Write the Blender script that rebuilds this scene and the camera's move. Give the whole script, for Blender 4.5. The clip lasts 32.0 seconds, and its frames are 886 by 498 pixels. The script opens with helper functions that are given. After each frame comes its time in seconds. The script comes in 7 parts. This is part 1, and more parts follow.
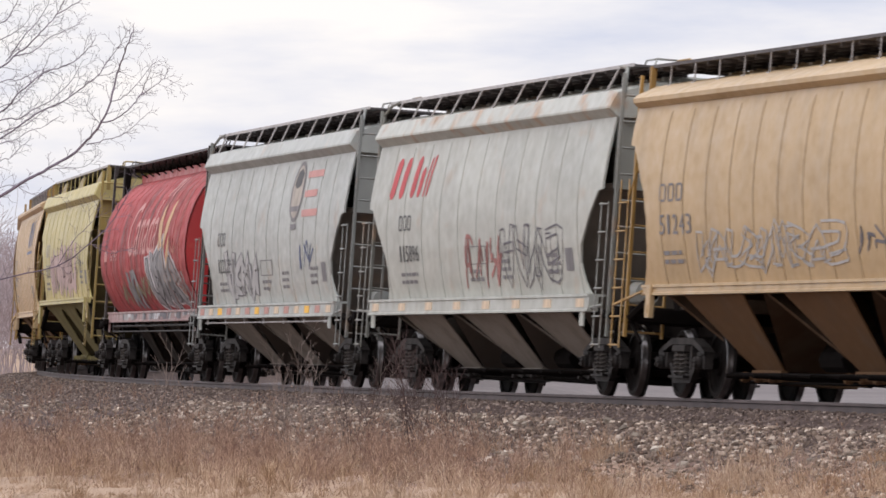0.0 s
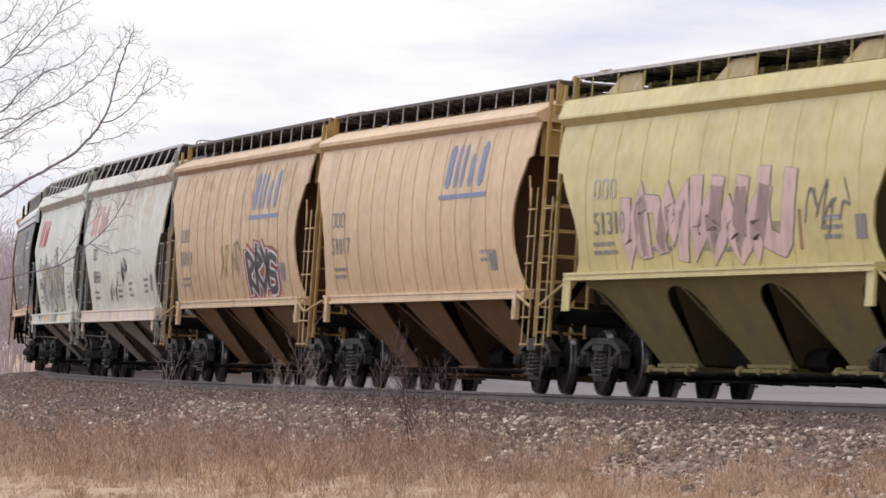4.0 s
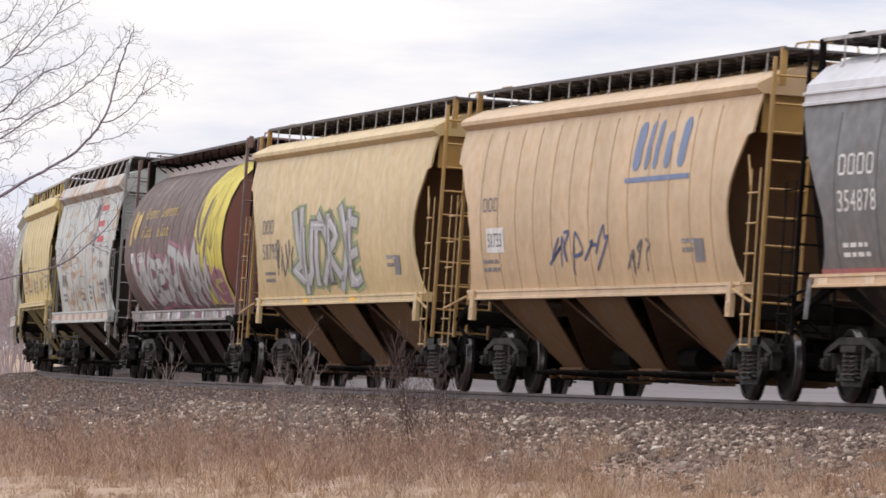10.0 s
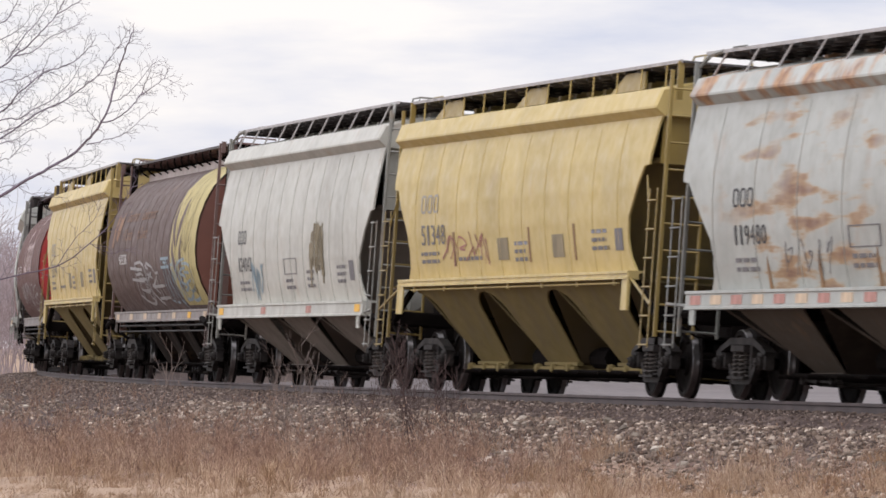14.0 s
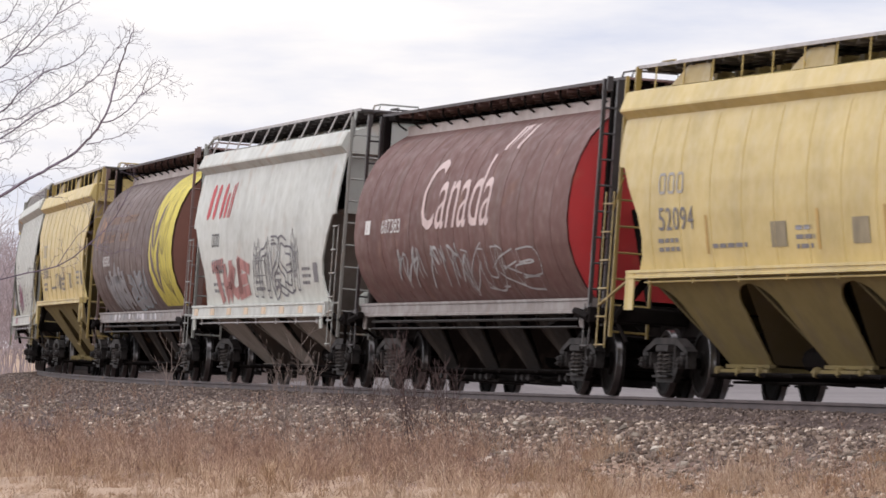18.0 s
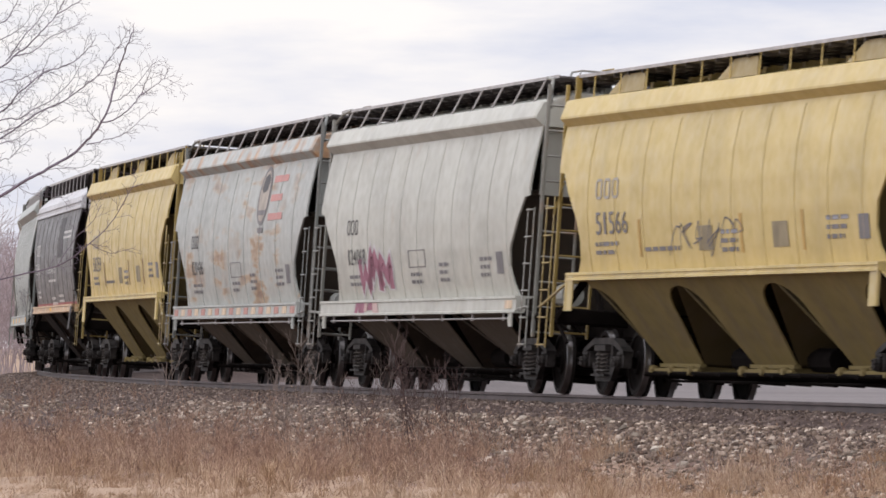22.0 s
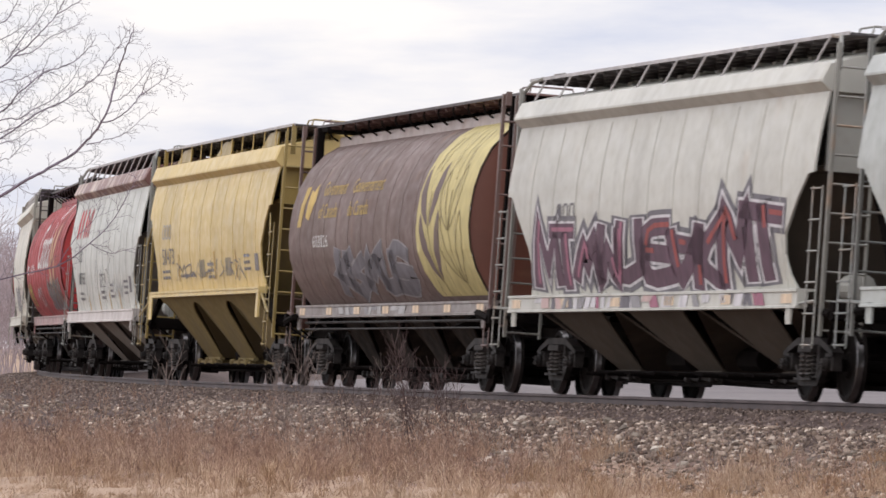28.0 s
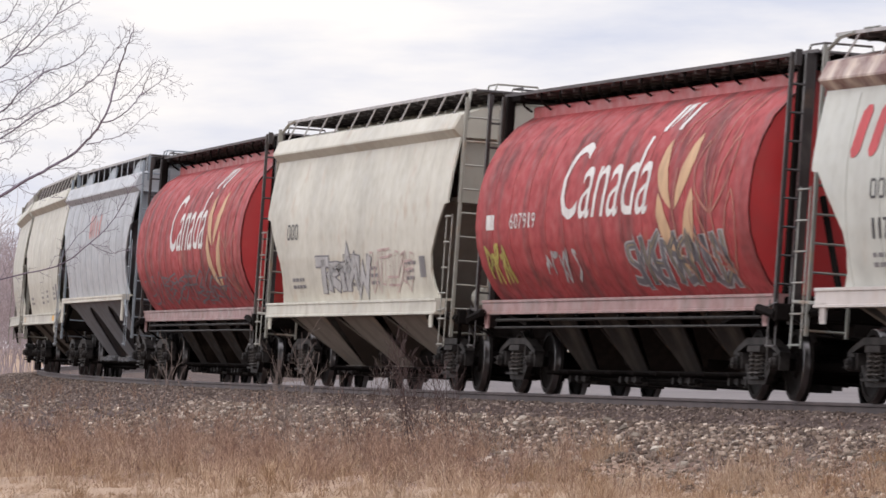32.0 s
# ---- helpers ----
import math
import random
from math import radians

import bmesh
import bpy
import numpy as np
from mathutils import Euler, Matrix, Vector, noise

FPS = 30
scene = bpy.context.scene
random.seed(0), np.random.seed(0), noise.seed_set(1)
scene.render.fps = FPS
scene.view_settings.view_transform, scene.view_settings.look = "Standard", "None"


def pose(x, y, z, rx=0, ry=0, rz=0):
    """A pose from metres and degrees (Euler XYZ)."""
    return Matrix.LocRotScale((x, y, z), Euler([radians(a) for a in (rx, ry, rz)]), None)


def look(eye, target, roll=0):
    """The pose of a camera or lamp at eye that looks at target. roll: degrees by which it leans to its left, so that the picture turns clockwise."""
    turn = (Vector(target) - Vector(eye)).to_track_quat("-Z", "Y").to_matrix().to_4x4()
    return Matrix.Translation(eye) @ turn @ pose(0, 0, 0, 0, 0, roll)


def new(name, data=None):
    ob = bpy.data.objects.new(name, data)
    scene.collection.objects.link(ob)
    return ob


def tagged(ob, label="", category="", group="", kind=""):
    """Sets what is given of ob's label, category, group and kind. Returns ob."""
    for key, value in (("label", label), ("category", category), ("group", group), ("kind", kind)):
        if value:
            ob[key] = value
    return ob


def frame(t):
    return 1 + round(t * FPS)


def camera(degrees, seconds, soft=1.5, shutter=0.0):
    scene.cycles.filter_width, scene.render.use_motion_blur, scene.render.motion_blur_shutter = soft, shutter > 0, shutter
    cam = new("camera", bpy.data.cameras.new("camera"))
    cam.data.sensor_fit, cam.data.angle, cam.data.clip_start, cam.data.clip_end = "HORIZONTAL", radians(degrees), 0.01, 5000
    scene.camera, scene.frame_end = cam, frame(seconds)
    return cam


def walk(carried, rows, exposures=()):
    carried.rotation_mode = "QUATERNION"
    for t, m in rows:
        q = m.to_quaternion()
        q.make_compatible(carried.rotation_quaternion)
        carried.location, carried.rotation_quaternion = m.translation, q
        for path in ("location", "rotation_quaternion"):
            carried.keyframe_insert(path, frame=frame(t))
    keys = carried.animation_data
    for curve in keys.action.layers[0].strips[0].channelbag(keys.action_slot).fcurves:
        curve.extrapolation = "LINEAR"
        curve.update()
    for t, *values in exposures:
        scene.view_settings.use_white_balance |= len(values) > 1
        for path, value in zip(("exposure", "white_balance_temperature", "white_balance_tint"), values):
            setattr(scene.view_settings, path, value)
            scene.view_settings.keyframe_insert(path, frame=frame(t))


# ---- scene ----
# ---------------------------------------------------------------- camera
EYE = (0.0, 0.0, 0.741)
cam = camera(7.169, 32.0, soft=1.6, shutter=0.18)
CAM_POSE = look(EYE, (0.0, 100.0, 0.741 + 100.0 * math.tan(0.013715)), 0.19)
walk(cam, [(0.0, CAM_POSE), (32.0, CAM_POSE)],
     [(0.0, 0.0), (3.0, 0.09), (8.0, 0.04), (10.0, 0.06), (12.0, 0.09), (14.0, -0.01), (18.0, 0.06), (20.0, 0.06), (23.0, -0.03), (25.0, 0.08), (28.0, 0.02), (32.0, 0.02)])

# ---------------------------------------------------------------- world and sun
world = bpy.data.worlds.new("overcast_sky")
scene.world = world
world.use_nodes = True
wn, wl = world.node_tree.nodes, world.node_tree.links
wn.clear()
SUN_ELEV, SUN_AZ = 52.0, 235.0          # degrees; azimuth clockwise from +y
sky = wn.new("ShaderNodeTexSky")
sky.sky_type = "NISHITA"
sky.sun_disc = False
sky.sun_elevation, sky.sun_rotation = radians(SUN_ELEV), radians(SUN_AZ)
sky.air_density, sky.dust_density, sky.ozone_density = 1.0, 2.0, 1.0
skygain = wn.new("ShaderNodeMixRGB")
skygain.blend_type = "MULTIPLY"
skygain.inputs[0].default_value = 1.0
skygain.inputs[2].default_value = (0.10, 0.10, 0.10, 1)
wl.new(sky.outputs[0], skygain.inputs[1])
coord = wn.new("ShaderNodeTexCoord")
mapping = wn.new("ShaderNodeMapping")
mapping.inputs["Scale"].default_value = (9.0, 9.0, 42.0)
wl.new(coord.outputs["Generated"], mapping.inputs[0])
cloud = wn.new("ShaderNodeTexNoise")
cloud.inputs["Scale"].default_value, cloud.inputs["Detail"].default_value = 1.6, 6.0
cloud.inputs["Roughness"].default_value = 0.55
wl.new(mapping.outputs[0], cloud.inputs["Vector"])
ramp = wn.new("ShaderNodeValToRGB")
ramp.color_ramp.elements[0].position, ramp.color_ramp.elements[0].color = 0.36, (0.73, 0.76, 0.90, 1)
ramp.color_ramp.elements[1].position, ramp.color_ramp.elements[1].color = 0.62, (1.10, 1.05, 1.03, 1)
wl.new(cloud.outputs["Fac"], ramp.inputs[0])
mixsky = wn.new("ShaderNodeMixRGB")
mixsky.inputs[0].default_value = 0.92
wl.new(skygain.outputs[0], mixsky.inputs[1])
wl.new(ramp.outputs[0], mixsky.inputs[2])
# an overcast sky is brightest overhead
sep = wn.new("ShaderNodeSeparateXYZ")
wl.new(coord.outputs["Generated"], sep.inputs[0])
lift = wn.new("ShaderNodeMapRange")
lift.inputs["From Min"].default_value, lift.inputs["From Max"].default_value = 0.05, 0.9
lift.inputs["To Min"].default_value, lift.inputs["To Max"].default_value = 1.0, 2.1
wl.new(sep.outputs["Z"], lift.inputs["Value"])
bg = wn.new("ShaderNodeBackground")
wl.new(lift.outputs[0], bg.inputs["Strength"])
wl.new(mixsky.outputs[0], bg.inputs["Color"])
wout = wn.new("ShaderNodeOutputWorld")
wl.new(bg.outputs[0], wout.inputs["Surface"])

sun = new("sun", bpy.data.lights.new("sun", "SUN"))
sun.data.energy, sun.data.angle, sun.data.color = 0.55, radians(20), (1.0, 0.95, 0.88)
_az, _el = radians(SUN_AZ), radians(SUN_ELEV)
sun.matrix_world = look((0, 0, 60), (-math.sin(_az) * math.cos(_el), -math.cos(_az) * math.cos(_el), 60 - math.sin(_el)))

# ---------------------------------------------------------------- the curve of the line
X0, Y0, PSI, KAPPA, LEAN = 0.0391, 113.675, 0.19609, 0.0016666, 3.937
RADIUS = 1.0 / KAPPA
CENTRE = (X0 + math.cos(PSI) * RADIUS, Y0 + math.sin(PSI) * RADIUS)


def on_curve(s, off=0.0, z=0.0):
    """The point s metres along the track, off metres to its outer side (towards the camera), z above the rails' plane."""
    a = PSI + KAPPA * s
    r = RADIUS + off
    return Vector((CENTRE[0] - math.cos(a) * r, CENTRE[1] - math.sin(a) * r, z))


def car_pose(s):
    """x runs with the train, -y is the side that faces the camera, tilted by the track's cant."""
    a = PSI + KAPPA * s
    p = on_curve(s)
    return pose(p.x, p.y, 0.0, -LEAN, 0.0, math.degrees(math.atan2(-math.cos(a), math.sin(a))))


def canted(s, off, z):
    l = radians(LEAN)
    return on_curve(s, off * math.cos(l) - z * math.sin(l), z * math.cos(l) + off * math.sin(l))

# ---------------------------------------------------------------- materials
def shader(name, rough=0.7, metal=0.0):
    m = bpy.data.materials.new(name)
    m.use_nodes = True
    b = m.node_tree.nodes["Principled BSDF"]
    b.inputs["Roughness"].default_value, b.inputs["Metallic"].default_value = rough, metal
    return m, m.node_tree.nodes, m.node_tree.links, b


def grain(n, l, scale, detail=4.0, stretch=(1, 1, 1), source="Object", shift=(0, 0, 0)):
    c, mp, t = n.new("ShaderNodeTexCoord"), n.new("ShaderNodeMapping"), n.new("ShaderNodeTexNoise")
    mp.inputs["Scale"].default_value, mp.inputs["Location"].default_value = stretch, shift
    t.inputs["Scale"].default_value, t.inputs["Detail"].default_value = scale, detail
    l.new(c.outputs[source], mp.inputs[0])
    l.new(mp.outputs[0], t.inputs["Vector"])
    return t.outputs["Fac"]


def steps(n, l, fac, *stops):
    r = n.new("ShaderNodeValToRGB")
    e = r.color_ramp.elements
    while len(e) < len(stops):
        e.new(0.5)
    for el, (p, c) in zip(e, stops):
        el.position, el.color = p, (*c, 1) if len(c) == 3 else (c[0], c[0], c[0], 1)
    l.new(fac, r.inputs[0])
    return r.outputs[0]


def blend(n, l, fac, a, b, mode="MIX"):
    x = n.new("ShaderNodeMixRGB")
    x.blend_type = mode
    for i, v in enumerate((fac, a, b)):
        if hasattr(v, "links"):
            l.new(v, x.inputs[i])
        elif i == 0:
            x.inputs[0].default_value = v
        else:
            x.inputs[i].default_value = (*v, 1)
    return x.outputs[0]


def bump(n, l, b, fac, strength=0.2, distance=0.01):
    u = n.new("ShaderNodeBump")
    u.inputs["Strength"].default_value, u.inputs["Distance"].default_value = strength, distance
    l.new(fac, u.inputs["Height"])
    l.new(u.outputs[0], b.inputs["Normal"])


def plain(name, col, rough=0.7, metal=0.0, vary=0.25, scale=3.0, sheen=0.5):
    m, n, l, b = shader(name, rough, metal)
    b.inputs["Specular IOR Level"].default_value = sheen
    g = grain(n, l, scale, 5.0)
    dark = tuple(c * (1 - vary) for c in col)
    lite = tuple(min(1, c * (1 + vary * 0.6)) for c in col)
    l.new(steps(n, l, g, (0.3, dark), (0.7, lite)), b.inputs["Base Color"])
    bump(n, l, b, grain(n, l, scale * 14, 3.0), 0.12, 0.004)
    return m


PAINTS = {}


def paint(name, col, rust=0.1, grime=0.35, seed=0, fade=0.0, rough=0.45, sheen=0.6, runs=0.0, blotch=0.0, film=None):
    """Weathered car paint: blotches, run-down streaks, dust, rust patches that start at scratches; runs: rust washed down from the eave; blotch: wide flaking patches."""
    if name in PAINTS:
        return PAINTS[name]
    m, n, l, b = shader(name, rough)
    b.inputs["Specular IOR Level"].default_value = sheen
    sh = (seed * 3.7, seed * 1.3, seed * 2.1)
    blot = grain(n, l, 0.55, 5.0, (1, 1, 1.4), shift=sh)
    base = steps(n, l, blot, (0.3, tuple(c * 0.84 for c in col)), (0.52, col), (0.75, tuple(min(0.9, c * 1.08 + fade * 0.06) for c in col)))
    st = grain(n, l, 2.0, 6.0, (0.9, 1.0, 0.09), shift=sh)
    sm = steps(n, l, st, (0.47, (0, 0, 0)), (0.69, (grime, grime, grime)))
    dirt = film or tuple(0.45 * c + 0.55 * d for c, d in zip(col, (0.13, 0.105, 0.085)))
    c1 = blend(n, l, sm, base, dirt)
    fi = grain(n, l, 6.0, 8.0, (0.6, 1, 0.8), shift=sh)
    c2 = blend(n, l, steps(n, l, fi, (0.52, (0, 0, 0)), (0.72, (grime * 0.5,) * 3)), c1, dirt)
    ru = grain(n, l, 1.7, 7.0, (1.0, 1.0, 1.05), shift=(sh[0] + 9, sh[1], sh[2] + 4))
    lo = 0.63 - 0.22 * rust
    rm = steps(n, l, ru, (lo, (0, 0, 0)), (lo + 0.15, (min(1.0, rust * 1.2 + 0.15),) * 3))
    rcol = steps(n, l, grain(n, l, 6.0, 6.0, shift=sh), (0.3, (0.22, 0.10, 0.05)), (0.7, (0.50, 0.29, 0.14)))
    c3 = blend(n, l, rm, c2, rcol)
    if runs:
        sp, mr = n.new("ShaderNodeSeparateXYZ"), n.new("ShaderNodeMapRange")
        l.new(n.new("ShaderNodeTexCoord").outputs["Object"], sp.inputs[0])
        mr.inputs["From Min"].default_value, mr.inputs["From Max"].default_value = 2.5, 3.85
        l.new(sp.outputs["Z"], mr.inputs["Value"])
        col_n = grain(n, l, 1.0, 3.0, (0.62, 1.0, 0.10), shift=(sh[0] + 3, sh[1], sh[2]))
        rag = grain(n, l, 3.0, 7.0, (0.8, 1.0, 1.6), shift=sh)
        m1 = blend(n, l, 1.0, steps(n, l, col_n, (0.47, (0, 0, 0)), (0.62, (1, 1, 1))), steps(n, l, mr.outputs[0], (0.05, (0, 0, 0)), (0.85, (1, 1, 1))), "MULTIPLY")
        m2 = blend(n, l, 1.0, m1, steps(n, l, rag, (0.33, (0.1,) * 3), (0.6, (runs,) * 3)), "MULTIPLY")
        c3 = blend(n, l, m2, c3, steps(n, l, rag, (0.35, (0.42, 0.27, 0.11)), (0.68, (0.20, 0.09, 0.04))))
    if blotch:
        area = grain(n, l, 0.5, 2.0, (0.8, 1.0, 0.8), shift=(sh[0] + 1, sh[1], sh[2] + 2))
        flake = grain(n, l, 1.6, 7.0, (0.42, 1.0, 2.6), shift=sh)
        m3 = blend(n, l, 1.0, steps(n, l, area, (0.42, (0, 0, 0)), (0.56, (1, 1, 1))), steps(n, l, flake, (0.52, (0, 0, 0)), (0.60, (blotch,) * 3)), "MULTIPLY")
        c3 = blend(n, l, m3, c3, steps(n, l, flake, (0.52, (0.46, 0.31, 0.16)), (0.7, (0.20, 0.095, 0.05))))
    l.new(c3, b.inputs["Base Color"])
    l.new(steps(n, l, fi, (0.3, (rough - 0.12,) * 3), (0.7, (min(1, rough + 0.16),) * 3)), b.inputs["Roughness"])
    bump(n, l, b, grain(n, l, 1.4, 4.0, (1, 1, 0.6), shift=sh), 0.35, 0.03)
    PAINTS[name] = m
    return m


def flat_paint(name, col, wear=0.35):
    """Stencilled or sprayed paint, worn thin in places."""
    if name in PAINTS:
        return PAINTS[name]
    m, n, l, b = shader(name, 0.65)
    g = grain(n, l, 5.0, 6.0, (1, 1, 0.5))
    l.new(steps(n, l, g, (0.3, tuple(c * (1 - wear) for c in col)), (0.65, col)), b.inputs["Base Color"])
    PAINTS[name] = m
    return m


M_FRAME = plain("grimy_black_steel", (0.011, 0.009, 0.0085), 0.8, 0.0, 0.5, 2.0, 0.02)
M_TRUCK = plain("dusty_cast_steel", (0.031, 0.027, 0.026), 0.6, 0.0, 0.8, 6.0, 0.14)
M_SPRING = plain("brown_spring_steel", (0.085, 0.075, 0.070), 0.5, 0.0, 0.4, 6.0, 0.3)
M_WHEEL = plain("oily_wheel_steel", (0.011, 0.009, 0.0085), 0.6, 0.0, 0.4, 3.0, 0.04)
M_TREAD = plain("polished_wheel_rim", (0.20, 0.19, 0.19), 0.28, 0.9, 0.4, 5.0)
M_GRATE = plain("galvanised_grating", (0.085, 0.076, 0.078), 0.65, 0.1, 0.35, 3.0)
M_REFL_Y = flat_paint("yellow_reflector", (0.85, 0.48, 0.07), 0.15)
M_REFL_W = flat_paint("cream_reflector", (0.68, 0.53, 0.38), 0.3)
M_REFL_R = flat_paint("pink_reflector", (0.52, 0.27, 0.23), 0.35)

# ---------------------------------------------------------------- mesh helpers
class Geo:
    """Collects vertices and faces of one part."""

    def __init__(self):
        self.v, self.f, self.smooth = [], [], False

    def add(self, verts, faces):
        k = len(self.v)
        self.v += [tuple(p) for p in verts]
        self.f += [tuple(i + k for i in q) for q in faces]
        return self

    def box(self, x0, x1, y0, y1, z0, z1, c=0.0):
        """A box; c chamfers the four long edges."""
        if c <= 0:
            v = [(x, y, z) for x in (x0, x1) for y in (y0, y1) for z in (z0, z1)]
            return self.add(v, ((0, 1, 3, 2), (4, 6, 7, 5), (0, 4, 5, 1), (2, 3, 7, 6), (0, 2, 6, 4), (1, 5, 7, 3)))
        ext = (x1 - x0, y1 - y0, z1 - z0)
        a = ext.index(max(ext))
        lo, hi = (x0, y0, z0), (x1, y1, z1)
        b, d = (a + 1) % 3, (a + 2) % 3
        ring = [(lo[b] + c, lo[d]), (hi[b] - c, lo[d]), (hi[b], lo[d] + c), (hi[b], hi[d] - c), (hi[b] - c, hi[d]), (lo[b] + c, hi[d]), (lo[b], hi[d] - c), (lo[b], lo[d] + c)]
        rings = []
        for e in (lo[a], hi[a]):
            r = []
            for p, q in ring:
                w = [0, 0, 0]
                w[a], w[b], w[d] = e, p, q
                r.append(tuple(w))
            rings.append(r)
        return self.loft(rings)

    def loft(self, rings, cap=True, close=True):
        k, n = len(self.v), len(rings[0])
        for r in rings:
            self.v += [tuple(p) for p in r]
        for i in range(len(rings) - 1):
            for j in range(n if close else n - 1):
                j2 = (j + 1) % n
                self.f.append((k + i * n + j, k + i * n + j2, k + (i + 1) * n + j2, k + (i + 1) * n + j))
        if cap:
            self.f.append(tuple(k + j for j in reversed(range(n))))
            self.f.append(tuple(k + (len(rings) - 1) * n + j for j in range(n)))
        return self

    def tube(self, pts, r, n=6, r_end=None):
        pts = [Vector(p) for p in pts]
        rings, side = [], None
        for i, p in enumerate(pts):
            d = (pts[min(i + 1, len(pts) - 1)] - pts[max(i - 1, 0)]).normalized()
            ref = Vector((0, 0, 1)) if abs(d.z) < 0.9 else Vector((0, 1, 0))
            u = d.cross(ref).normalized() if side is None else (side - d * side.dot(d)).normalized()
            side = u
            w = d.cross(u)
            rr = r if r_end is None else r + (r_end - r) * i / max(1, len(pts) - 1)
            rings.append([p + (u * math.cos(2 * math.pi * j / n) + w * math.sin(2 * math.pi * j / n)) * rr for j in range(n)])
        return self.loft(rings)

    def disc(self, centre, axis, profile, n=24):
        """A turned shape: profile is (along the axis, radius)."""
        c, a = Vector(centre), Vector(axis).normalized()
        u = a.orthogonal().normalized()
        w = a.cross(u)
        return self.loft([[c + a * h + (u * math.cos(2 * math.pi * j / n) + w * math.sin(2 * math.pi * j / n)) * max(r, 1e-3) for j in range(n)] for h, r in profile])

    def mesh(self, name, mat, smooth=None):
        me = bpy.data.meshes.new(name)
        me.from_pydata(self.v, [], self.f)
        bm = bmesh.new()
        bm.from_mesh(me)
        bmesh.ops.recalc_face_normals(bm, faces=bm.faces)
        bm.to_mesh(me)
        bm.free()
        me.materials.append(mat)
        if smooth if smooth is not None else self.smooth:
            me.shade_smooth()
            me.set_sharp_from_angle(angle=radians(40))
        return me


MESHES = {}


def part(name, key, make, mat, parent, label="", at=None):
    """One mesh object under a thing or a part; alike parts share one mesh."""
    k = (name, key, mat.name)
    if k not in MESHES:
        g = make()
        MESHES[k] = g.mesh(name, mat)
    ob = new(name, MESHES[k])
    ob.parent = parent
    if at is not None:
        ob.location = at
    if label:
        ob["label"] = label
    return ob


def lerp_table(tab, z):
    return float(np.interp(z, [p[0] for p in tab], [p[1] for p in tab]))

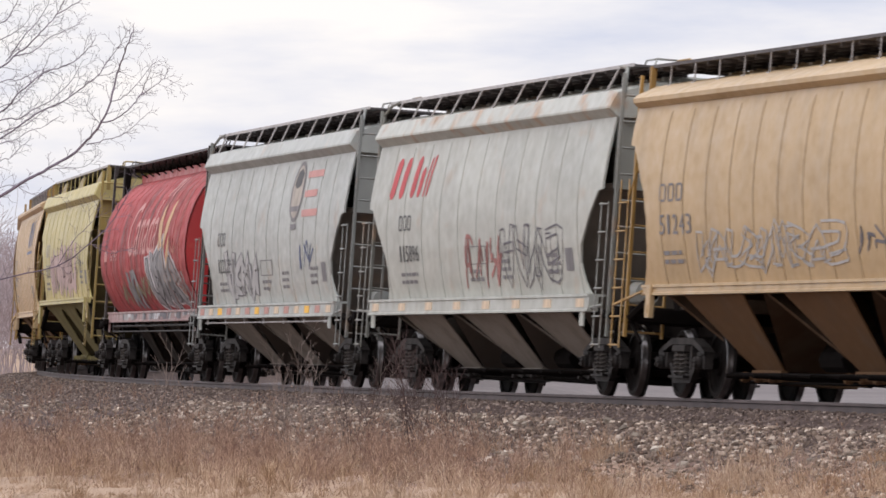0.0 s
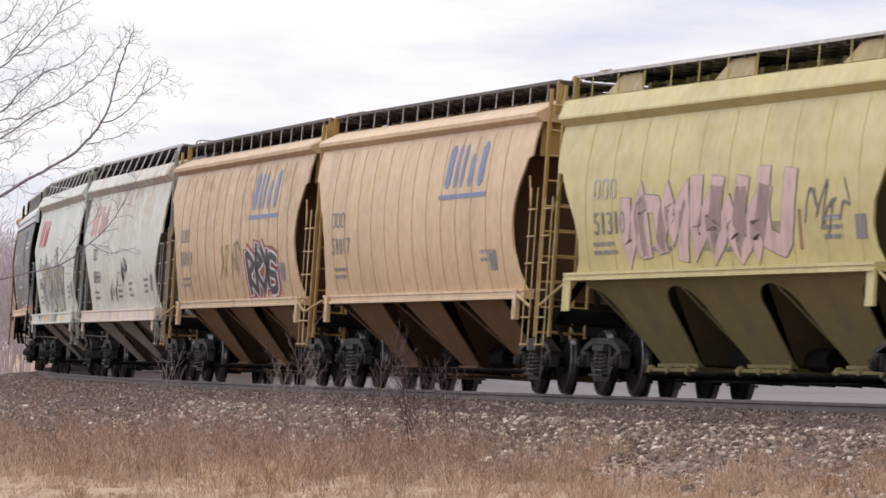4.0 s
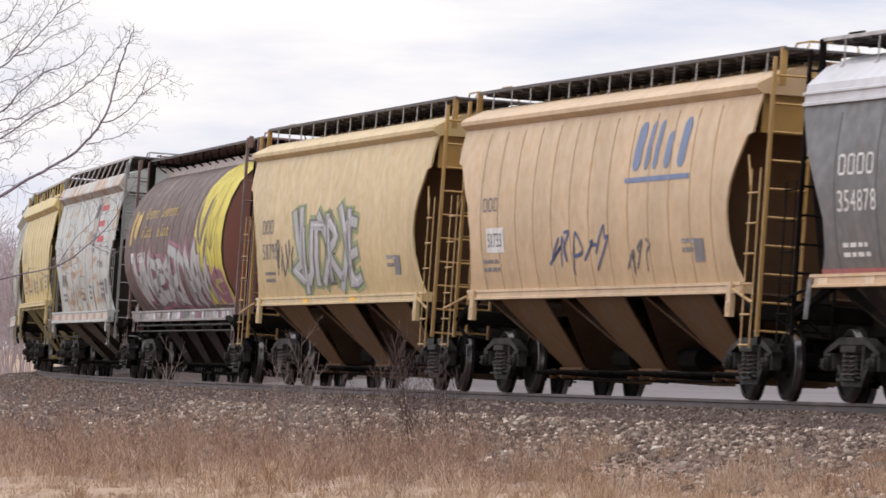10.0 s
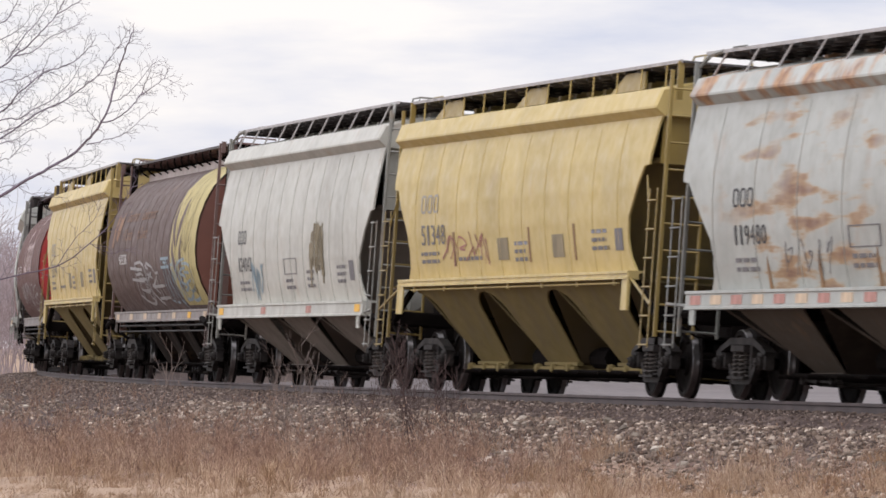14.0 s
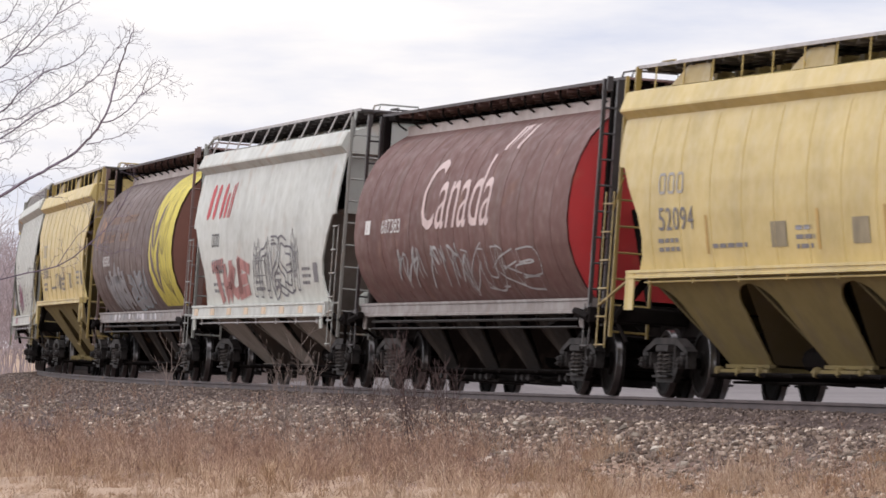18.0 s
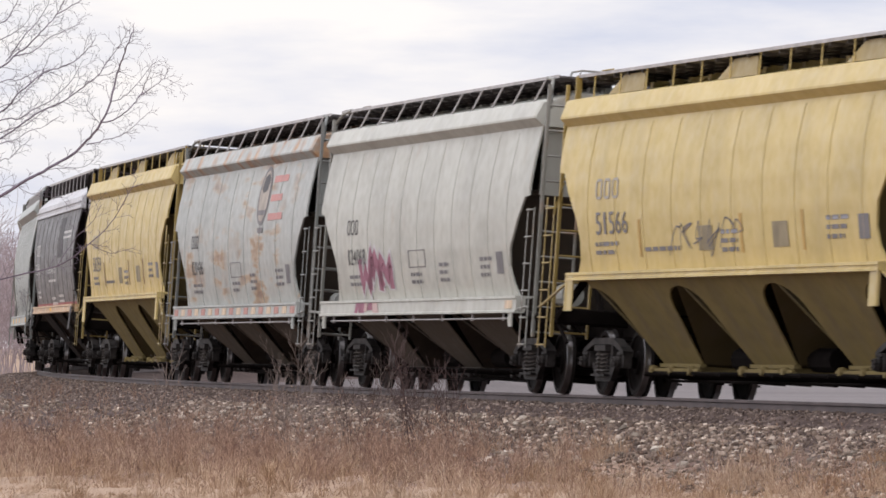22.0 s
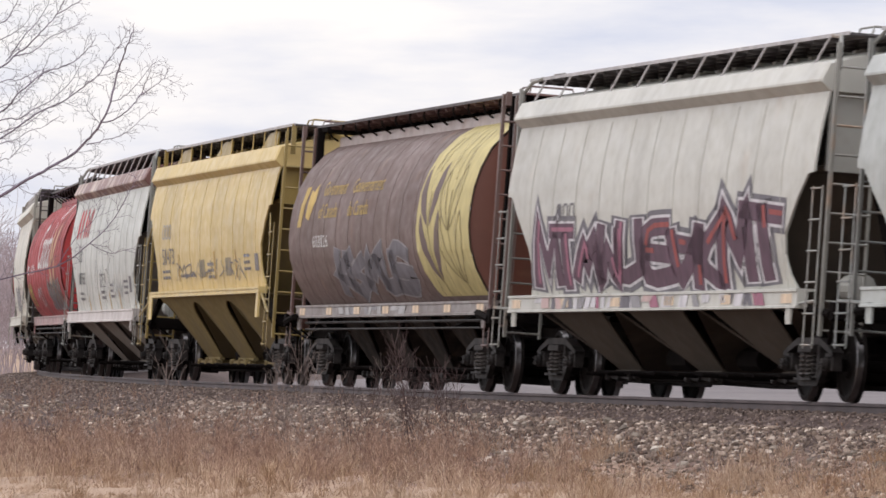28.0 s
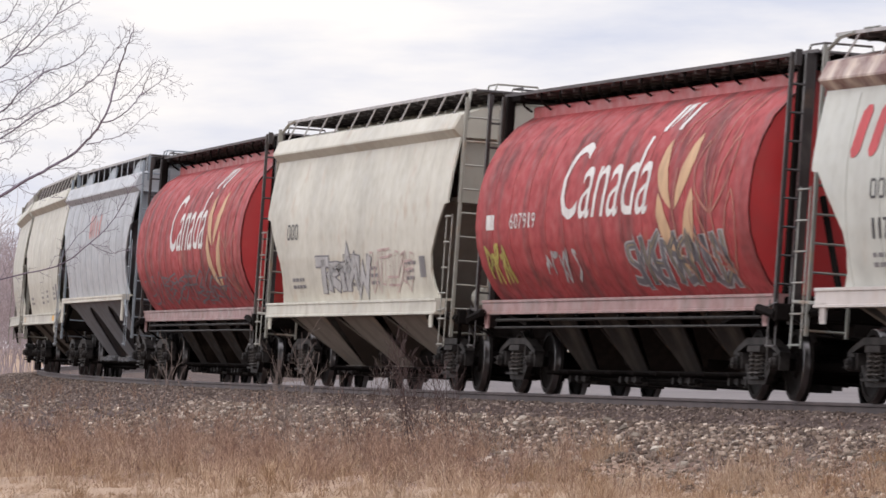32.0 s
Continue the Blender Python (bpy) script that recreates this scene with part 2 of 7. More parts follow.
# ---------------------------------------------------------------- the kinds of covered hopper
# w: half width by height; end: half length of the side sheet by height; roof: half section from the eave's inside up to the ridge
KINDS = {
    "slab": dict(
        w=[(1.36, 1.38), (1.7, 1.47), (2.1, 1.54), (2.5, 1.575), (2.9, 1.575), (3.3, 1.53), (3.6, 1.48), (3.9, 1.43)],
        end=[(1.36, 6.95), (1.55, 6.72), (1.8, 6.62), (2.05, 6.72), (2.45, 7.25), (2.78, 7.72), (2.80, 7.98), (3.9, 7.98)],
        roof=[(1.45, 3.80), (1.575, 3.91), (1.575, 3.94), (1.48, 4.16), (0.92, 4.33), (0.0, 4.37)], roof_x=8.0, wall_z=2.82, wall_w=1.40,
        sill=(7.55, 1.58, 1.12, 1.36), truck=6.5, bays=(-4.3, 0.0, 4.3), bay=(1.32, 1.42, 1.16, 0.62, 0.52, 0.38), lean_post=0.29, posts=11),
    "post": dict(
        w=[(1.66, 1.42), (2.0, 1.49), (2.4, 1.55), (2.8, 1.575), (3.2, 1.56), (3.6, 1.50), (3.82, 1.44)],
        end=[(1.66, 7.35), (1.85, 7.12), (2.1, 7.05), (2.4, 7.18), (2.75, 7.6), (3.06, 7.95), (3.08, 8.22), (3.82, 8.38)],
        roof=[(1.46, 3.73), (1.58, 3.83), (1.58, 3.86), (1.50, 4.10), (0.95, 4.24), (0.0, 4.30)], roof_x=8.4, wall_z=3.1, wall_w=1.42,
        sill=(7.48, 1.58, 1.55, 1.66), truck=7.05, bays=(-4.5, 0.0, 4.5), bay=(1.36, 1.46, 1.56, 0.98, 0.60, 0.47), lean_post=0.0, posts=12),
    "curve": dict(
        w=[(1.46, 1.42), (1.75, 1.50), (2.1, 1.57), (2.5, 1.615), (2.9, 1.625), (3.3, 1.60), (3.6, 1.56), (3.92, 1.49)],
        end=[(1.46, 7.75), (1.7, 7.48), (2.0, 7.32), (2.35, 7.28), (2.7, 7.42), (3.0, 7.72), (3.33, 8.08), (3.36, 8.3), (3.92, 8.35)],
        roof=[(1.52, 3.86), (1.605, 3.92), (1.61, 3.98), (1.56, 4.03), (1.30, 4.17), (0.95, 4.26), (0.0, 4.32)], roof_x=8.35, wall_z=3.37, wall_w=1.46,
        sill=(7.75, 1.47, 1.33, 1.47), truck=6.95, bays=(-4.6, 0.0, 4.6), bay=(1.28, 1.40, 1.36, 0.62, 0.52, 0.40), lean_post=0.0, posts=14),
    "ribless": dict(
        w=[(1.53, 1.42), (1.8, 1.49), (2.2, 1.56), (2.6, 1.60), (3.0, 1.60), (3.3, 1.57), (3.62, 1.53)],
        end=[(1.53, 7.35), (1.8, 7.08), (2.2, 7.02), (2.6, 7.30), (3.0, 7.70), (3.35, 7.98), (3.5, 8.13), (3.62, 8.16)],
        roof=[(1.53, 3.62), (1.58, 3.62), (1.58, 3.655), (1.55, 3.67), (1.55, 3.75), (1.58, 3.76), (1.58, 3.785), (1.54, 3.80), (1.53, 3.89), (1.30, 4.13), (0.95, 4.29), (0.0, 4.36)],
        roof_x=8.18, wall_z=3.62, wall_w=1.5,
        sill=(7.42, 1.56, 1.37, 1.53), truck=7.05, bays=(-4.6, 0.0, 4.6), bay=(1.30, 1.42, 1.38, 0.62, 0.52, 0.40), lean_post=0.0, posts=12),
    "round": dict(
        w=[(1.33, 1.10), (1.5, 1.26), (1.8, 1.44), (2.1, 1.55), (2.4, 1.595), (2.7, 1.59), (3.0, 1.555), (3.3, 1.47), (3.6, 1.33), (3.9, 1.08), (4.08, 0.82), (4.2, 0.58)],
        end=[(1.33, 7.6), (4.2, 7.6)], roof=None, roof_x=8.3, wall_z=1.33, wall_w=1.3,
        sill=(8.05, 1.32, 1.12, 1.33), truck=6.6, bays=(-4.35, -1.45, 1.45, 4.35), bay=(0.85, 1.12, 1.25, 0.42, 0.50, 0.34), lean_post=0.0, posts=14),
}


def levels(kind, z0=None, z1=None):
    k = KINDS[kind]
    zs = sorted({round(p[0], 3) for p in k["w"]} | {round(p[0], 3) for p in k["end"]})
    lo, hi = k["w"][0][0], k["w"][-1][0]
    extra = [lo + (hi - lo) * i / 16 for i in range(17)]
    zs = sorted(set(zs) | {round(e, 3) for e in extra if min(abs(e - q) for q in zs) > 0.05})
    return [z for z in zs if lo <= z <= hi and (z0 is None or z > z0 + 1e-4) and (z1 is None or z < z1 - 1e-4)]


def half_width(kind, z):
    return lerp_table(KINDS[kind]["w"], z)


def g_side(kind, near):
    k, g, sg = KINDS[kind], Geo(), -1 if near else 1
    zs, nx = levels(kind), 28
    for th in (0.0, 0.03):
        rows = []
        for z in zs:
            e = lerp_table(k["end"], z)
            rows.append([(e * (2 * i / nx - 1), sg * (half_width(kind, z) - th), z) for i in range(nx + 1)])
        g.loft(rows, cap=False, close=False)
    n, m = nx + 1, len(zs)
    o = n * m
    for i in range(m - 1):                       # closes the sheet's cut ends
        for j in (0, nx):
            g.f.append((i * n + j, (i + 1) * n + j, o + (i + 1) * n + j, o + i * n + j))
    for j in range(nx):
        g.f.append((j, j + 1, o + j + 1, o + j))
    g.smooth = True
    return g


def g_tank(kind):
    g, zs = Geo(), levels(kind)
    ring = [(-half_width(kind, z), z) for z in zs] + [(half_width(kind, z), z) for z in reversed(zs)]
    g.loft([[(x, y, z) for y, z in ring] for x in np.linspace(-7.60, 7.60, 24)], cap=False)
    g.smooth = True
    return g


def g_tank_end(kind, sg):
    g, zs = Geo(), levels(kind)
    ring = [(-half_width(kind, z), z) for z in zs] + [(half_width(kind, z), z) for z in reversed(zs)]
    g.loft([[(sg * x, y * q, 2.7 + (z - 2.7) * q) for y, z in ring] for x, q in ((7.52, 0.985), (7.58, 0.985), (7.64, 0.6), (7.66, 0.05))])
    g.smooth = True
    return g


def g_rib(kind, big):
    g = Geo()
    t, d = (0.016, 0.009) if big else (0.009, 0.008)
    rows = []
    for z in levels(kind)[:-1] if kind != "round" else levels(kind):
        w = half_width(kind, z)
        rows.append([(-t, -w + 0.004, z), (-t * 0.5, -w - d, z), (t * 0.5, -w - d, z), (t, -w + 0.004, z)])
    return g.loft(rows)


def g_roof(kind):
    k, g = KINDS[kind], Geo()
    half = k["roof"]
    ring = [(-y, z) for y, z in half] + [(y, z) for y, z in reversed(half[:-1])]
    xr = k["roof_x"]
    rows = []
    for x, q in ((-xr, 0.985), (-xr + 0.05, 1.0), (xr - 0.05, 1.0), (xr, 0.985)):
        rows.append([(x, y * q, z - (1 - q) * 1.5 if z > 4.0 else z) for y, z in ring])
    return g.loft(rows)


def g_wall(kind, sg):
    k = KINDS[kind]
    half = [p for p in k["roof"][1:] if p[1] > 3.9]
    ring = [(-k["wall_w"], k["wall_z"])] + [(-min(y, k["wall_w"]), z - 0.05) for y, z in half] + [(min(y, k["wall_w"]), z - 0.05) for y, z in reversed(half[:-1])] + [(k["wall_w"], k["wall_z"])]
    x = k["roof_x"] - 0.12
    return Geo().loft([[(sg * (x - 0.05), y, z) for y, z in ring], [(sg * x, y, z) for y, z in ring]])


def g_slope(kind, sg):
    k = KINDS[kind]
    w = k["wall_w"] - 0.04
    top = (k["roof_x"] - 0.16, k["wall_z"] + 0.02)
    if kind == "round":
        return Geo().loft([[(sg * x, y, z + d) for y in (-1.25, 1.25) for d in (0, 0.05)][::1] for x, z in ((8.0, 1.25), (5.4, 0.95))])
    low = (5.6 if kind == "slab" else 6.12, k["bay"][2])
    rows = []
    for x, z in [top] + [(top[0] - 0.75 + (low[0] - top[0] + 0.75) * i / 8, top[1] - 0.02 + (low[1] - top[1]) * i / 8) for i in range(9)]:
        ww = half_width(kind, max(z, k["w"][0][0])) - 0.036 if rows else w
        rows.append([(sg * x, -ww, z), (sg * x, ww, z), (sg * x, ww, z + 0.06), (sg * x, -ww, z + 0.06)])
    return Geo().loft(rows)


def g_sill(kind, sg):
    """A channel with its web set back between two flanges, and a ledge to the side sheet."""
    h, o, z0, z1 = KINDS[kind]["sill"]
    wi = min(half_width(kind, KINDS[kind]["w"][0][0]) - 0.06, o - 0.17)
    ring = [(o, z1), (o, z1 - 0.035), (o - 0.02, z1 - 0.042), (o - 0.02, z0 + 0.038), (o, z0 + 0.03), (o, z0), (o - 0.16, z0), (o - 0.16, z1 - 0.03), (wi, z1 - 0.02), (wi, z1 + 0.012), (o - 0.03, z1 + 0.004)]
    return Geo().loft([[(x, sg * y, z) for y, z in ring] for x in (-h, h)])


def bay_reach(kind):
    b = KINDS[kind]["bays"]
    return (b[1] - b[0]) / 2


def g_bay(kind):
    """One hopper's two side sheets, which lean in towards the outlet, and the frame round the outlet."""
    hl, ot, zt, hb, ob, zb = KINDS[kind]["bay"]
    g, reach = Geo(), bay_reach(kind) - 0.004
    if kind == "post":                           # the sheets join under the sill with round-topped gaps between them
        edge = [(reach, zt), (reach, zt - 0.10)] + [(hl + (reach - hl) * (1 - math.sin(a)), zt - 0.10 - 0.34 * (1 - math.cos(a))) for a in np.linspace(0.15, math.pi / 2, 6)]
    else:
        edge = [(hl + 0.12, zt), (hl, zt - 0.12)]
    edge.append((hb, zb))
    ring = edge + [(-x, z) for x, z in reversed(edge)]
    for sg in (-1, 1):
        g.loft([[(x, sg * (ob + (ot - ob) * (z - zb) / (zt - zb) - th), z) for x, z in ring] for th in (0.0, 0.025)])
        g.box(-hb - 0.05, hb + 0.05, *sorted((sg * (ob + 0.05), sg * (ob - 0.04))), zb - 0.05, zb)
    return g


def g_cross(kind, sg):
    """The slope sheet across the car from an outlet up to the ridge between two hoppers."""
    hl, ot, zt, hb, ob, zb = KINDS[kind]["bay"]
    rows = []
    for i in range(5):
        t = i / 4
        x, z, w = hb + (bay_reach(kind) - 0.01 - hb) * t, zb + (zt - 0.01 - zb) * t, ob + (ot - ob) * t - 0.035
        rows.append([(sg * x, -w, z), (sg * x, w, z), (sg * (x - 0.02), w, z + 0.03), (sg * (x - 0.02), -w, z + 0.03)])
    return Geo().loft(rows)


def g_gate(kind):
    hl, ot, zt, hb, ob, zb = KINDS[kind]["bay"]
    g = Geo()
    g.box(-hb * 0.9, hb * 0.9, -ob, ob, zb - 0.17, zb - 0.03, 0.02)
    g.box(-hb * 0.7, hb * 0.7, -ob - 0.16, ob + 0.16, zb - 0.13, zb - 0.07)
    g.tube([(-hb * 1.3, -ob - 0.12, zb - 0.1), (hb * 1.3, -ob - 0.12, zb - 0.1)], 0.035, 8)
    for x in (-hb, 0, hb):
        g.disc((x, -ob - 0.2, zb - 0.1), (0, 1, 0), ((0, 0.06), (0.05, 0.075), (0.1, 0.06)), 10)
    return g


BOARD = {"slab": 4.50, "post": 4.45, "curve": 4.43, "ribless": 4.46, "round": 4.385}     # height of the roof walkway


def g_board(kind):
    k, g = KINDS[kind], Geo()
    x, zt, o0, o1 = k["roof_x"] + 0.2, BOARD[kind], 0.28, 1.30 if kind != "round" else 1.06
    for sg in (-1, 1):
        y0, y1 = sorted((sg * o0, sg * o1))
        g.box(-x, x, y0, y1, zt, zt + 0.028)
        for q in (o0 + 0.2, o0 + 0.4, o0 + 0.6, o0 + 0.8):
            if q < o1 - 0.05:
                g.box(-x, x, sg * q - 0.012, sg * q + 0.012, zt - 0.03, zt)
        for i in range(int(2 * x / 0.75)):
            xx = -x + 0.4 + i * 0.75
            g.box(xx - 0.02, xx + 0.02, y0 + 0.02, y1 - 0.02, zt - 0.045, zt - 0.001)
    for e in (-1, 1):
        a, b = sorted((e * (x - 0.62), e * (x + 0.02)))
        g.box(a, b, -o1, o1, zt - 0.002, zt + 0.024)
    return g


def g_edge(kind):
    k, g = KINDS[kind], Geo()
    x, o1 = k["roof_x"] + 0.22, 1.305 if kind != "round" else 1.065
    z = BOARD[kind]
    return g.box(-x, x, -o1 - 0.006, -o1 + 0.006, z - 0.005, z + 0.04).box(-x, x, o1 - 0.006, o1 + 0.006, z - 0.005, z + 0.04)


def roof_height(kind, o):
    r = [p for p in KINDS[kind]["roof"][1:] if p[0] <= 1.62]
    r = sorted(r, key=lambda p: p[0])
    return float(np.interp(o, [p[0] for p in r], [p[1] for p in r]))


def g_stanchion(kind, sg):
    k = KINDS[kind]
    if kind == "round":
        return Geo().tube([(0, sg * 1.02, 4.385), (0.05, sg * 1.04, 4.31), (0.05, sg * 1.0, 4.22), (0.0, sg * 0.87, 4.15)], 0.018, 5)
    o = 1.40 if kind == "slab" else 1.30
    z = roof_height(kind, o) - 0.02
    a, b = Vector((0, sg * 1.295, BOARD[kind] + 0.02)), Vector((-k["lean_post"], sg * o, z))
    g = Geo().tube([a, b], 0.016 if kind == "slab" else 0.012, 5)
    g.box(b.x - 0.06, b.x + 0.06, *sorted((sg * (o - 0.05), sg * (o + 0.03))), z - 0.015, z + 0.02)
    return g


def g_gusset():
    g = Geo()
    return g.loft([[(-0.95, y, 4.16), (0.95, y, 4.16), (0.75, y + 0.06, 4.42), (-0.35, y + 0.06, 4.42)] for y in (-1.30, -1.27)])


def g_hatch(kind):
    g, top = Geo(), BOARD[kind] - 0.03
    g.box(-1.84, 1.84, -0.46, 0.46, 4.24, top - 0.04, 0.03)
    for x in (-1.5, -0.5, 0.5, 1.5):
        g.box(x - 0.04, x + 0.04, -0.54, 0.54, 4.30, top)
        g.box(x - 0.09, x + 0.09, -0.62, -0.5, 4.28, top - 0.03)
    return g


def g_end_ladder(kind, sg):
    k, g = KINDS[kind], Geo()
    x = sg * (k["roof_x"] + 0.22)
    top = BOARD[kind] - 0.01
    if kind == "round":
        x = sg * 8.28
        g.box(x - 0.05, x + 0.05, -1.16, -1.02, 0.95, top, 0.01)
        g.box(x - 0.04, x + 0.04, -1.36, -1.31, 1.1, top)
        a, b, zs = -1.34, -1.05, np.arange(1.45, 4.3, 0.36)
    else:
        g.box(x - 0.03, x + 0.03, -1.455, -1.405, 0.78, top - 0.1, 0.006)
        g.box(x - 0.03, x + 0.03, -0.925, -0.895, 0.78, top - 0.25)
        a, b, zs = -1.40, -0.92, np.arange(0.85, 4.3, 0.36)
    for z in zs:
        g.tube([(x + sg * 0.03, a, z), (x + sg * 0.03, b, z)], 0.016, 5)
    return g


def g_end_frame(kind, sg):
    """Posts, braces and platform of the car's end."""
    k, g = KINDS[kind], Geo()
    z0, z1 = k["sill"][2:]
    g.box(*sorted((sg * 6.2, sg * 8.62)), -0.38, 0.38, 0.82, 1.16, 0.03)
    g.box(*sorted((sg * 8.42, sg * 8.6)), -1.40, 1.40, 0.98, 1.20, 0.02)
    for y in (-0.5, 0.5):
        g.tube([(sg * 8.45, y, 1.15), (sg * (k["roof_x"] - 0.6), y * 1.3, max(k["wall_z"], 2.6))], 0.05, 6)
    for y in (-1.38, 1.38):
        g.tube([(sg * 8.5, y, 1.05), (sg * (k["sill"][0] - 0.4), y, z0 + 0.02)], 0.06, 6)
    g.tube([(sg * 8.50, -1.36, 1.1), (sg * 8.50, -1.36, 0.95), (sg * 8.2, -1.3, 0.7)], 0.03, 5)
    if kind == "round":
        for y in (-1.1, 1.1):
            g.box(*sorted((sg * 7.9, sg * 8.02)), y - 0.06, y + 0.06, 1.2, 4.37, 0.01)
        g.box(*sorted((sg * 7.4, sg * 8.3)), -1.1, 1.1, 4.30, 4.375)
    return g


def g_side_ladder(kind, sg, near):
    k, g = KINDS[kind], Geo()
    y = -1.57 if near else 1.57
    if kind == "round":
        y *= 0.87
    a = k["roof_x"] - 0.02 if kind != "round" else 8.12
    x0, x1 = sg * a, sg * (a + 0.42 if kind != "round" else a + 0.36)
    top = {"slab": 2.62, "post": 2.75, "curve": 2.9, "ribless": 2.7, "round": 1.25}[kind]
    for x in (x0, x1):
        g.box(x - 0.022, x + 0.022, y - 0.005, y + 0.005, 0.62, top)
    for z in np.arange(0.66, top, 0.385):
        g.tube([(x0 - sg * 0.02, y - 0.02, z), (x1 + sg * 0.02, y - 0.02, z)], 0.013, 5)
    if kind in ("post", "curve"):
        g.tube([(x0, y, top - 0.25), (x0 - sg * 0.32, y + (0.03 if near else -0.03), top + 0.18)], 0.014, 5)
    g.tube([(sg * (k["sill"][0] - 0.2), y * 0.96, k["sill"][2] + 0.05), (x1, y, 1.2)], 0.022, 5)
    return g


def g_handrail(kind, sg):
    k = KINDS[kind]
    x = sg * (k["roof_x"] + 0.14)
    zb = BOARD[kind] + 0.02
    g = Geo().tube([(x, -1.0, zb), (x, -0.97, zb + 0.105), (x, -0.35, zb + 0.105), (x, -0.32, zb)], 0.016, 5)
    g.tube([(x, -0.97, zb + 0.105), (x - sg * 0.62, -0.97, zb + 0.105), (x - sg * 0.66, -0.99, zb)], 0.014, 5)
    if kind == "slab":
        xe = sg * (k["roof_x"] + 0.20)
        g.tube([(sg * (k["roof_x"] - 0.55), -1.30, zb), (sg * (k["roof_x"] - 0.05), -1.33, zb - 0.04), (xe, -1.40, zb - 0.2), (xe, -1.40, 4.05)], 0.028, 6)
    else:
        g.box(*sorted((x - 0.03, x + 0.03)), -1.34, -1.26, roof_height(kind, 1.3) - 0.2 if kind != "round" else 4.2, zb)
    return g


def g_coupler(sg):
    g = Geo()
    g.box(*sorted((sg * 8.5, sg * 8.95)), -0.09, 0.09, 0.70, 0.90, 0.02)
    g.box(*sorted((sg * 8.82, sg * 9.06)), -0.17, 0.14, 0.66, 0.95, 0.03)
    g.tube([(sg * 8.55, 0.25, 0.8), (sg * 8.8, 0.28, 0.42), (sg * 9.0, 0.22, 0.38)], 0.03, 6)
    g.tube([(sg * 8.62, -1.25, 1.05), (sg * 8.75, -0.9, 0.82), (sg * 8.75, -0.2, 0.8)], 0.02, 5)
    return g


def g_pad():
    return Geo().box(-0.11, 0.11, -0.01, 0.01, -0.2, 0.06).box(-0.10, -0.05, -0.02, 0.0, -0.16, 0.03).box(0.05, 0.10, -0.02, 0.0, -0.16, 0.03)


def g_bracket():
    return Geo().box(-0.10, 0.10, -0.03, 0.05, -0.42, 0.02, 0.012).box(-0.04, 0.04, -0.045, -0.03, -0.36, -0.24)


def g_cornerpost():
    return Geo().box(-0.045, 0.045, -0.02, 0.03, -0.52, 0.0, 0.008).box(-0.34, -0.05, 0.0, 0.02, -0.52, 0.0)


def g_pipe(kind):
    k, g = KINDS[kind], Geo()
    h, o, z0, z1 = k["sill"]
    zz = z0 - 0.08 if kind != "post" else z0 - 0.05
    g.tube([(-h + 0.8, -o + 0.06, zz), (h - 0.7, -o + 0.06, zz)], 0.022 if kind == "round" else 0.013, 6)
    if kind == "round":
        g.tube([(-h + 0.8, -o + 0.06, zz - 0.11), (h - 0.7, -o + 0.06, zz - 0.11)], 0.018, 6)
    for i in range(7):
        x = -h + 1.0 + i * (2 * h - 2.0) / 6
        g.box(x - 0.015, x + 0.015, -o + 0.05, -o + 0.08, zz - 0.03, z0 + 0.02)
    return g


def g_brake(kind):
    g = Geo()
    g.box(-6.4, 6.4, -0.16, 0.16, 0.66, 0.92, 0.03)
    # Unseen plate added along the middle to block light from the far side.
    g.box(-6.0, 6.0, -0.05, 0.05, 0.50, KINDS[kind]["bay"][2] - 0.02)
    for x in (-2.0, 1.6):
        g.tube([(x - 0.5, -0.35, 0.55), (x + 0.5, -0.35, 0.55)], 0.16, 10)
    for x in np.linspace(-5.0, 5.0, 9):
        g.tube([(x, -1.0, 0.30), (x, 1.0, 0.30)], 0.03, 5)
    g.tube([(-5.6, -0.75, 0.33), (5.6, -0.75, 0.33)], 0.03, 6)
    g.tube([(-5.6, -0.5, 0.24), (5.6, -0.5, 0.24)], 0.022, 6)
    g.tube([(-5.8, 0.45, 0.5), (5.8, 0.45, 0.5)], 0.04, 6)
    return g


def g_tankcyl(sg):
    return Geo().disc((sg * 7.55, -0.8, 1.42), (1, 0, 0), ((-0.3, 0.05), (-0.28, 0.17), (0.28, 0.17), (0.3, 0.05)), 14)


def g_truck():
    g = Geo()
    g.box(-0.2, 0.2, -1.02, 1.02, 0.36, 0.64, 0.03)
    g.disc((0, 0, 0.62), (0, 0, 1), ((0, 0.2), (0.14, 0.2)), 14)
    for sx in (-1, 1):
        g.box(sx * 0.36 - 0.04, sx * 0.36 + 0.04, -0.95, 0.95, 0.3, 0.42)
        for sy in (-1, 1):
            g.box(sx * 0.44 - 0.05, sx * 0.44 + 0.05, sy * 0.76 - 0.06, sy * 0.76 + 0.06, 0.26, 0.62, 0.01)
    return g


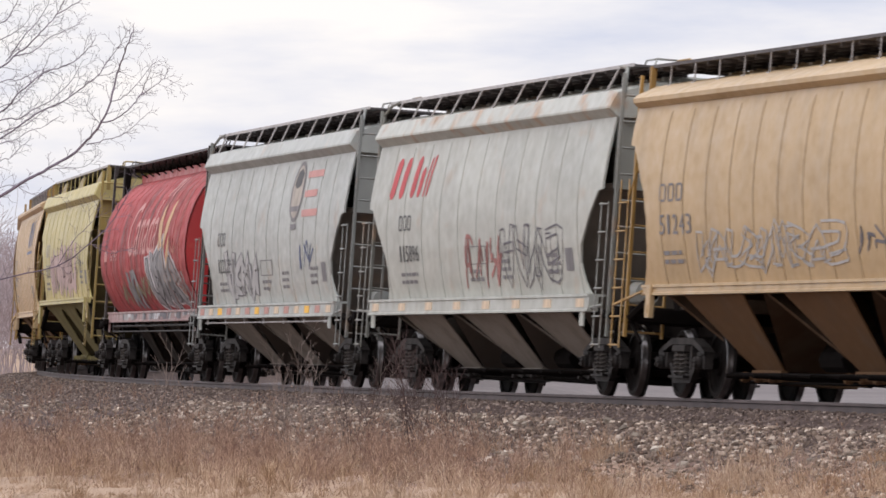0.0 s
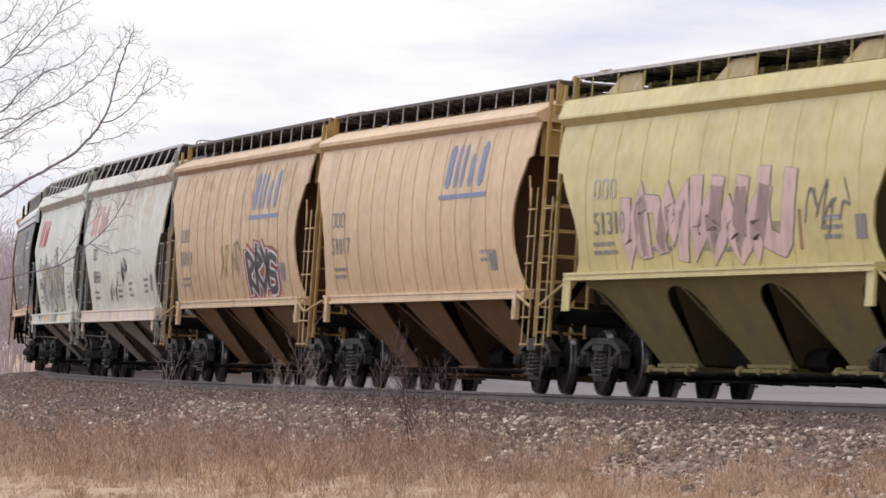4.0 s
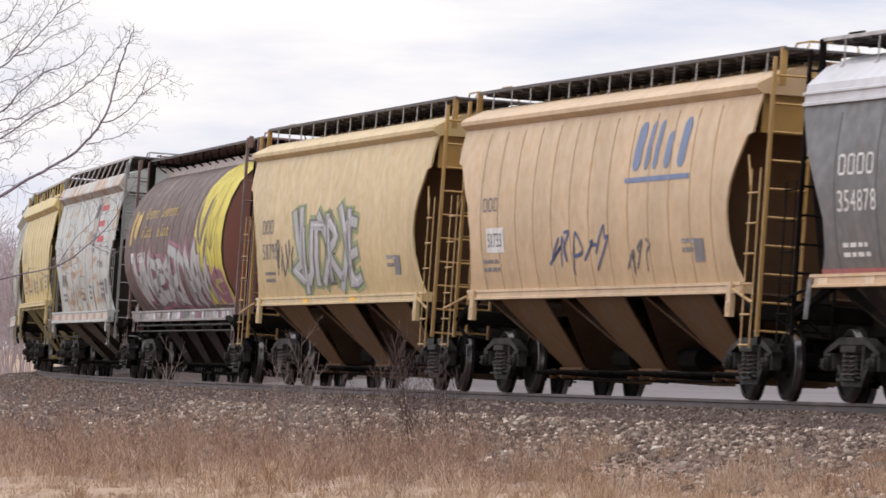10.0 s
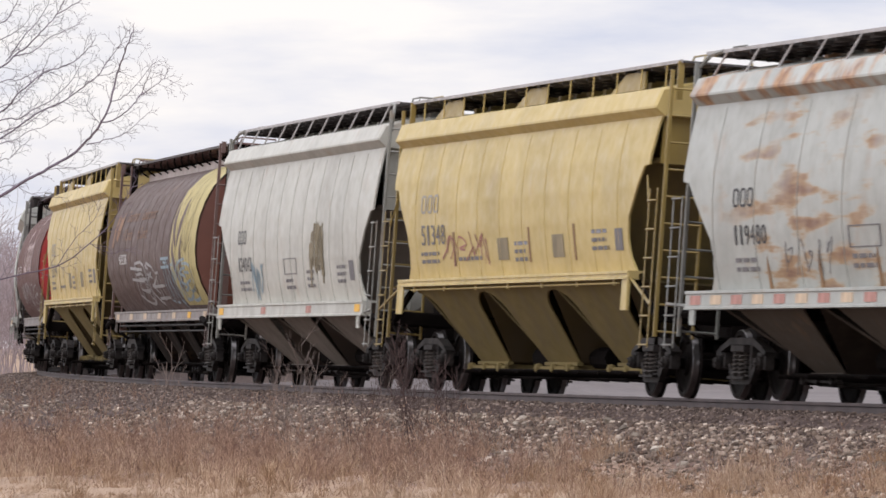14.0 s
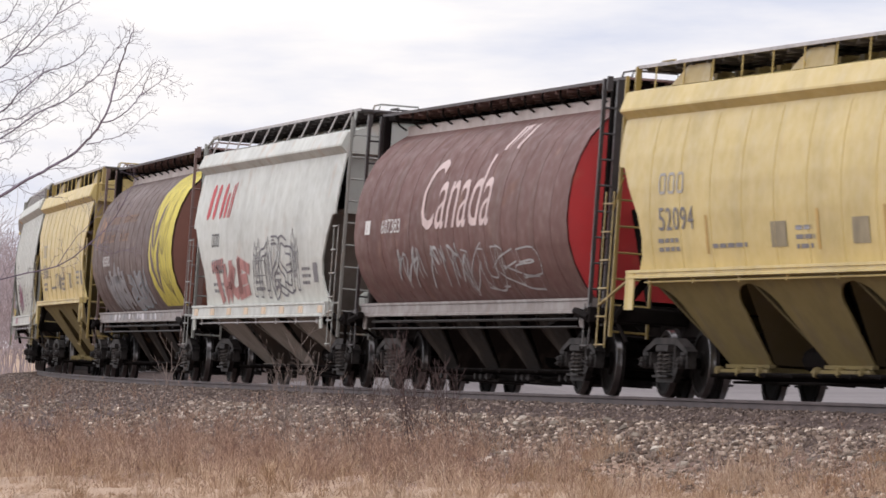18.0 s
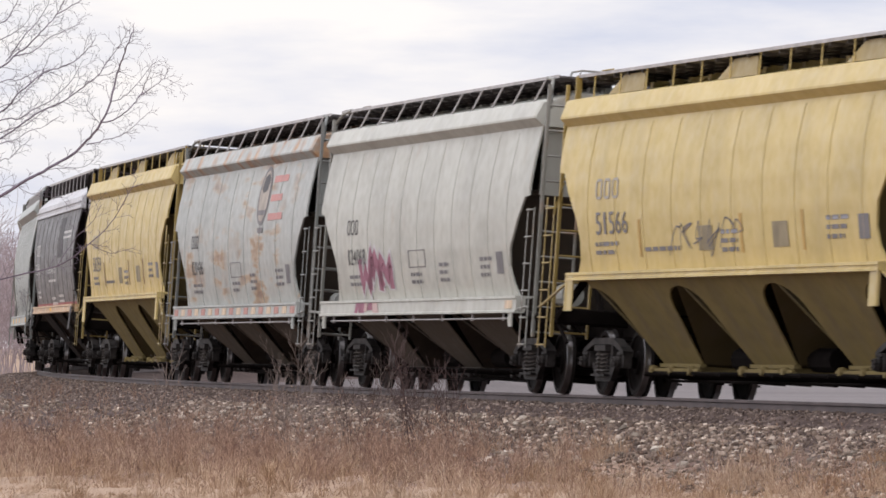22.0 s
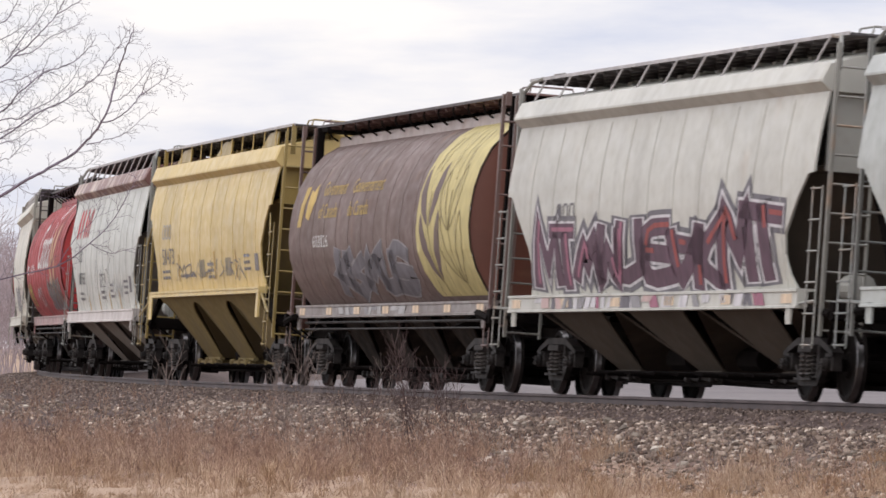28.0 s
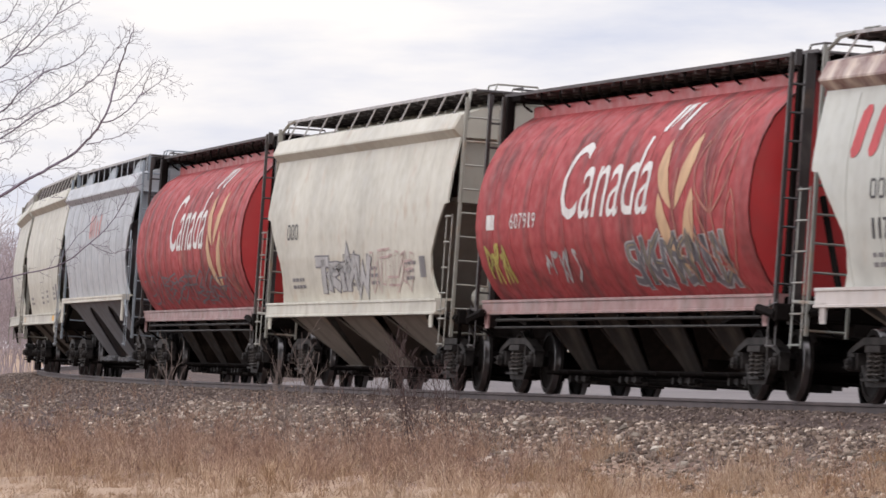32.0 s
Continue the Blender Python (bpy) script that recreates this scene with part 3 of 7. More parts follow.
def g_side_frame(sg):
    """A cast frame: arched top chord, spring window between two columns, bottom chord and a jaw over each bearing."""
    g, y = Geo(), sg * 1.0
    def slab(poly, t=0.06, yy=y):
        g.loft([[(x, yy - t, z) for x, z in poly], [(x, yy + t, z) for x, z in poly]])
    slab([(-1.10, 0.61), (-0.95, 0.67), (-0.5, 0.79), (0.5, 0.79), (0.95, 0.67), (1.10, 0.61), (1.10, 0.55), (0.93, 0.60), (0.5, 0.70), (-0.5, 0.70), (-0.93, 0.60), (-1.10, 0.55)], 0.075)
    slab([(-0.64, 0.44), (-0.40, 0.19), (0.40, 0.19), (0.64, 0.44), (0.54, 0.46), (0.34, 0.27), (-0.34, 0.27), (-0.54, 0.46)], 0.045)
    g.box(-0.36, 0.36, y - 0.13, y + 0.13, 0.255, 0.285)
    g.box(-0.30, 0.30, y - 0.12, y + 0.12, 0.60, 0.69, 0.012)
    for e in (-1, 1):
        slab([(e * 0.32, 0.27), (e * 0.41, 0.27), (e * 0.44, 0.70), (e * 0.32, 0.70)], 0.045)
        slab([(e * 0.74, 0.60), (e * 0.82, 0.60), (e * 0.80, 0.38), (e * 0.72, 0.40)], 0.06)
        slab([(e * 1.00, 0.60), (e * 1.10, 0.60), (e * 1.10, 0.38), (e * 1.03, 0.38)], 0.06)
        g.box(e * 0.9 - 0.10, e * 0.9 + 0.10, y - 0.08, y + 0.08, 0.545, 0.60, 0.012)
        g.disc((e * 0.9, y + sg * 0.0, 0.46), (0, sg, 0), ((-0.10, 0.09), (0.10, 0.09), (0.115, 0.075), (0.15, 0.07), (0.155, 0.03)), 12)
        for q in (0, 2.1, 4.2):
            g.disc((e * 0.9 + 0.045 * math.cos(q), y + sg * 0.15, 0.46 + 0.045 * math.sin(q)), (0, sg, 0), ((0, 0.014), (0.025, 0.014)), 6)
    return g


def g_springs(sg):
    """Open coil springs under the bolster's end."""
    g = Geo()
    for x, dy in ((-0.15, 0.055), (0.15, 0.055)):
        n = 50
        g.tube([(x + 0.064 * math.cos(2 * math.pi * i / 9), sg * (1.0 + dy) + 0.064 * math.sin(2 * math.pi * i / 9), 0.285 + 0.315 * i / n) for i in range(n + 1)], 0.014, 4)
    return g


def wheelset_mesh():
    g = Geo()
    g.disc((0, 0, 0), (0, 1, 0), ((-1.15, 0.07), (-0.85, 0.08), (0.85, 0.08), (1.15, 0.07)), 10)
    for s in (-1, 1):
        prof = [(0.83, 0.10), (0.83, 0.15), (0.79, 0.17), (0.765, 0.30), (0.80, 0.38), (0.825, 0.385), (0.825, 0.436), (0.822, 0.446), (0.815, 0.453), (0.74, 0.458), (0.715, 0.468), (0.705, 0.485), (0.69, 0.485), (0.685, 0.385), (0.71, 0.37), (0.735, 0.2), (0.70, 0.15), (0.68, 0.10)]
        g.disc((0, 0, 0), (0, s, 0), prof, 32)
    me = g.mesh("wheelset", M_WHEEL, True)
    me.materials.append(M_TREAD)
    for p in me.polygons:
        rr = [math.hypot(me.vertices[i].co.x, me.vertices[i].co.z) for i in p.vertices]
        if min(rr) > 0.4445 and max(rr) < 0.462:
            p.material_index = 1
    return me


WHEEL_MESH = wheelset_mesh()
WHEELSETS = {1: [], -1: []}


def add_truck(car, x):
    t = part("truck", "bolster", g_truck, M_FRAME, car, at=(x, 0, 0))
    for sg in (-1, 1):
        part("side_frame", sg, lambda: g_side_frame(sg), M_TRUCK, t, "dusty cast steel side frame")
        part("spring_nest", sg, lambda: g_springs(sg), M_SPRING, t)
    for e in (-1, 1):
        w = new("wheelset", WHEEL_MESH)
        w.parent, w.location = t, (e * 0.9, 0, 0.46)
        w["label"] = "steel wheelset with polished treads"
        WHEELSETS[e].append(w)

# ---------------------------------------------------------------- lettering, emblems and sprayed tags on the car sides
TEXTS = {}


def flat_text(s):
    if s not in TEXTS:
        c = bpy.data.curves.new("letters", "FONT")
        c.body, c.size, c.resolution_u = s, 1.0, 3
        ob = bpy.data.objects.new("letters", c)
        me = bpy.data.meshes.new_from_object(ob)
        v = [(p.co.x, p.co.y) for p in me.vertices]
        f = [tuple(p.vertices) for p in me.polygons]
        bpy.data.objects.remove(ob)
        bpy.data.meshes.remove(me)
        TEXTS[s] = (v, f)
    return TEXTS[s]


def laid(name, shapes, mat, car, kind, lift=0.007, label=""):
    """Flat shapes, given as (points along and up the side, faces), laid on the curved side as one part."""
    bm = bmesh.new()
    for pts, faces in shapes:
        vs = [bm.verts.new((x, 0, z)) for x, z in pts]
        for f in faces:
            try:
                bm.faces.new([vs[i] for i in f])
            except ValueError:
                pass
    bmesh.ops.triangulate(bm, faces=[f for f in bm.faces if len(f.verts) > 4])
    z0, z1 = min(v.co.z for v in bm.verts), max(v.co.z for v in bm.verts)
    for z in levels(kind, z0, z1):
        bmesh.ops.bisect_plane(bm, geom=bm.verts[:] + bm.edges[:] + bm.faces[:], plane_co=(0, 0, z), plane_no=(0, 0, 1))
    for v in bm.verts:
        v.co.y = -(half_width(kind, v.co.z) + lift)
    for f in bm.faces:
        f.normal_update()
        if f.normal.y > 0:
            f.normal_flip()
    me = bpy.data.meshes.new(name)
    bm.to_mesh(me)
    bm.free()
    me.shade_smooth()
    me.materials.append(mat)
    ob = new(name, me)
    ob.parent = car
    if label:
        ob["label"] = label
    return ob


def word(s, x, z, h, wide=None, slant=0.0):
    """Letters of cap height h with their lower left at (x, z), squeezed to a width where one is given."""
    v, f = flat_text(s)
    top = max(p[1] for p in v)
    k = h / top
    lo, hi = min(p[0] for p in v), max(p[0] for p in v)
    kx = wide / (hi - lo) if wide else k
    return ([(x + (a - lo) * kx + slant * b * k, z + b * k) for a, b in v], f)


def numbered(car, kind, digits, x, z, h, wide, mat):
    """A painted number, each digit a part."""
    step = wide / len(digits)
    for i, ch in enumerate(digits):
        thin = 0.35 if ch == "1" else 0.8
        laid("digit", [word(ch, x + (i + 0.4 - thin / 2) * step, z, h, step * thin)], mat, car, kind, 0.011)


def bar(x0, x1, z0, z1, slant=0.0):
    return ([(x0, z0), (x1, z0), (x1 + slant, z1), (x0 + slant, z1)], [(0, 1, 2, 3)])


def ribbon(path, t):
    n = len(path)
    left, right = [], []
    for i in range(n):
        a, b = path[max(i - 1, 0)], path[min(i + 1, n - 1)]
        dx, dz = b[0] - a[0], b[1] - a[1]
        q = math.hypot(dx, dz) or 1.0
        # lines keep the same thickness as they run up or along the side
        nx, nz = -dz / q * t, dx / q * t
        left.append((path[i][0] + nx, path[i][1] + nz))
        right.append((path[i][0] - nx, path[i][1] - nz))
    return (left + right, [(i, i + 1, n + i + 1, n + i) for i in range(n - 1)])


def curve_pts(ctrl, n=6):
    out = []
    for i in range(len(ctrl) - 1):
        p0, p1, p2, p3 = ctrl[max(i - 1, 0)], ctrl[i], ctrl[i + 1], ctrl[min(i + 2, len(ctrl) - 1)]
        for j in range(n):
            t = j / n
            out.append(tuple(0.5 * (2 * b + (c - a) * t + (2 * a - 5 * b + 4 * c - d) * t * t + (3 * b - a - 3 * c + d) * t ** 3) for a, b, c, d in zip(p0, p1, p2, p3)))
    return out + [ctrl[-1]]


# letter-like stroke shapes in a unit box
STROKES = [
    [[(0.05, 0.0), (0.2, 1.0), (0.55, 0.45), (0.85, 1.0), (0.95, 0.0)]],
    [[(0.0, 0.0), (0.45, 1.0), (0.95, 0.0)], [(0.2, 0.36), (0.75, 0.36)]],
    [[(0.9, 0.92), (0.2, 0.95), (0.1, 0.6), (0.85, 0.42), (0.8, 0.05), (0.05, 0.04)]],
    [[(0.1, 0.0), (0.1, 1.0)], [(0.1, 0.95), (0.9, 0.8), (0.2, 0.5), (0.95, 0.0)]],
    [[(0.05, 1.0), (0.15, 0.15), (0.5, 0.0), (0.85, 0.15), (0.95, 1.0)]],
    [[(0.9, 0.95), (0.15, 0.9), (0.1, 0.05), (0.95, 0.03)], [(0.15, 0.5), (0.75, 0.52)]],
    [[(0.1, 0.0), (0.15, 1.0), (0.85, 0.0), (0.9, 1.0)]],
    [[(0.0, 0.93), (1.0, 0.93)], [(0.5, 0.93), (0.45, 0.0)]],
    [[(0.1, 0.0), (0.12, 1.0)], [(0.9, 1.0), (0.15, 0.5), (0.95, 0.0)]],
    [[(0.05, 1.0), (0.3, 0.0), (0.5, 0.6), (0.72, 0.0), (0.95, 1.0)]],
]


def stroke(path, t):
    """A band of even width with mitred bends and slightly flared ends."""
    n, left, right = len(path), [], []
    for i in range(n):
        ds = []
        for a, b in ((i - 1, i), (i, i + 1)):
            if a >= 0 and b < n:
                dx, dz = path[b][0] - path[a][0], path[b][1] - path[a][1]
                q = math.hypot(dx, dz) or 1.0
                ds.append((dx / q, dz / q))
        mx, mz = sum(d[0] for d in ds), sum(d[1] for d in ds)
        q = math.hypot(mx, mz)
        if q < 0.25:
            mx, mz, q = ds[0][0], ds[0][1], 1.0
        mx, mz = mx / q, mz / q
        k = t / max(0.5, mx * ds[0][0] + mz * ds[0][1])
        e = 0.0 if 0 < i < n - 1 else (t if i else -t) * 0.5
        px, pz = path[i][0] + mx * e, path[i][1] + mz * e
        left.append((px - mz * k, pz + mx * k))
        right.append((px + mz * k, pz - mx * k))
    return left, right, (left + right, [(i, i + 1, n + i + 1, n + i) for i in range(n - 1)])


def tag(car, kind, x0, x1, z0, z1, n, seed, fill=None, line=None, shine=None, thick=0.04, spiky=0.5, halo=None):
    """A sprayed tag: crowded, leaning, letter-like bodies of thick strokes with outline, halo and highlights."""
    rnd = random.Random(seed)
    fills, lines, shines, halos = [], [], [], []
    w = (x1 - x0) / n
    h = z1 - z0
    for i in range(n):
        bot, top = z0 + 0.02 + 0.08 * h * rnd.random(), z1 - 0.22 * h * rnd.random()
        lean = w * rnd.uniform(-0.15, 0.35)
        left = x0 + i * w - 0.06 * w
        # letters are wide along the car, so the bands are drawn in a squeezed space and widened again
        wx = 2.2
        t = min(0.13 * h, 0.20 * w / wx)
        turn, tip = rnd.random() < 0.5, rnd.random() < 0.5
        if spiky < 0.2:
            t = min(0.15 * h, 0.27 * w / wx)
        for st in STROKES[rnd.choice((0, 4, 6, 9))] if spiky < 0.2 else rnd.choice(STROKES):
            st = [(1 - a if turn else a, 1 - b if tip else b) for a, b in st]
            pts = [((left + (-0.06 + 1.2 * a + rnd.uniform(-0.13, 0.13)) * w + lean * b) / wx, bot + t + (top - bot - 2 * t) * (b + rnd.uniform(-0.12, 0.10)) + (spiky * 0.10 * h if b > 0.9 and rnd.random() < 0.5 else 0)) for a, b in st]
            if not fill or spiky < 0.2 or rnd.random() < 0.7:
                pts = curve_pts(pts, 3)
            l, r, body = stroke(pts, t)
            wide = lambda sh: ([(a * wx, b) for a, b in sh[0]], sh[1])
            if fill:
                fills.append(wide(body))
                lines.append(wide(stroke(pts, t + thick * 0.8)[2]))
            else:
                loop = [(a * wx, b) for a, b in l + r[::-1]]
                lines.append(ribbon(loop + [loop[0]], thick * 0.55))
            if halo:
                halos.append(wide(stroke(pts, t + thick * 0.8 + 0.07)[2]))
            if shine:
                k = rnd.uniform(0.3, 0.55)
                shines.append(wide(stroke([(a + t * 0.35, b + t * 0.2) for a, b in pts[: max(2, len(pts) // 2)]], t * 0.28)[2]))
    z_low = KINDS[kind]["w"][0][0] + 0.01
    def kept(shapes):
        return [([(a, max(b, z_low)) for a, b in p], f) for p, f in shapes]
    if halos:
        laid("spray_halo", kept(halos), halo, car, kind, 0.005)
    if line and lines:
        laid("spray_outline", kept(lines), line, car, kind, 0.007 if fill else 0.010)
    if fills:
        laid("spray_fill", kept(fills), fill, car, kind, 0.010)
    if shines:
        laid("spray_highlight", kept(shines), shine, car, kind, 0.013)["kind"] = "stuff"


def sill_spray(car, kind, x0, x1, mats, seed):
    """The lower ends of a tag, run over the side sill's face."""
    rnd = random.Random(seed)
    h, o, za, zb = KINDS[kind]["sill"]
    sets = [[] for m in mats]
    a = x0
    while a < x1:
        b = a + rnd.uniform(0.12, 0.55)
        j = rnd.randrange(len(mats) + 1)
        if j < len(mats):
            ln = rnd.uniform(-0.2, 0.2)
            lo = za + 0.038 if rnd.random() < 0.7 else za + 0.038 + (zb - za - 0.08) * rnd.random() * 0.6
            sets[j].append(([(a, lo), (b, lo), (b + ln, zb - 0.042), (a + ln * 0.7, zb - 0.042)], [(0, 1, 2, 3)]))
        a = b + rnd.uniform(-0.05, 0.12)
    for i, (sh, m) in enumerate(zip(sets, mats)):
        if not sh:
            continue
        g = Geo()
        for p, f in sh:
            k = len(g.v)
            g.v += [(x, -o + 0.014 - 0.002 * i, z) for x, z in p]
            g.f.append((k, k + 1, k + 2, k + 3))
        ob = new("sill_spray", g.mesh("sill_spray", m))
        ob["kind"] = "stuff"
        ob.parent = car


def scrawl(car, kind, x0, x1, z0, z1, n, seed, mat, thick=0.022):
    """A handwritten line tag."""
    rnd = random.Random(seed)
    shapes = []
    for i in range(n):
        a = x0 + (x1 - x0) * i / n
        p = [(a, z0 + (z1 - z0) * rnd.random() * 0.4)]
        for s in range(rnd.choice((3, 4, 5))):
            p.append((a + (x1 - x0) / n * (rnd.random() * 1.2), z0 + (z1 - z0) * (rnd.random() if s % 2 else 0.5 + 0.5 * rnd.random())))
        shapes.append(ribbon(curve_pts(p, 5), thick))
    laid("sprayed_scrawl", shapes, mat, car, kind, 0.010)["kind"] = "stuff"


INK = flat_paint("black_stencil", (0.075, 0.075, 0.08), 0.3)
GREYINK = flat_paint("grey_stencil", (0.20, 0.19, 0.20), 0.3)
WHITE = flat_paint("white_lettering", (0.72, 0.70, 0.68), 0.25)
SPRAY_W = flat_paint("white_spray", (0.62, 0.60, 0.62), 0.35)
SPRAY_G = flat_paint("silver_spray", (0.30, 0.29, 0.30), 0.35)
SPRAY_LG = flat_paint("pale_spray", (0.44, 0.43, 0.43), 0.3)
SPRAY_K = flat_paint("black_spray", (0.035, 0.03, 0.04), 0.3)
SPRAY_DK = flat_paint("thin_grey_spray", (0.16, 0.15, 0.17), 0.4)
SPRAY_R = flat_paint("dull_red_spray", (0.30, 0.06, 0.055), 0.35)
SPRAY_RP = flat_paint("faded_red_spray", (0.40, 0.17, 0.155), 0.4)
SPRAY_B = flat_paint("blue_spray", (0.07, 0.10, 0.24), 0.35)
SPRAY_LB = flat_paint("pale_blue_spray", (0.30, 0.40, 0.46), 0.3)
SPRAY_P = flat_paint("pink_spray", (0.54, 0.39, 0.37), 0.25)
SPRAY_M = flat_paint("magenta_spray", (0.34, 0.13, 0.19), 0.35)
SPRAY_PU = flat_paint("plum_spray", (0.11, 0.055, 0.085), 0.4)
SPRAY_GR = flat_paint("green_spray", (0.30, 0.36, 0.17), 0.4)
SPRAY_YW = flat_paint("yellow_spray", (0.50, 0.42, 0.10), 0.35)
RUST_RUN = flat_paint("rust_run_paint", (0.30, 0.17, 0.08), 0.4)
OCHRE_RUN = flat_paint("ochre_run_paint", (0.52, 0.33, 0.10), 0.3)
SPRAY_CR = flat_paint("faded_cream_paint", (0.44, 0.39, 0.34), 0.35)
SPRAY_TN = flat_paint("tan_spray", (0.30, 0.25, 0.16), 0.35)
RED_LOGO = flat_paint("red_lettering", (0.52, 0.07, 0.08), 0.25)
PINK_LOGO = flat_paint("faded_red_lettering", (0.56, 0.28, 0.26), 0.2)
BLUE_LOGO = flat_paint("blue_lettering", (0.16, 0.21, 0.34), 0.2)
FAINT_BLUE = flat_paint("faded_blue_lettering", (0.38, 0.36, 0.34), 0.15)
GOLD = flat_paint("gold_lettering", (0.52, 0.36, 0.10), 0.3)
GOLD_DULL = flat_paint("faded_gold_lettering", (0.26, 0.14, 0.08), 0.3)
WHEAT_Y = flat_paint("yellow_wheat_band", (0.62, 0.52, 0.07), 0.3)
WHEAT_D = flat_paint("dull_wheat_band", (0.52, 0.44, 0.19), 0.25)
WHEAT_T = flat_paint("faded_wheat_ears", (0.58, 0.37, 0.21), 0.25)
WHEAT_L = flat_paint("thin_wheat_line", (0.46, 0.20, 0.14), 0.35)
LEAF_D = flat_paint("wheat_line", (0.24, 0.19, 0.075), 0.3)


def rounded_bar(x0, x1, z0, z1, slant, r):
    """A leaning block with cut corners."""
    r = min(r, (x1 - x0) * 0.3, (z1 - z0) * 0.3)
    rx = min(r * 2.2, (x1 - x0) * 0.3)
    pts = [(x0 + rx, z0), (x1 - rx, z0), (x1, z0 + r), (x1, z1 - r), (x1 - rx, z1), (x0 + rx, z1), (x0, z1 - r), (x0, z0 + r)]
    return ([(x + slant * (z - z0), z) for x, z in pts], [tuple(range(8))])


def logo_bars(car, kind, x, z, h, wide, mat, blocks, slant=0.18, name="company_logo"):
    """A company mark as plain leaning blocks: each its start and end along the mark and its height."""
    for a, b, q in blocks:
        laid(name, [rounded_bar(x + wide * a, x + wide * b, z, z + h * q, slant, 0.12 * h)], mat, car, kind, 0.007, "plain leaning block of a company mark")


RAIL_MARK = ((0.0, 0.13, 1.0), (0.24, 0.36, 1.0), (0.53, 0.64, 1.0), (0.71, 0.80, 0.72), (0.87, 0.905, 0.95), (0.945, 0.985, 1.0))
PLAINS_MARK = ((0.0, 0.13, 1.0), (0.20, 0.27, 1.0), (0.34, 0.41, 1.0), (0.52, 0.62, 0.75), (0.74, 0.86, 1.0))


def mark_bars(car, kind, x, z, h, wide, mat, n=3):
    """Owner's initials, as blocks."""
    w = wide / n
    sh = []
    for i in range(n):
        a = x + i * w
        sh += [bar(a, a + w * 0.14, z + h * 0.1, z + h * 0.9), bar(a + w * 0.1, a + w * 0.66, z, z + h * 0.13), bar(a + w * 0.1, a + w * 0.66, z + h * 0.87, z + h), bar(a + w * 0.62, a + w * 0.76, z + h * 0.1, z + h * 0.9)]
    laid("reporting_mark", sh, mat, car, kind, 0.008)["kind"] = "stuff"


def small_print(car, kind, spots, mat, seed=1):
    """Data panels too small to read: rows of short bars."""
    rnd = random.Random(seed)
    sh = []
    for x, z, wide, rows in spots:
        for r in range(rows):
            a, end = x, x + wide * (0.7 + 0.3 * rnd.random())
            while a < end:
                b = a + 0.12 + 0.22 * rnd.random()
                sh.append(bar(a, min(b, end), z - r * 0.115, z - r * 0.115 + 0.055))
                a = b + 0.07
    laid("data_panel", sh, mat, car, kind, 0.008)["kind"] = "stuff"


def drips(car, kind, spots, length, mat, lean=0.0):
    """Narrow stains that run down to the side's lower edge, each a part."""
    low = KINDS[kind]["w"][0][0] + 0.01
    for x, q in spots:
        h = length * q
        laid("run_stain", [([(x - 0.09, low), (x + 0.07, low), (x + 0.05 + lean, low + 0.6 * h), (x + lean, low + h), (x - 0.06 + lean, low + 0.55 * h)], [(0, 1, 2, 3, 4)])], mat, car, kind, 0.006)


def scratch(car, kind, path, mat, t=0.005):
    laid("scratch", [ribbon(path, t)], mat, car, kind, 0.009)


def frame_mark(car, kind, x0, x1, z0, z1, mat, t=0.03):
    laid("data_frame", [bar(x0, x1, z0, z0 + t * 0.5), bar(x0, x1, z1 - t * 0.5, z1), bar(x0, x0 + t * 1.6, z0, z1), bar(x1 - t * 1.6, x1, z0, z1)], mat, car, kind, 0.008)


def fan(pts):
    m = len(pts)
    c = (sum(p[0] for p in pts) / m, sum(p[1] for p in pts) / m)
    return ([c] + pts, [(0, 1 + q, 1 + (q + 1) % m) for q in range(m)])


def blade_leaf(base, bulge, tip, fat=0.25):
    """A pointed leaf that bows out from its base to its tip."""
    n, out, back = 10, [], []
    cx, cz = 2 * bulge[0] - (base[0] + tip[0]) / 2, 2 * bulge[1] - (base[1] + tip[1]) / 2
    sg = 1 if bulge[0] > (base[0] + tip[0]) / 2 else -1
    for i in range(n + 1):
        t = i / n
        x = (1 - t) ** 2 * base[0] + 2 * t * (1 - t) * cx + t * t * tip[0]
        z = (1 - t) ** 2 * base[1] + 2 * t * (1 - t) * cz + t * t * tip[1]
        f = fat * math.sin(math.pi * t) ** 0.8
        out.append((x + sg * f * 0.5, z))
        back.append((x - sg * f * 1.6, z + 0.02))
    return out + back[1:-1][::-1]


EAR_A = (((3.74, 2.45), (3.0, 2.88), (3.04, 3.42)), ((3.94, 2.45), (4.44, 2.98), (4.55, 3.46)), ((4.2, 1.62), (3.3, 2.15), (3.02, 2.68)), ((4.3, 1.65), (4.74, 2.18), (4.74, 2.72)))
EAR_B = (((5.68, 2.38), (4.92, 2.83), (5.1, 3.33)), ((5.82, 2.38), (6.42, 2.88), (6.5, 3.38)), ((6.25, 1.6), (5.0, 2.12), (4.92, 2.6)), ((6.35, 1.6), (6.8, 2.14), (6.72, 2.66)))


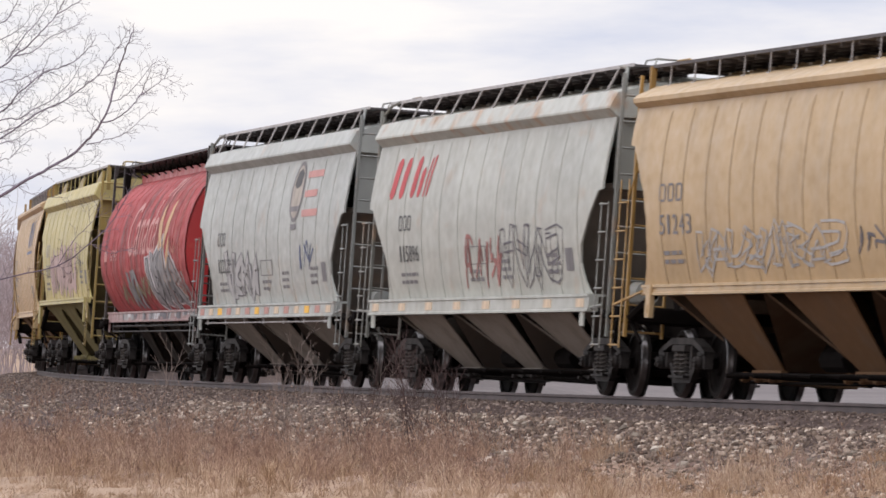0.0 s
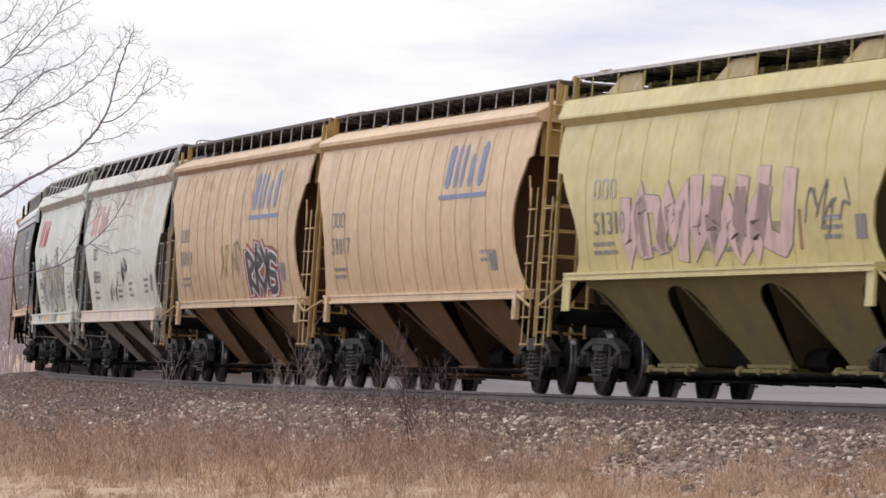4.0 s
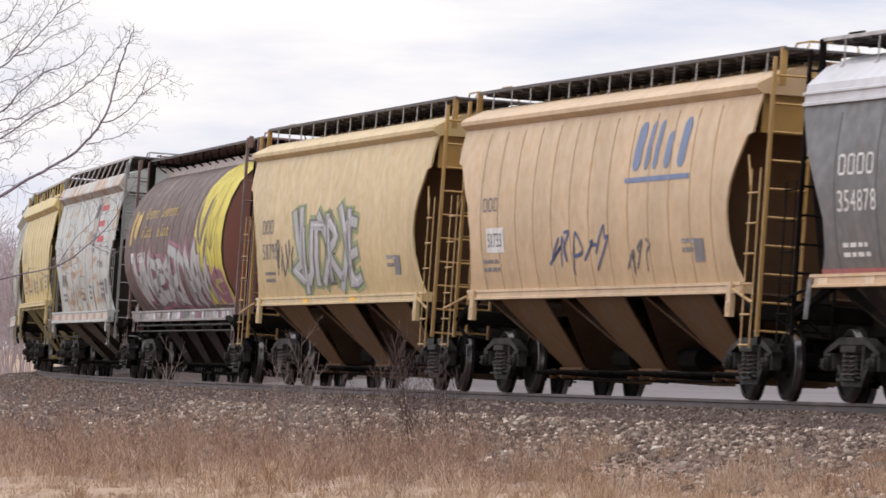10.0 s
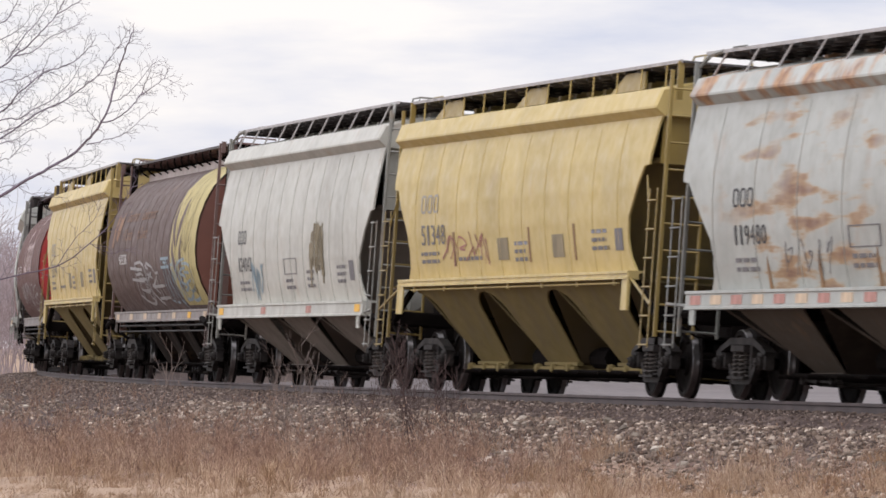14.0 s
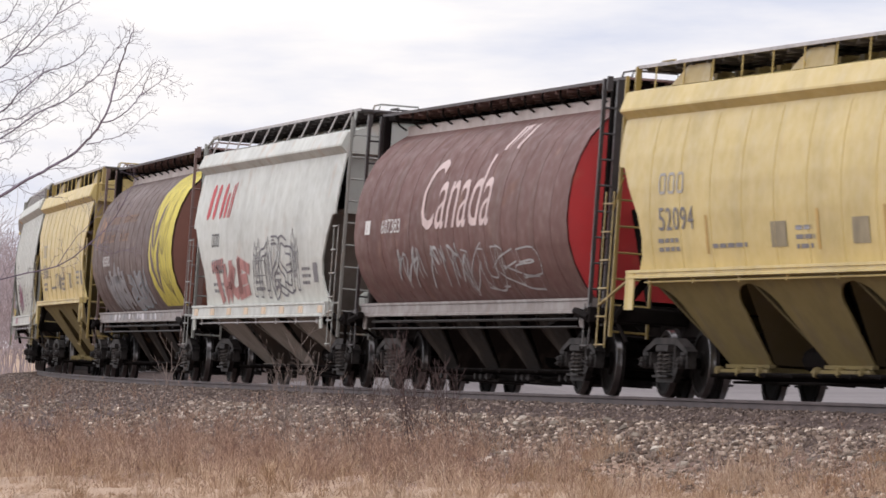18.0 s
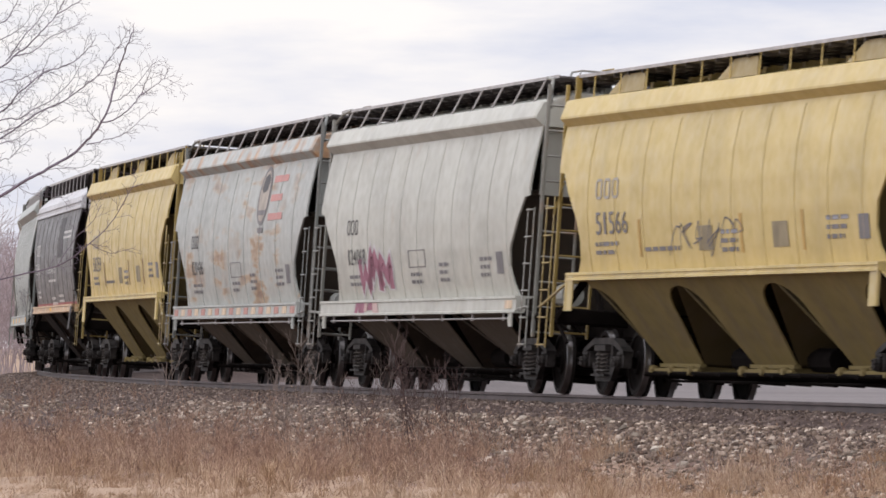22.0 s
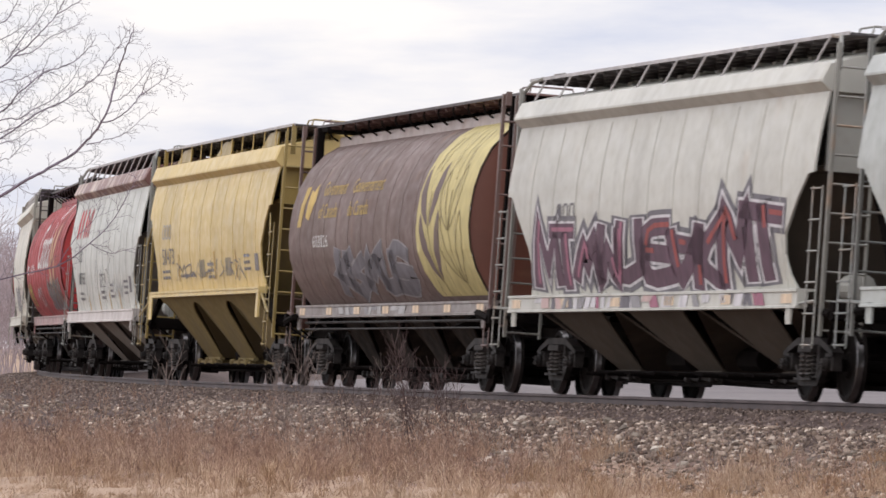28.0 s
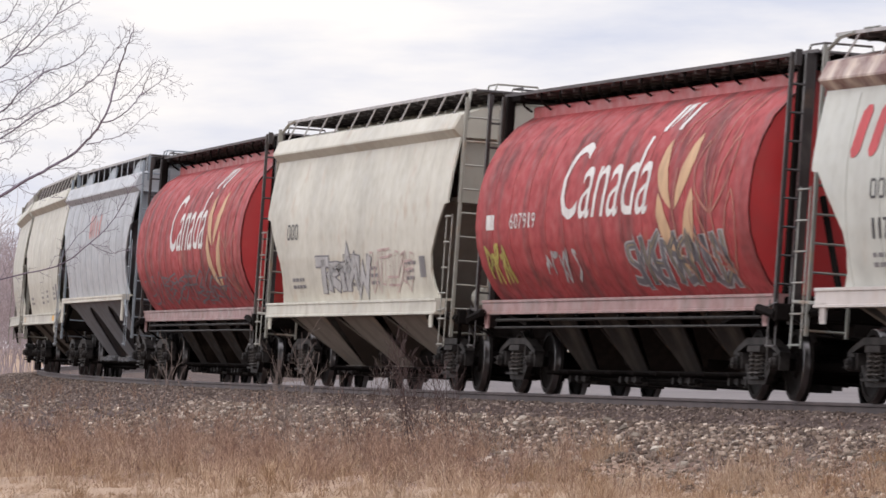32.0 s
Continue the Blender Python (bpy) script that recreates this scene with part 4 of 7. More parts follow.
def ears(car, kind, fill, line, x0=2.62):
    """An ear of solid leaves and an ear of outlined ones, with awns that run up the side."""
    def across(x):
        return x0 + (x - 2.62) * (7.36 - x0) / 4.74
    def moved(shape):
        return [(across(a), b) for a, b in shape]
    for p in EAR_A:
        laid("wheat_leaf", [fan(moved(blade_leaf(*p)))], fill, car, kind, 0.009)
    sh = []
    for p in EAR_B:
        q = moved(blade_leaf(*p))
        sh.append(ribbon(q + [q[0]], 0.017))
    sh.append(ribbon(moved([(6.45, 1.4), (6.1, 1.8), (5.75, 2.4), (5.75, 3.0)]), 0.018))
    sh.append(ribbon(moved([(4.4, 1.4), (4.1, 1.9), (3.84, 2.45), (3.84, 3.0)]), 0.02))
    for x, z, a, b in ((3.5, 3.35, 4.0, 3.85), (3.9, 3.3, 4.55, 3.92), (5.2, 3.35, 5.5, 3.95), (5.75, 3.15, 6.05, 3.95), (6.2, 3.3, 6.55, 3.9)):
        sh.append(ribbon(moved([(x, z), ((x + a) / 2 - 0.06, (z + b) / 2), (a, b)]), 0.016))
    laid("wheat_outline", sh, line, car, kind, 0.012)


def wheat_band(car, kind, col, back):
    """The broad yellow band with two ears of wheat."""
    outer = []
    for i in range(17):
        t = i / 16
        z = 1.42 + 2.72 * t
        outer.append((3.55 + 0.7 * max(0.0, 0.3 - t) ** 2 * 8 + 0.6 * max(0.0, t - 0.55) ** 2 * 4.5, z))
    right = [(7.58, 4.14), (7.58, 3.4), (7.58, 2.6), (7.58, 1.42)]
    laid("wheat_band", [fan(outer + right)], col, car, kind, 0.006, "broad painted band with ears of wheat")
    ears(car, kind, back, LEAF_D, 3.5)


def wheat_ears(car, kind, mat):
    """Pale ears of wheat without a band."""
    ears(car, kind, mat, WHEAT_L)


def canada(car, kind, mat, x=-2.55, z=2.42):
    laid("wordmark", [word("Canada", x, z, 1.08, 5.0, 0.25)], mat, car, kind, 0.008, "large painted wordmark reading Canada")
    laid("flag_mark", [bar(x + 4.75, x + 4.93, z + 1.12, z + 1.5, 0.1), bar(x + 5.55, x + 5.73, z + 1.12, z + 1.5, 0.1), ([(x + 5.05, z + 1.12), (x + 5.3, z + 1.45), (x + 5.5, z + 1.2), (x + 5.35, z + 1.52), (x + 5.1, z + 1.5)], [(0, 1, 2, 3, 4)])], mat, car, kind, 0.008)


def shield(car, kind, x=2.9, z=2.72, h=1.05, red=PINK_LOGO):
    """An oval company emblem with rows of faded red blocks beside it."""
    def oval(a, b, cz):
        return fan([(x + a * math.cos(t), cz + b * math.sin(t)) for t in np.linspace(0, 2 * math.pi, 26)[:-1]])
    mid = z + h / 2
    laid("emblem", [oval(0.66, h / 2, mid)], GREYINK, car, kind, 0.007, "oval company emblem")
    laid("emblem_field", [oval(0.50, h * 0.43, mid)], SPRAY_CR, car, kind, 0.009)
    laid("emblem_figure", [fan([(x - 0.40, mid + 0.12), (x - 0.1, mid + 0.05), (x + 0.3, mid + 0.1), (x + 0.36, mid + 0.3), (x + 0.1, mid + 0.40), (x - 0.25, mid + 0.34)])], INK, car, kind, 0.011)
    laid("emblem_scroll", [bar(x - 0.42, x + 0.42, mid - 0.34, mid - 0.25)], GREYINK, car, kind, 0.011)
    laid("emblem_foot", [bar(x - 0.3, x + 0.3, z - 0.12, z - 0.03)], GREYINK, car, kind, 0.011)
    for r in range(3):
        laid("company_name", [bar(x + 0.8, x + 2.4 - 0.3 * (r == 1), z + 0.74 - r * 0.33, z + 0.86 - r * 0.33)], red, car, kind)

# ---------------------------------------------------------------- building one car
CARS = []
M_EDGE = plain("pale_walkway_edge", (0.42, 0.40, 0.40), 0.5, 0.3, 0.3, 4.0)
M_RUST_BOARD = plain("rust_brown_grating", (0.17, 0.105, 0.095), 0.75, 0.0, 0.4, 3.0)


def hopper_car(kind, s, label, col, end_col=None, sill_col=None, roof_col=None, rust=0.1, grime=0.35, ribs=0, big_ribs=False, seed=0, refl="", fade=0.0, roof_rust=None, tank_end=None, bay_col=None, runs=0.0, blotch=0.0, film=None, rod=False, roof_film=None):
    k = KINDS[kind]
    car = new("hopper_car")
    tagged(car, label, "railcar", "covered hoppers of the train")
    car.matrix_world = car_pose(s)
    CARS.append((car, s))
    nm = "paint_%d" % seed
    p_body = paint(nm, col, rust, grime, seed, fade, 0.6 if kind == "round" else 0.45, 0.35 if kind == "round" else 0.6, runs, blotch, film)
    # Ends default to a darkened side paint, their shade put into the colour.
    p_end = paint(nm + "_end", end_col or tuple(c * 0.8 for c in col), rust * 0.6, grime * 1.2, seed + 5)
    p_sill = paint(nm + "_sill", sill_col or col, rust, grime * 1.3, seed + 9)
    p_roof = paint(nm + "_roof", roof_col or col, rust if roof_rust is None else roof_rust, 0.95 if roof_film else grime * 0.7, seed + 2, fade, film=roof_film)
    p_rib = paint(nm + "_seam", tuple(v * (0.64 if big_ribs else 0.90 if kind in ("round", "post") else 0.82) for v in col), rust, 0.6, seed)
    # Darker paint for bays and slope sheets, with grime and underbody shade in it.
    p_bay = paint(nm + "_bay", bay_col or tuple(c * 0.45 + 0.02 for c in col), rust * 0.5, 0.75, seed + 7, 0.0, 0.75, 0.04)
    # Cross sheets: bay colour darkened again for grime and shade between the hoppers.
    p_under_shade = paint(nm + "_under", tuple(0.45 * v + d for v, d in zip(bay_col or col, (0.014, 0.010, 0.009))), 0.05, 0.6, seed + 8, 0.0, 0.85, 0.03)
    if kind == "round":
        part("tank", kind, lambda: g_tank(kind), p_body, car, "rounded tank shell")
        for sg in (-1, 1):
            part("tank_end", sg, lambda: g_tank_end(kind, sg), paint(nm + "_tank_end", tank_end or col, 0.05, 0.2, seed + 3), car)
            part("end_platform", (kind, sg), lambda: g_slope(kind, sg), M_FRAME, car)
        part("roof_coaming", kind, lambda: Geo().box(-7.45, 7.45, -0.86, 0.86, 3.98, 4.215, 0.02), p_roof, car)
    else:
        for near in (True, False):
            part("side_sheet", (kind, near), lambda: g_side(kind, near), p_body, car)
        part("roof", kind, lambda: g_roof(kind), p_roof, car)
        for sg in (-1, 1):
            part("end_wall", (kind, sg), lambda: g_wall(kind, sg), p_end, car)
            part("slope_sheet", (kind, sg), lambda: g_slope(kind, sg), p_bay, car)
    for i in range(ribs):
        x = -6.55 + 13.1 * i / (ribs - 1)
        part("side_rib", (kind, big_ribs), lambda: g_rib(kind, big_ribs), p_rib, car, at=(x, 0, 0))
    for sg in (-1, 1):
        part("side_sill", (kind, sg), lambda: g_sill(kind, sg), p_sill, car)
    for x in k["bays"]:
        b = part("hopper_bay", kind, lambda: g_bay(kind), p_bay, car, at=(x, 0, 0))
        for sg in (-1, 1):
            part("cross_sheet", (kind, sg), lambda: g_cross(kind, sg), p_under_shade, b)
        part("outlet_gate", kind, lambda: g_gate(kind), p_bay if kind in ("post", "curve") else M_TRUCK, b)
    dark = M_GRATE if kind != "round" else (M_RUST_BOARD if col[0] < 0.3 else M_GRATE)
    part("running_board", kind, lambda: g_board(kind), dark, car, "steel grating walkway along the roof")
    part("board_edge", kind, lambda: g_edge(kind), M_EDGE if kind in ("slab", "ribless", "post") else M_GRATE, car)
    p_post = p_end if kind in ("post", "ribless") else p_roof
    n = k["posts"]
    for i in range(n):
        x = -k["roof_x"] + 0.75 + (2 * k["roof_x"] - 1.4) * i / (n - 1)
        for sg in (-1, 1):
            part("board_bracket", (kind, sg), lambda: g_stanchion(kind, sg), M_FRAME if kind == "round" else (M_EDGE if kind != "post" else p_roof), car, at=(x, 0, 0))
    if kind == "post":
        for x in (-5.9, -0.3, 5.6):
            part("gusset", kind, g_gusset, p_end, car, at=(x, 0, 0))
    for x in (-5.6, -1.9, 1.9, 5.6):
        part("roof_hatch", kind, lambda: g_hatch(kind), p_roof if kind != "round" else M_FRAME, car, at=(x, 0, 0))
    # Slab ladders and rails: half the side's colour, with their shade painted in.
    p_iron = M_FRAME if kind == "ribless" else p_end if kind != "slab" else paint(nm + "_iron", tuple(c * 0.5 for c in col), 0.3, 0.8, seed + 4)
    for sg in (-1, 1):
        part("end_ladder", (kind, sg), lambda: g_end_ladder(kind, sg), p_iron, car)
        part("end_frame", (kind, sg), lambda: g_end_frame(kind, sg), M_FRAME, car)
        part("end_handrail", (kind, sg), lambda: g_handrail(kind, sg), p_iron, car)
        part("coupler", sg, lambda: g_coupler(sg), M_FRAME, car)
        for near in (True, False):
            part("side_ladder", (kind, sg, near), lambda: g_side_ladder(kind, sg, near), p_iron, car)
        h, o, z0, z1 = k["sill"]
        if kind in ("slab", "round"):
            part("tow_plate", kind, g_pad, p_sill, car, at=(sg * (h - 0.35), -o + 0.03, z0))
        elif kind == "curve":
            part("jacking_bracket", kind, g_bracket, p_sill, car, at=(sg * (h - 0.45), -o, z1 - 0.02))
        elif kind == "post":
            ob = part("corner_post", kind, g_cornerpost, p_sill, car, at=(sg * (h - 0.07), -o + 0.03, z1 - 0.01))
            ob.rotation_euler = (0, 0, 0 if sg > 0 else math.pi)
        else:
            part("grab_iron", kind, lambda: Geo().tube([(-0.05, 0, 0), (-0.05, -0.03, -0.5), (0.05, -0.03, -0.5), (0.05, 0, 0)], 0.02, 5), M_TREAD, car, at=(sg * (h - 0.05), -o, z1 - 0.05))
        add_truck(car, sg * k["truck"])
    if kind == "round" or rod:
        part("sill_pipe", kind, lambda: g_pipe(kind), (p_sill if kind == "post" else M_EDGE) if rod else M_TRUCK, car)
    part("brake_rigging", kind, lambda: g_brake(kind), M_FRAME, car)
    if kind == "slab":
        part("air_reservoir", 1, lambda: g_tankcyl(1), p_end, car)
    for i, ch in enumerate(refl):
        if ch == ".":
            continue
        x = -k["sill"][0] + (i + 0.5) * 2 * k["sill"][0] / len(refl)
        zc = (k["sill"][2] + k["sill"][3]) / 2
        wd = 0.30 if len(refl) < 12 else 0.24
        part("reflector", (kind, wd), lambda: Geo().box(-wd, wd, -k["sill"][1] + 0.012, -k["sill"][1] + 0.022, zc - 0.06, zc + 0.06), {"y": M_REFL_Y, "w": M_REFL_W, "r": M_REFL_R}[ch], car, at=(x, 0, 0))
    return car


# Tan and yellow END tones carry the shade of the car ends.
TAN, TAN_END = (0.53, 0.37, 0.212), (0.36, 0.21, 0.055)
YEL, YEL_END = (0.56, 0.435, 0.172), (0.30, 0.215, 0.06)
RED, RED_END = (0.36, 0.04, 0.045), (0.42, 0.02, 0.022)
BRN, BRN_END = (0.112, 0.074, 0.066), (0.16, 0.055, 0.035)


def yellow_car(s, num, label, seed, col=YEL, **kw):
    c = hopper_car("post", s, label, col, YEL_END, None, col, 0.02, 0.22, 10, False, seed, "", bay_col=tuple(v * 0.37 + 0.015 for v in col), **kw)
    if num:
        mark_bars(c, "post", -6.1, 2.66, 0.28, 1.3, FAINT_BLUE)
        numbered(c, "post", num, -6.1, 2.18, 0.30, 1.75, GREYINK)
    small_print(c, "post", ((-6.2, 2.02, 1.3, 2), (-3.6, 1.92, 2.0, 1), (0.2, 2.1, 0.9, 3), (5.0, 2.2, 1.0, 3)), GREYINK, seed)
    for x in (-0.9, 2.6):
        laid("data_plate", [bar(x, x + 0.7, 1.9, 2.22)], SPRAY_TN, c, "post")
    laid("data_plate", [bar(6.35, 6.8, 1.95, 2.25)], GREYINK, c, "post")
    for x in (-3.9, 1.1, 3.9):
        laid("upright_stain", [bar(x, x + 0.12, 1.85, 2.35)], RUST_RUN if seed % 2 else OCHRE_RUN, c, "post", 0.006)
    return c


def tan_car(s, num, label, seed, logo=True, col=TAN, **kw):
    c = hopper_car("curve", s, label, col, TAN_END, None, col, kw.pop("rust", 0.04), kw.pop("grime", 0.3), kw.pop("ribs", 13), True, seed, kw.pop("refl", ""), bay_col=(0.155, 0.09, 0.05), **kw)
    if logo:
        logo_bars(c, "curve", 2.3, 3.0, 0.66, 3.2, BLUE_LOGO, PLAINS_MARK, 0.3)
        laid("logo_underline", [bar(2.0, 5.4, 2.84, 2.91)], BLUE_LOGO, c, "curve")
    if num:
        mark_bars(c, "curve", -6.6, 2.55, 0.24, 1.2, GREYINK)
        numbered(c, "curve", num, -6.6, 2.12, 0.26, 1.6, GREYINK)
    small_print(c, "curve", ((-6.5, 1.85, 1.2, 2), (5.0, 2.0, 0.9, 2)), GREYINK, seed)
    laid("data_plate", [bar(5.6, 6.1, 1.75, 2.05)], GREYINK, c, "curve")
    return c


def slab_car(s, num, label, col, seed, logo=None, mark=INK, **kw):
    col = (col[0] * 0.84, col[1] * 0.86, col[2] * 0.83)
    # End colour is the side's at 0.72, for the shaded ends.
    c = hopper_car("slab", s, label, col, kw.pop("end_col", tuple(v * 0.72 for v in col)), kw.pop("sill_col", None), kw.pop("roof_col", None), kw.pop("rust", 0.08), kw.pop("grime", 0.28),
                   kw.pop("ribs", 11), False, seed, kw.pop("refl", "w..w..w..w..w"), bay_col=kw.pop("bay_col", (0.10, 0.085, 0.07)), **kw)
    if logo is not None:
        logo_bars(c, "slab", -6.55, 2.93, 0.64, 2.9, logo, RAIL_MARK, 0.5)
    if num:
        mark_bars(c, "slab", -5.6, 2.42, 0.24, 0.95, mark)
        numbered(c, "slab", num, -5.6, 1.94, 0.25, 1.5, mark)
    small_print(c, "slab", ((-5.6, 1.72, 1.3, 2), (-0.6, 1.72, 1.0, 2), (1.6, 1.85, 0.8, 3), (4.6, 1.9, 0.9, 3)), GREYINK, seed)
    frame_mark(c, "slab", -0.7, 0.6, 1.85, 2.12, GREYINK)
    laid("data_plate", [bar(5.75, 6.2, 1.7, 2.02)], GREYINK, c, "slab")
    return c


def round_car(s, num, label, seed, red=True, band=None, **kw):
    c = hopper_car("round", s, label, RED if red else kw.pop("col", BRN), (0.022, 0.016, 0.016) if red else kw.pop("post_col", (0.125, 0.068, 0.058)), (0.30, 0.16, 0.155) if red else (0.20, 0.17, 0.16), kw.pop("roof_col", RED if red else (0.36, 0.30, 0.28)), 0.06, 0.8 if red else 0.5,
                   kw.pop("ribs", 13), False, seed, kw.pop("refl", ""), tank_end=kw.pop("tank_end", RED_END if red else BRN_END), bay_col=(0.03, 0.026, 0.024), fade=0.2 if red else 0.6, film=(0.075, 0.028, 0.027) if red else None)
    if band:
        wheat_band(c, "round", band, flat_paint("brown_wheat_ear", (0.135, 0.092, 0.082), 0.2))
    return c


# ---------------------------------------------------------------- the train, from its head to its tail
c = tan_car(299.7, "51243", "tan curved-side covered hopper with rib seams and faint white tag", 1, False, (0.45, 0.315, 0.17))
tag(c, "curve", -4.9, 1.6, 1.6, 2.2, 9, 11, None, SPRAY_LG, None, 0.03)
scrawl(c, "curve", 2.2, 4.4, 1.7, 2.1, 6, 12, SPRAY_DK)
c = slab_car(281.95, "115896", "grey slab-sided covered hopper with red company mark", (0.50, 0.50, 0.475), 2, RED_LOGO, rust=0.16, roof_rust=0.55, refl="w.w.w.w.w.w.w.w", bay_col=(0.27, 0.24, 0.21))
scrawl(c, "slab", -0.9, 1.6, 1.45, 2.25, 7, 21, SPRAY_RP, 0.034)
tag(c, "slab", 1.9, 5.4, 1.5, 2.35, 5, 22, None, SPRAY_DK, None, 0.028)
c = slab_car(263.74, "122222", "light grey covered hopper with oval emblem and faded red name", (0.46, 0.47, 0.465), 3, rod=True, rust=0.2, refl="rwyrwryrwrwyrw", bay_col=(0.24, 0.213, 0.185))
shield(c, "slab")
tag(c, "slab", -4.6, -1.2, 1.45, 2.3, 4, 31, SPRAY_LG, SPRAY_DK, None, 0.04)
scrawl(c, "slab", 3.6, 5.0, 1.9, 2.4, 3, 32, SPRAY_B)
c = round_car(246.3, "607713", "red rounded grain hopper with wordmark and wheat ears", 4)
canada(c, "round", PINK_LOGO)
wheat_ears(c, "round", WHEAT_T)
numbered(c, "round", "607843", -5.6, 2.35, 0.22, 1.3, PINK_LOGO)
laid("reporting_mark", [bar(-6.8, -6.3, 2.35, 2.57)], PINK_LOGO, c, "round")
tag(c, "round", 1.2, 5.9, 1.36, 2.45, 5, 41, SPRAY_G, SPRAY_K, None, 0.05, 0.5, SPRAY_W)
scrawl(c, "round", 5.9, 7.0, 1.4, 2.1, 5, 43, SPRAY_LG, 0.035)
tag(c, "round", -2.9, -1.4, 1.36, 2.2, 2, 44, SPRAY_G, SPRAY_DK, None, 0.03)
sill_spray(c, "round", -5.0, 7.6, (SPRAY_LG, SPRAY_W, SPRAY_G, SPRAY_DK), 45)
scrawl(c, "round", -4.6, 0.8, 1.45, 2.0, 7, 42, SPRAY_TN, 0.035)
c = yellow_car(227.62, "51310", "olive-yellow covered hopper with pale pink sprayed letters", 5, (0.47, 0.40, 0.165))
tag(c, "post", -4.4, -1.6, 1.75, 2.85, 3, 51, SPRAY_P, SPRAY_DK, None, 0.016, 0.0)
tag(c, "post", -0.9, 3.3, 1.75, 3.0, 4, 52, SPRAY_P, SPRAY_DK, None, 0.016, 0.1)
scrawl(c, "post", 4.2, 6.2, 2.0, 2.7, 4, 53, SPRAY_DK)
c = tan_car(209.6, "51017", "tan curved-side covered hopper with blue company mark", 6)
c = tan_car(192.1, "51119", "tan curved-side covered hopper with brown runs, black and white tag", 7, True, (0.45, 0.31, 0.17), grime=0.45, rust=0.06, runs=0.9)
tag(c, "curve", 2.0, 4.9, 1.5, 2.45, 4, 71, SPRAY_K, SPRAY_W, None, 0.05, halo=SPRAY_R)
scrawl(c, "curve", -1.6, 1.2, 1.8, 2.5, 4, 72, SPRAY_TN)
c = slab_car(174.3, "118869", "white covered hopper with rust streaks and worn red mark", (0.56, 0.555, 0.515), 8, PINK_LOGO, rust=0.12, roof_rust=0.6, runs=0.95, sill_col=(0.55, 0.45, 0.38), ribs=0, bay_col=(0.27, 0.24, 0.21))
scrawl(c, "slab", 0.3, 1.4, 1.9, 2.4, 4, 81, SPRAY_K, 0.03)
scrawl(c, "slab", -2.4, -0.6, 1.5, 2.0, 5, 82, SPRAY_DK)
c = slab_car(156.5, "118653", "off-white covered hopper with large black outline tag", (0.57, 0.58, 0.535), 9, RED_LOGO, rust=0.1, roof_rust=0.3, ribs=0, refl="w....y....y..w", bay_col=(0.27, 0.24, 0.21))
tag(c, "slab", -4.4, 3.2, 1.37, 2.7, 7, 91, flat_paint("grey_white_spray", (0.40, 0.40, 0.39), 0.25), SPRAY_K, None, 0.045, 0.15)
scrawl(c, "slab", -3.8, 3.4, 1.45, 2.5, 5, 92, SPRAY_YW, 0.03)
sill_spray(c, "slab", -4.6, 2.6, (SPRAY_LG, SPRAY_W, SPRAY_YW, SPRAY_DK), 93)
GUN, GUN_TOP = (0.098, 0.096, 0.099), (0.52, 0.52, 0.545)


def grey_car(s, num, label, seed):
    c = hopper_car("ribless", s, label, GUN, (0.03, 0.03, 0.032), (0.55, 0.36, 0.20), GUN_TOP, 0.02, 0.3, 9, False, seed, "w.w..w.y.w..w.ww", bay_col=(0.022, 0.019, 0.018))
    mark_bars(c, "ribless", -6.4, 2.72, 0.26, 1.45, WHITE, 4)
    numbered(c, "ribless", num, -6.4, 2.28, 0.26, 1.55, WHITE)
    laid("warning_text", [word("DO NOT HAMMER ON CAR", -1.9, 2.27, 0.13, 2.9)], WHITE, c, "ribless")
    small_print(c, "ribless", ((-6.3, 1.85, 1.1, 2), (-1.7, 2.08, 2.6, 1), (-1.2, 1.68, 1.8, 2), (1.4, 1.72, 2.0, 2), (3.5, 3.12, 3.0, 2)), WHITE, seed)
    laid("paint_patch", [bar(1.9, 3.5, 2.6, 3.5)], flat_paint("dark_patch", (0.07, 0.069, 0.073), 0.2), c, "ribless")
    laid("red_stripe", [bar(-7.3, 7.3, 1.54, 1.60)], flat_paint("red_stripe", (0.33, 0.10, 0.10), 0.3), c, "ribless")
    return c


c = grey_car(138.37, "354878", "dark grey covered hopper with white roof and pale tag", 10)
tag(c, "ribless", 2.6, 6.8, 1.60, 2.38, 5, 101, SPRAY_G, SPRAY_LG, None, 0.03, 0.4)
scrawl(c, "ribless", 1.5, 2.6, 1.62, 2.0, 4, 102, SPRAY_LG, 0.02)
sill_spray(c, "ribless", 1.6, 6.8, (SPRAY_LG, M_REFL_R), 103)
c = tan_car(119.9, "", "tan covered hopper with blue company mark, white patch and blue scrawl", 11)
laid("number_patch", [bar(-6.2, -5.1, 2.0, 2.36)], WHITE, c, "curve")
numbered(c, "curve", "51733", -6.1, 2.08, 0.2, 0.9, INK)
mark_bars(c, "curve", -6.4, 2.6, 0.2, 1.0, GREYINK)
scrawl(c, "curve", -2.4, 1.0, 1.55, 2.3, 5, 111, SPRAY_B, 0.025)
scrawl(c, "curve", 2.0, 3.6, 1.6, 2.1, 3, 112, SPRAY_DK)
c = tan_car(101.2, "51795", "yellow-tan covered hopper with tall silver and green tag", 12, False, (0.54, 0.40, 0.195), ribs=0, refl="....y...y.....")
tag(c, "curve", -3.4, 2.6, 1.5, 2.9, 7, 127, SPRAY_LG, SPRAY_DK, SPRAY_W, 0.04, 1.0, SPRAY_GR)
scrawl(c, "curve", -5.2, -3.4, 1.7, 2.4, 5, 122, SPRAY_DK)
c = round_car(82.1, "603801", "faded brown rounded grain hopper with yellow wheat band and silver tag", 13, False, WHEAT_Y)


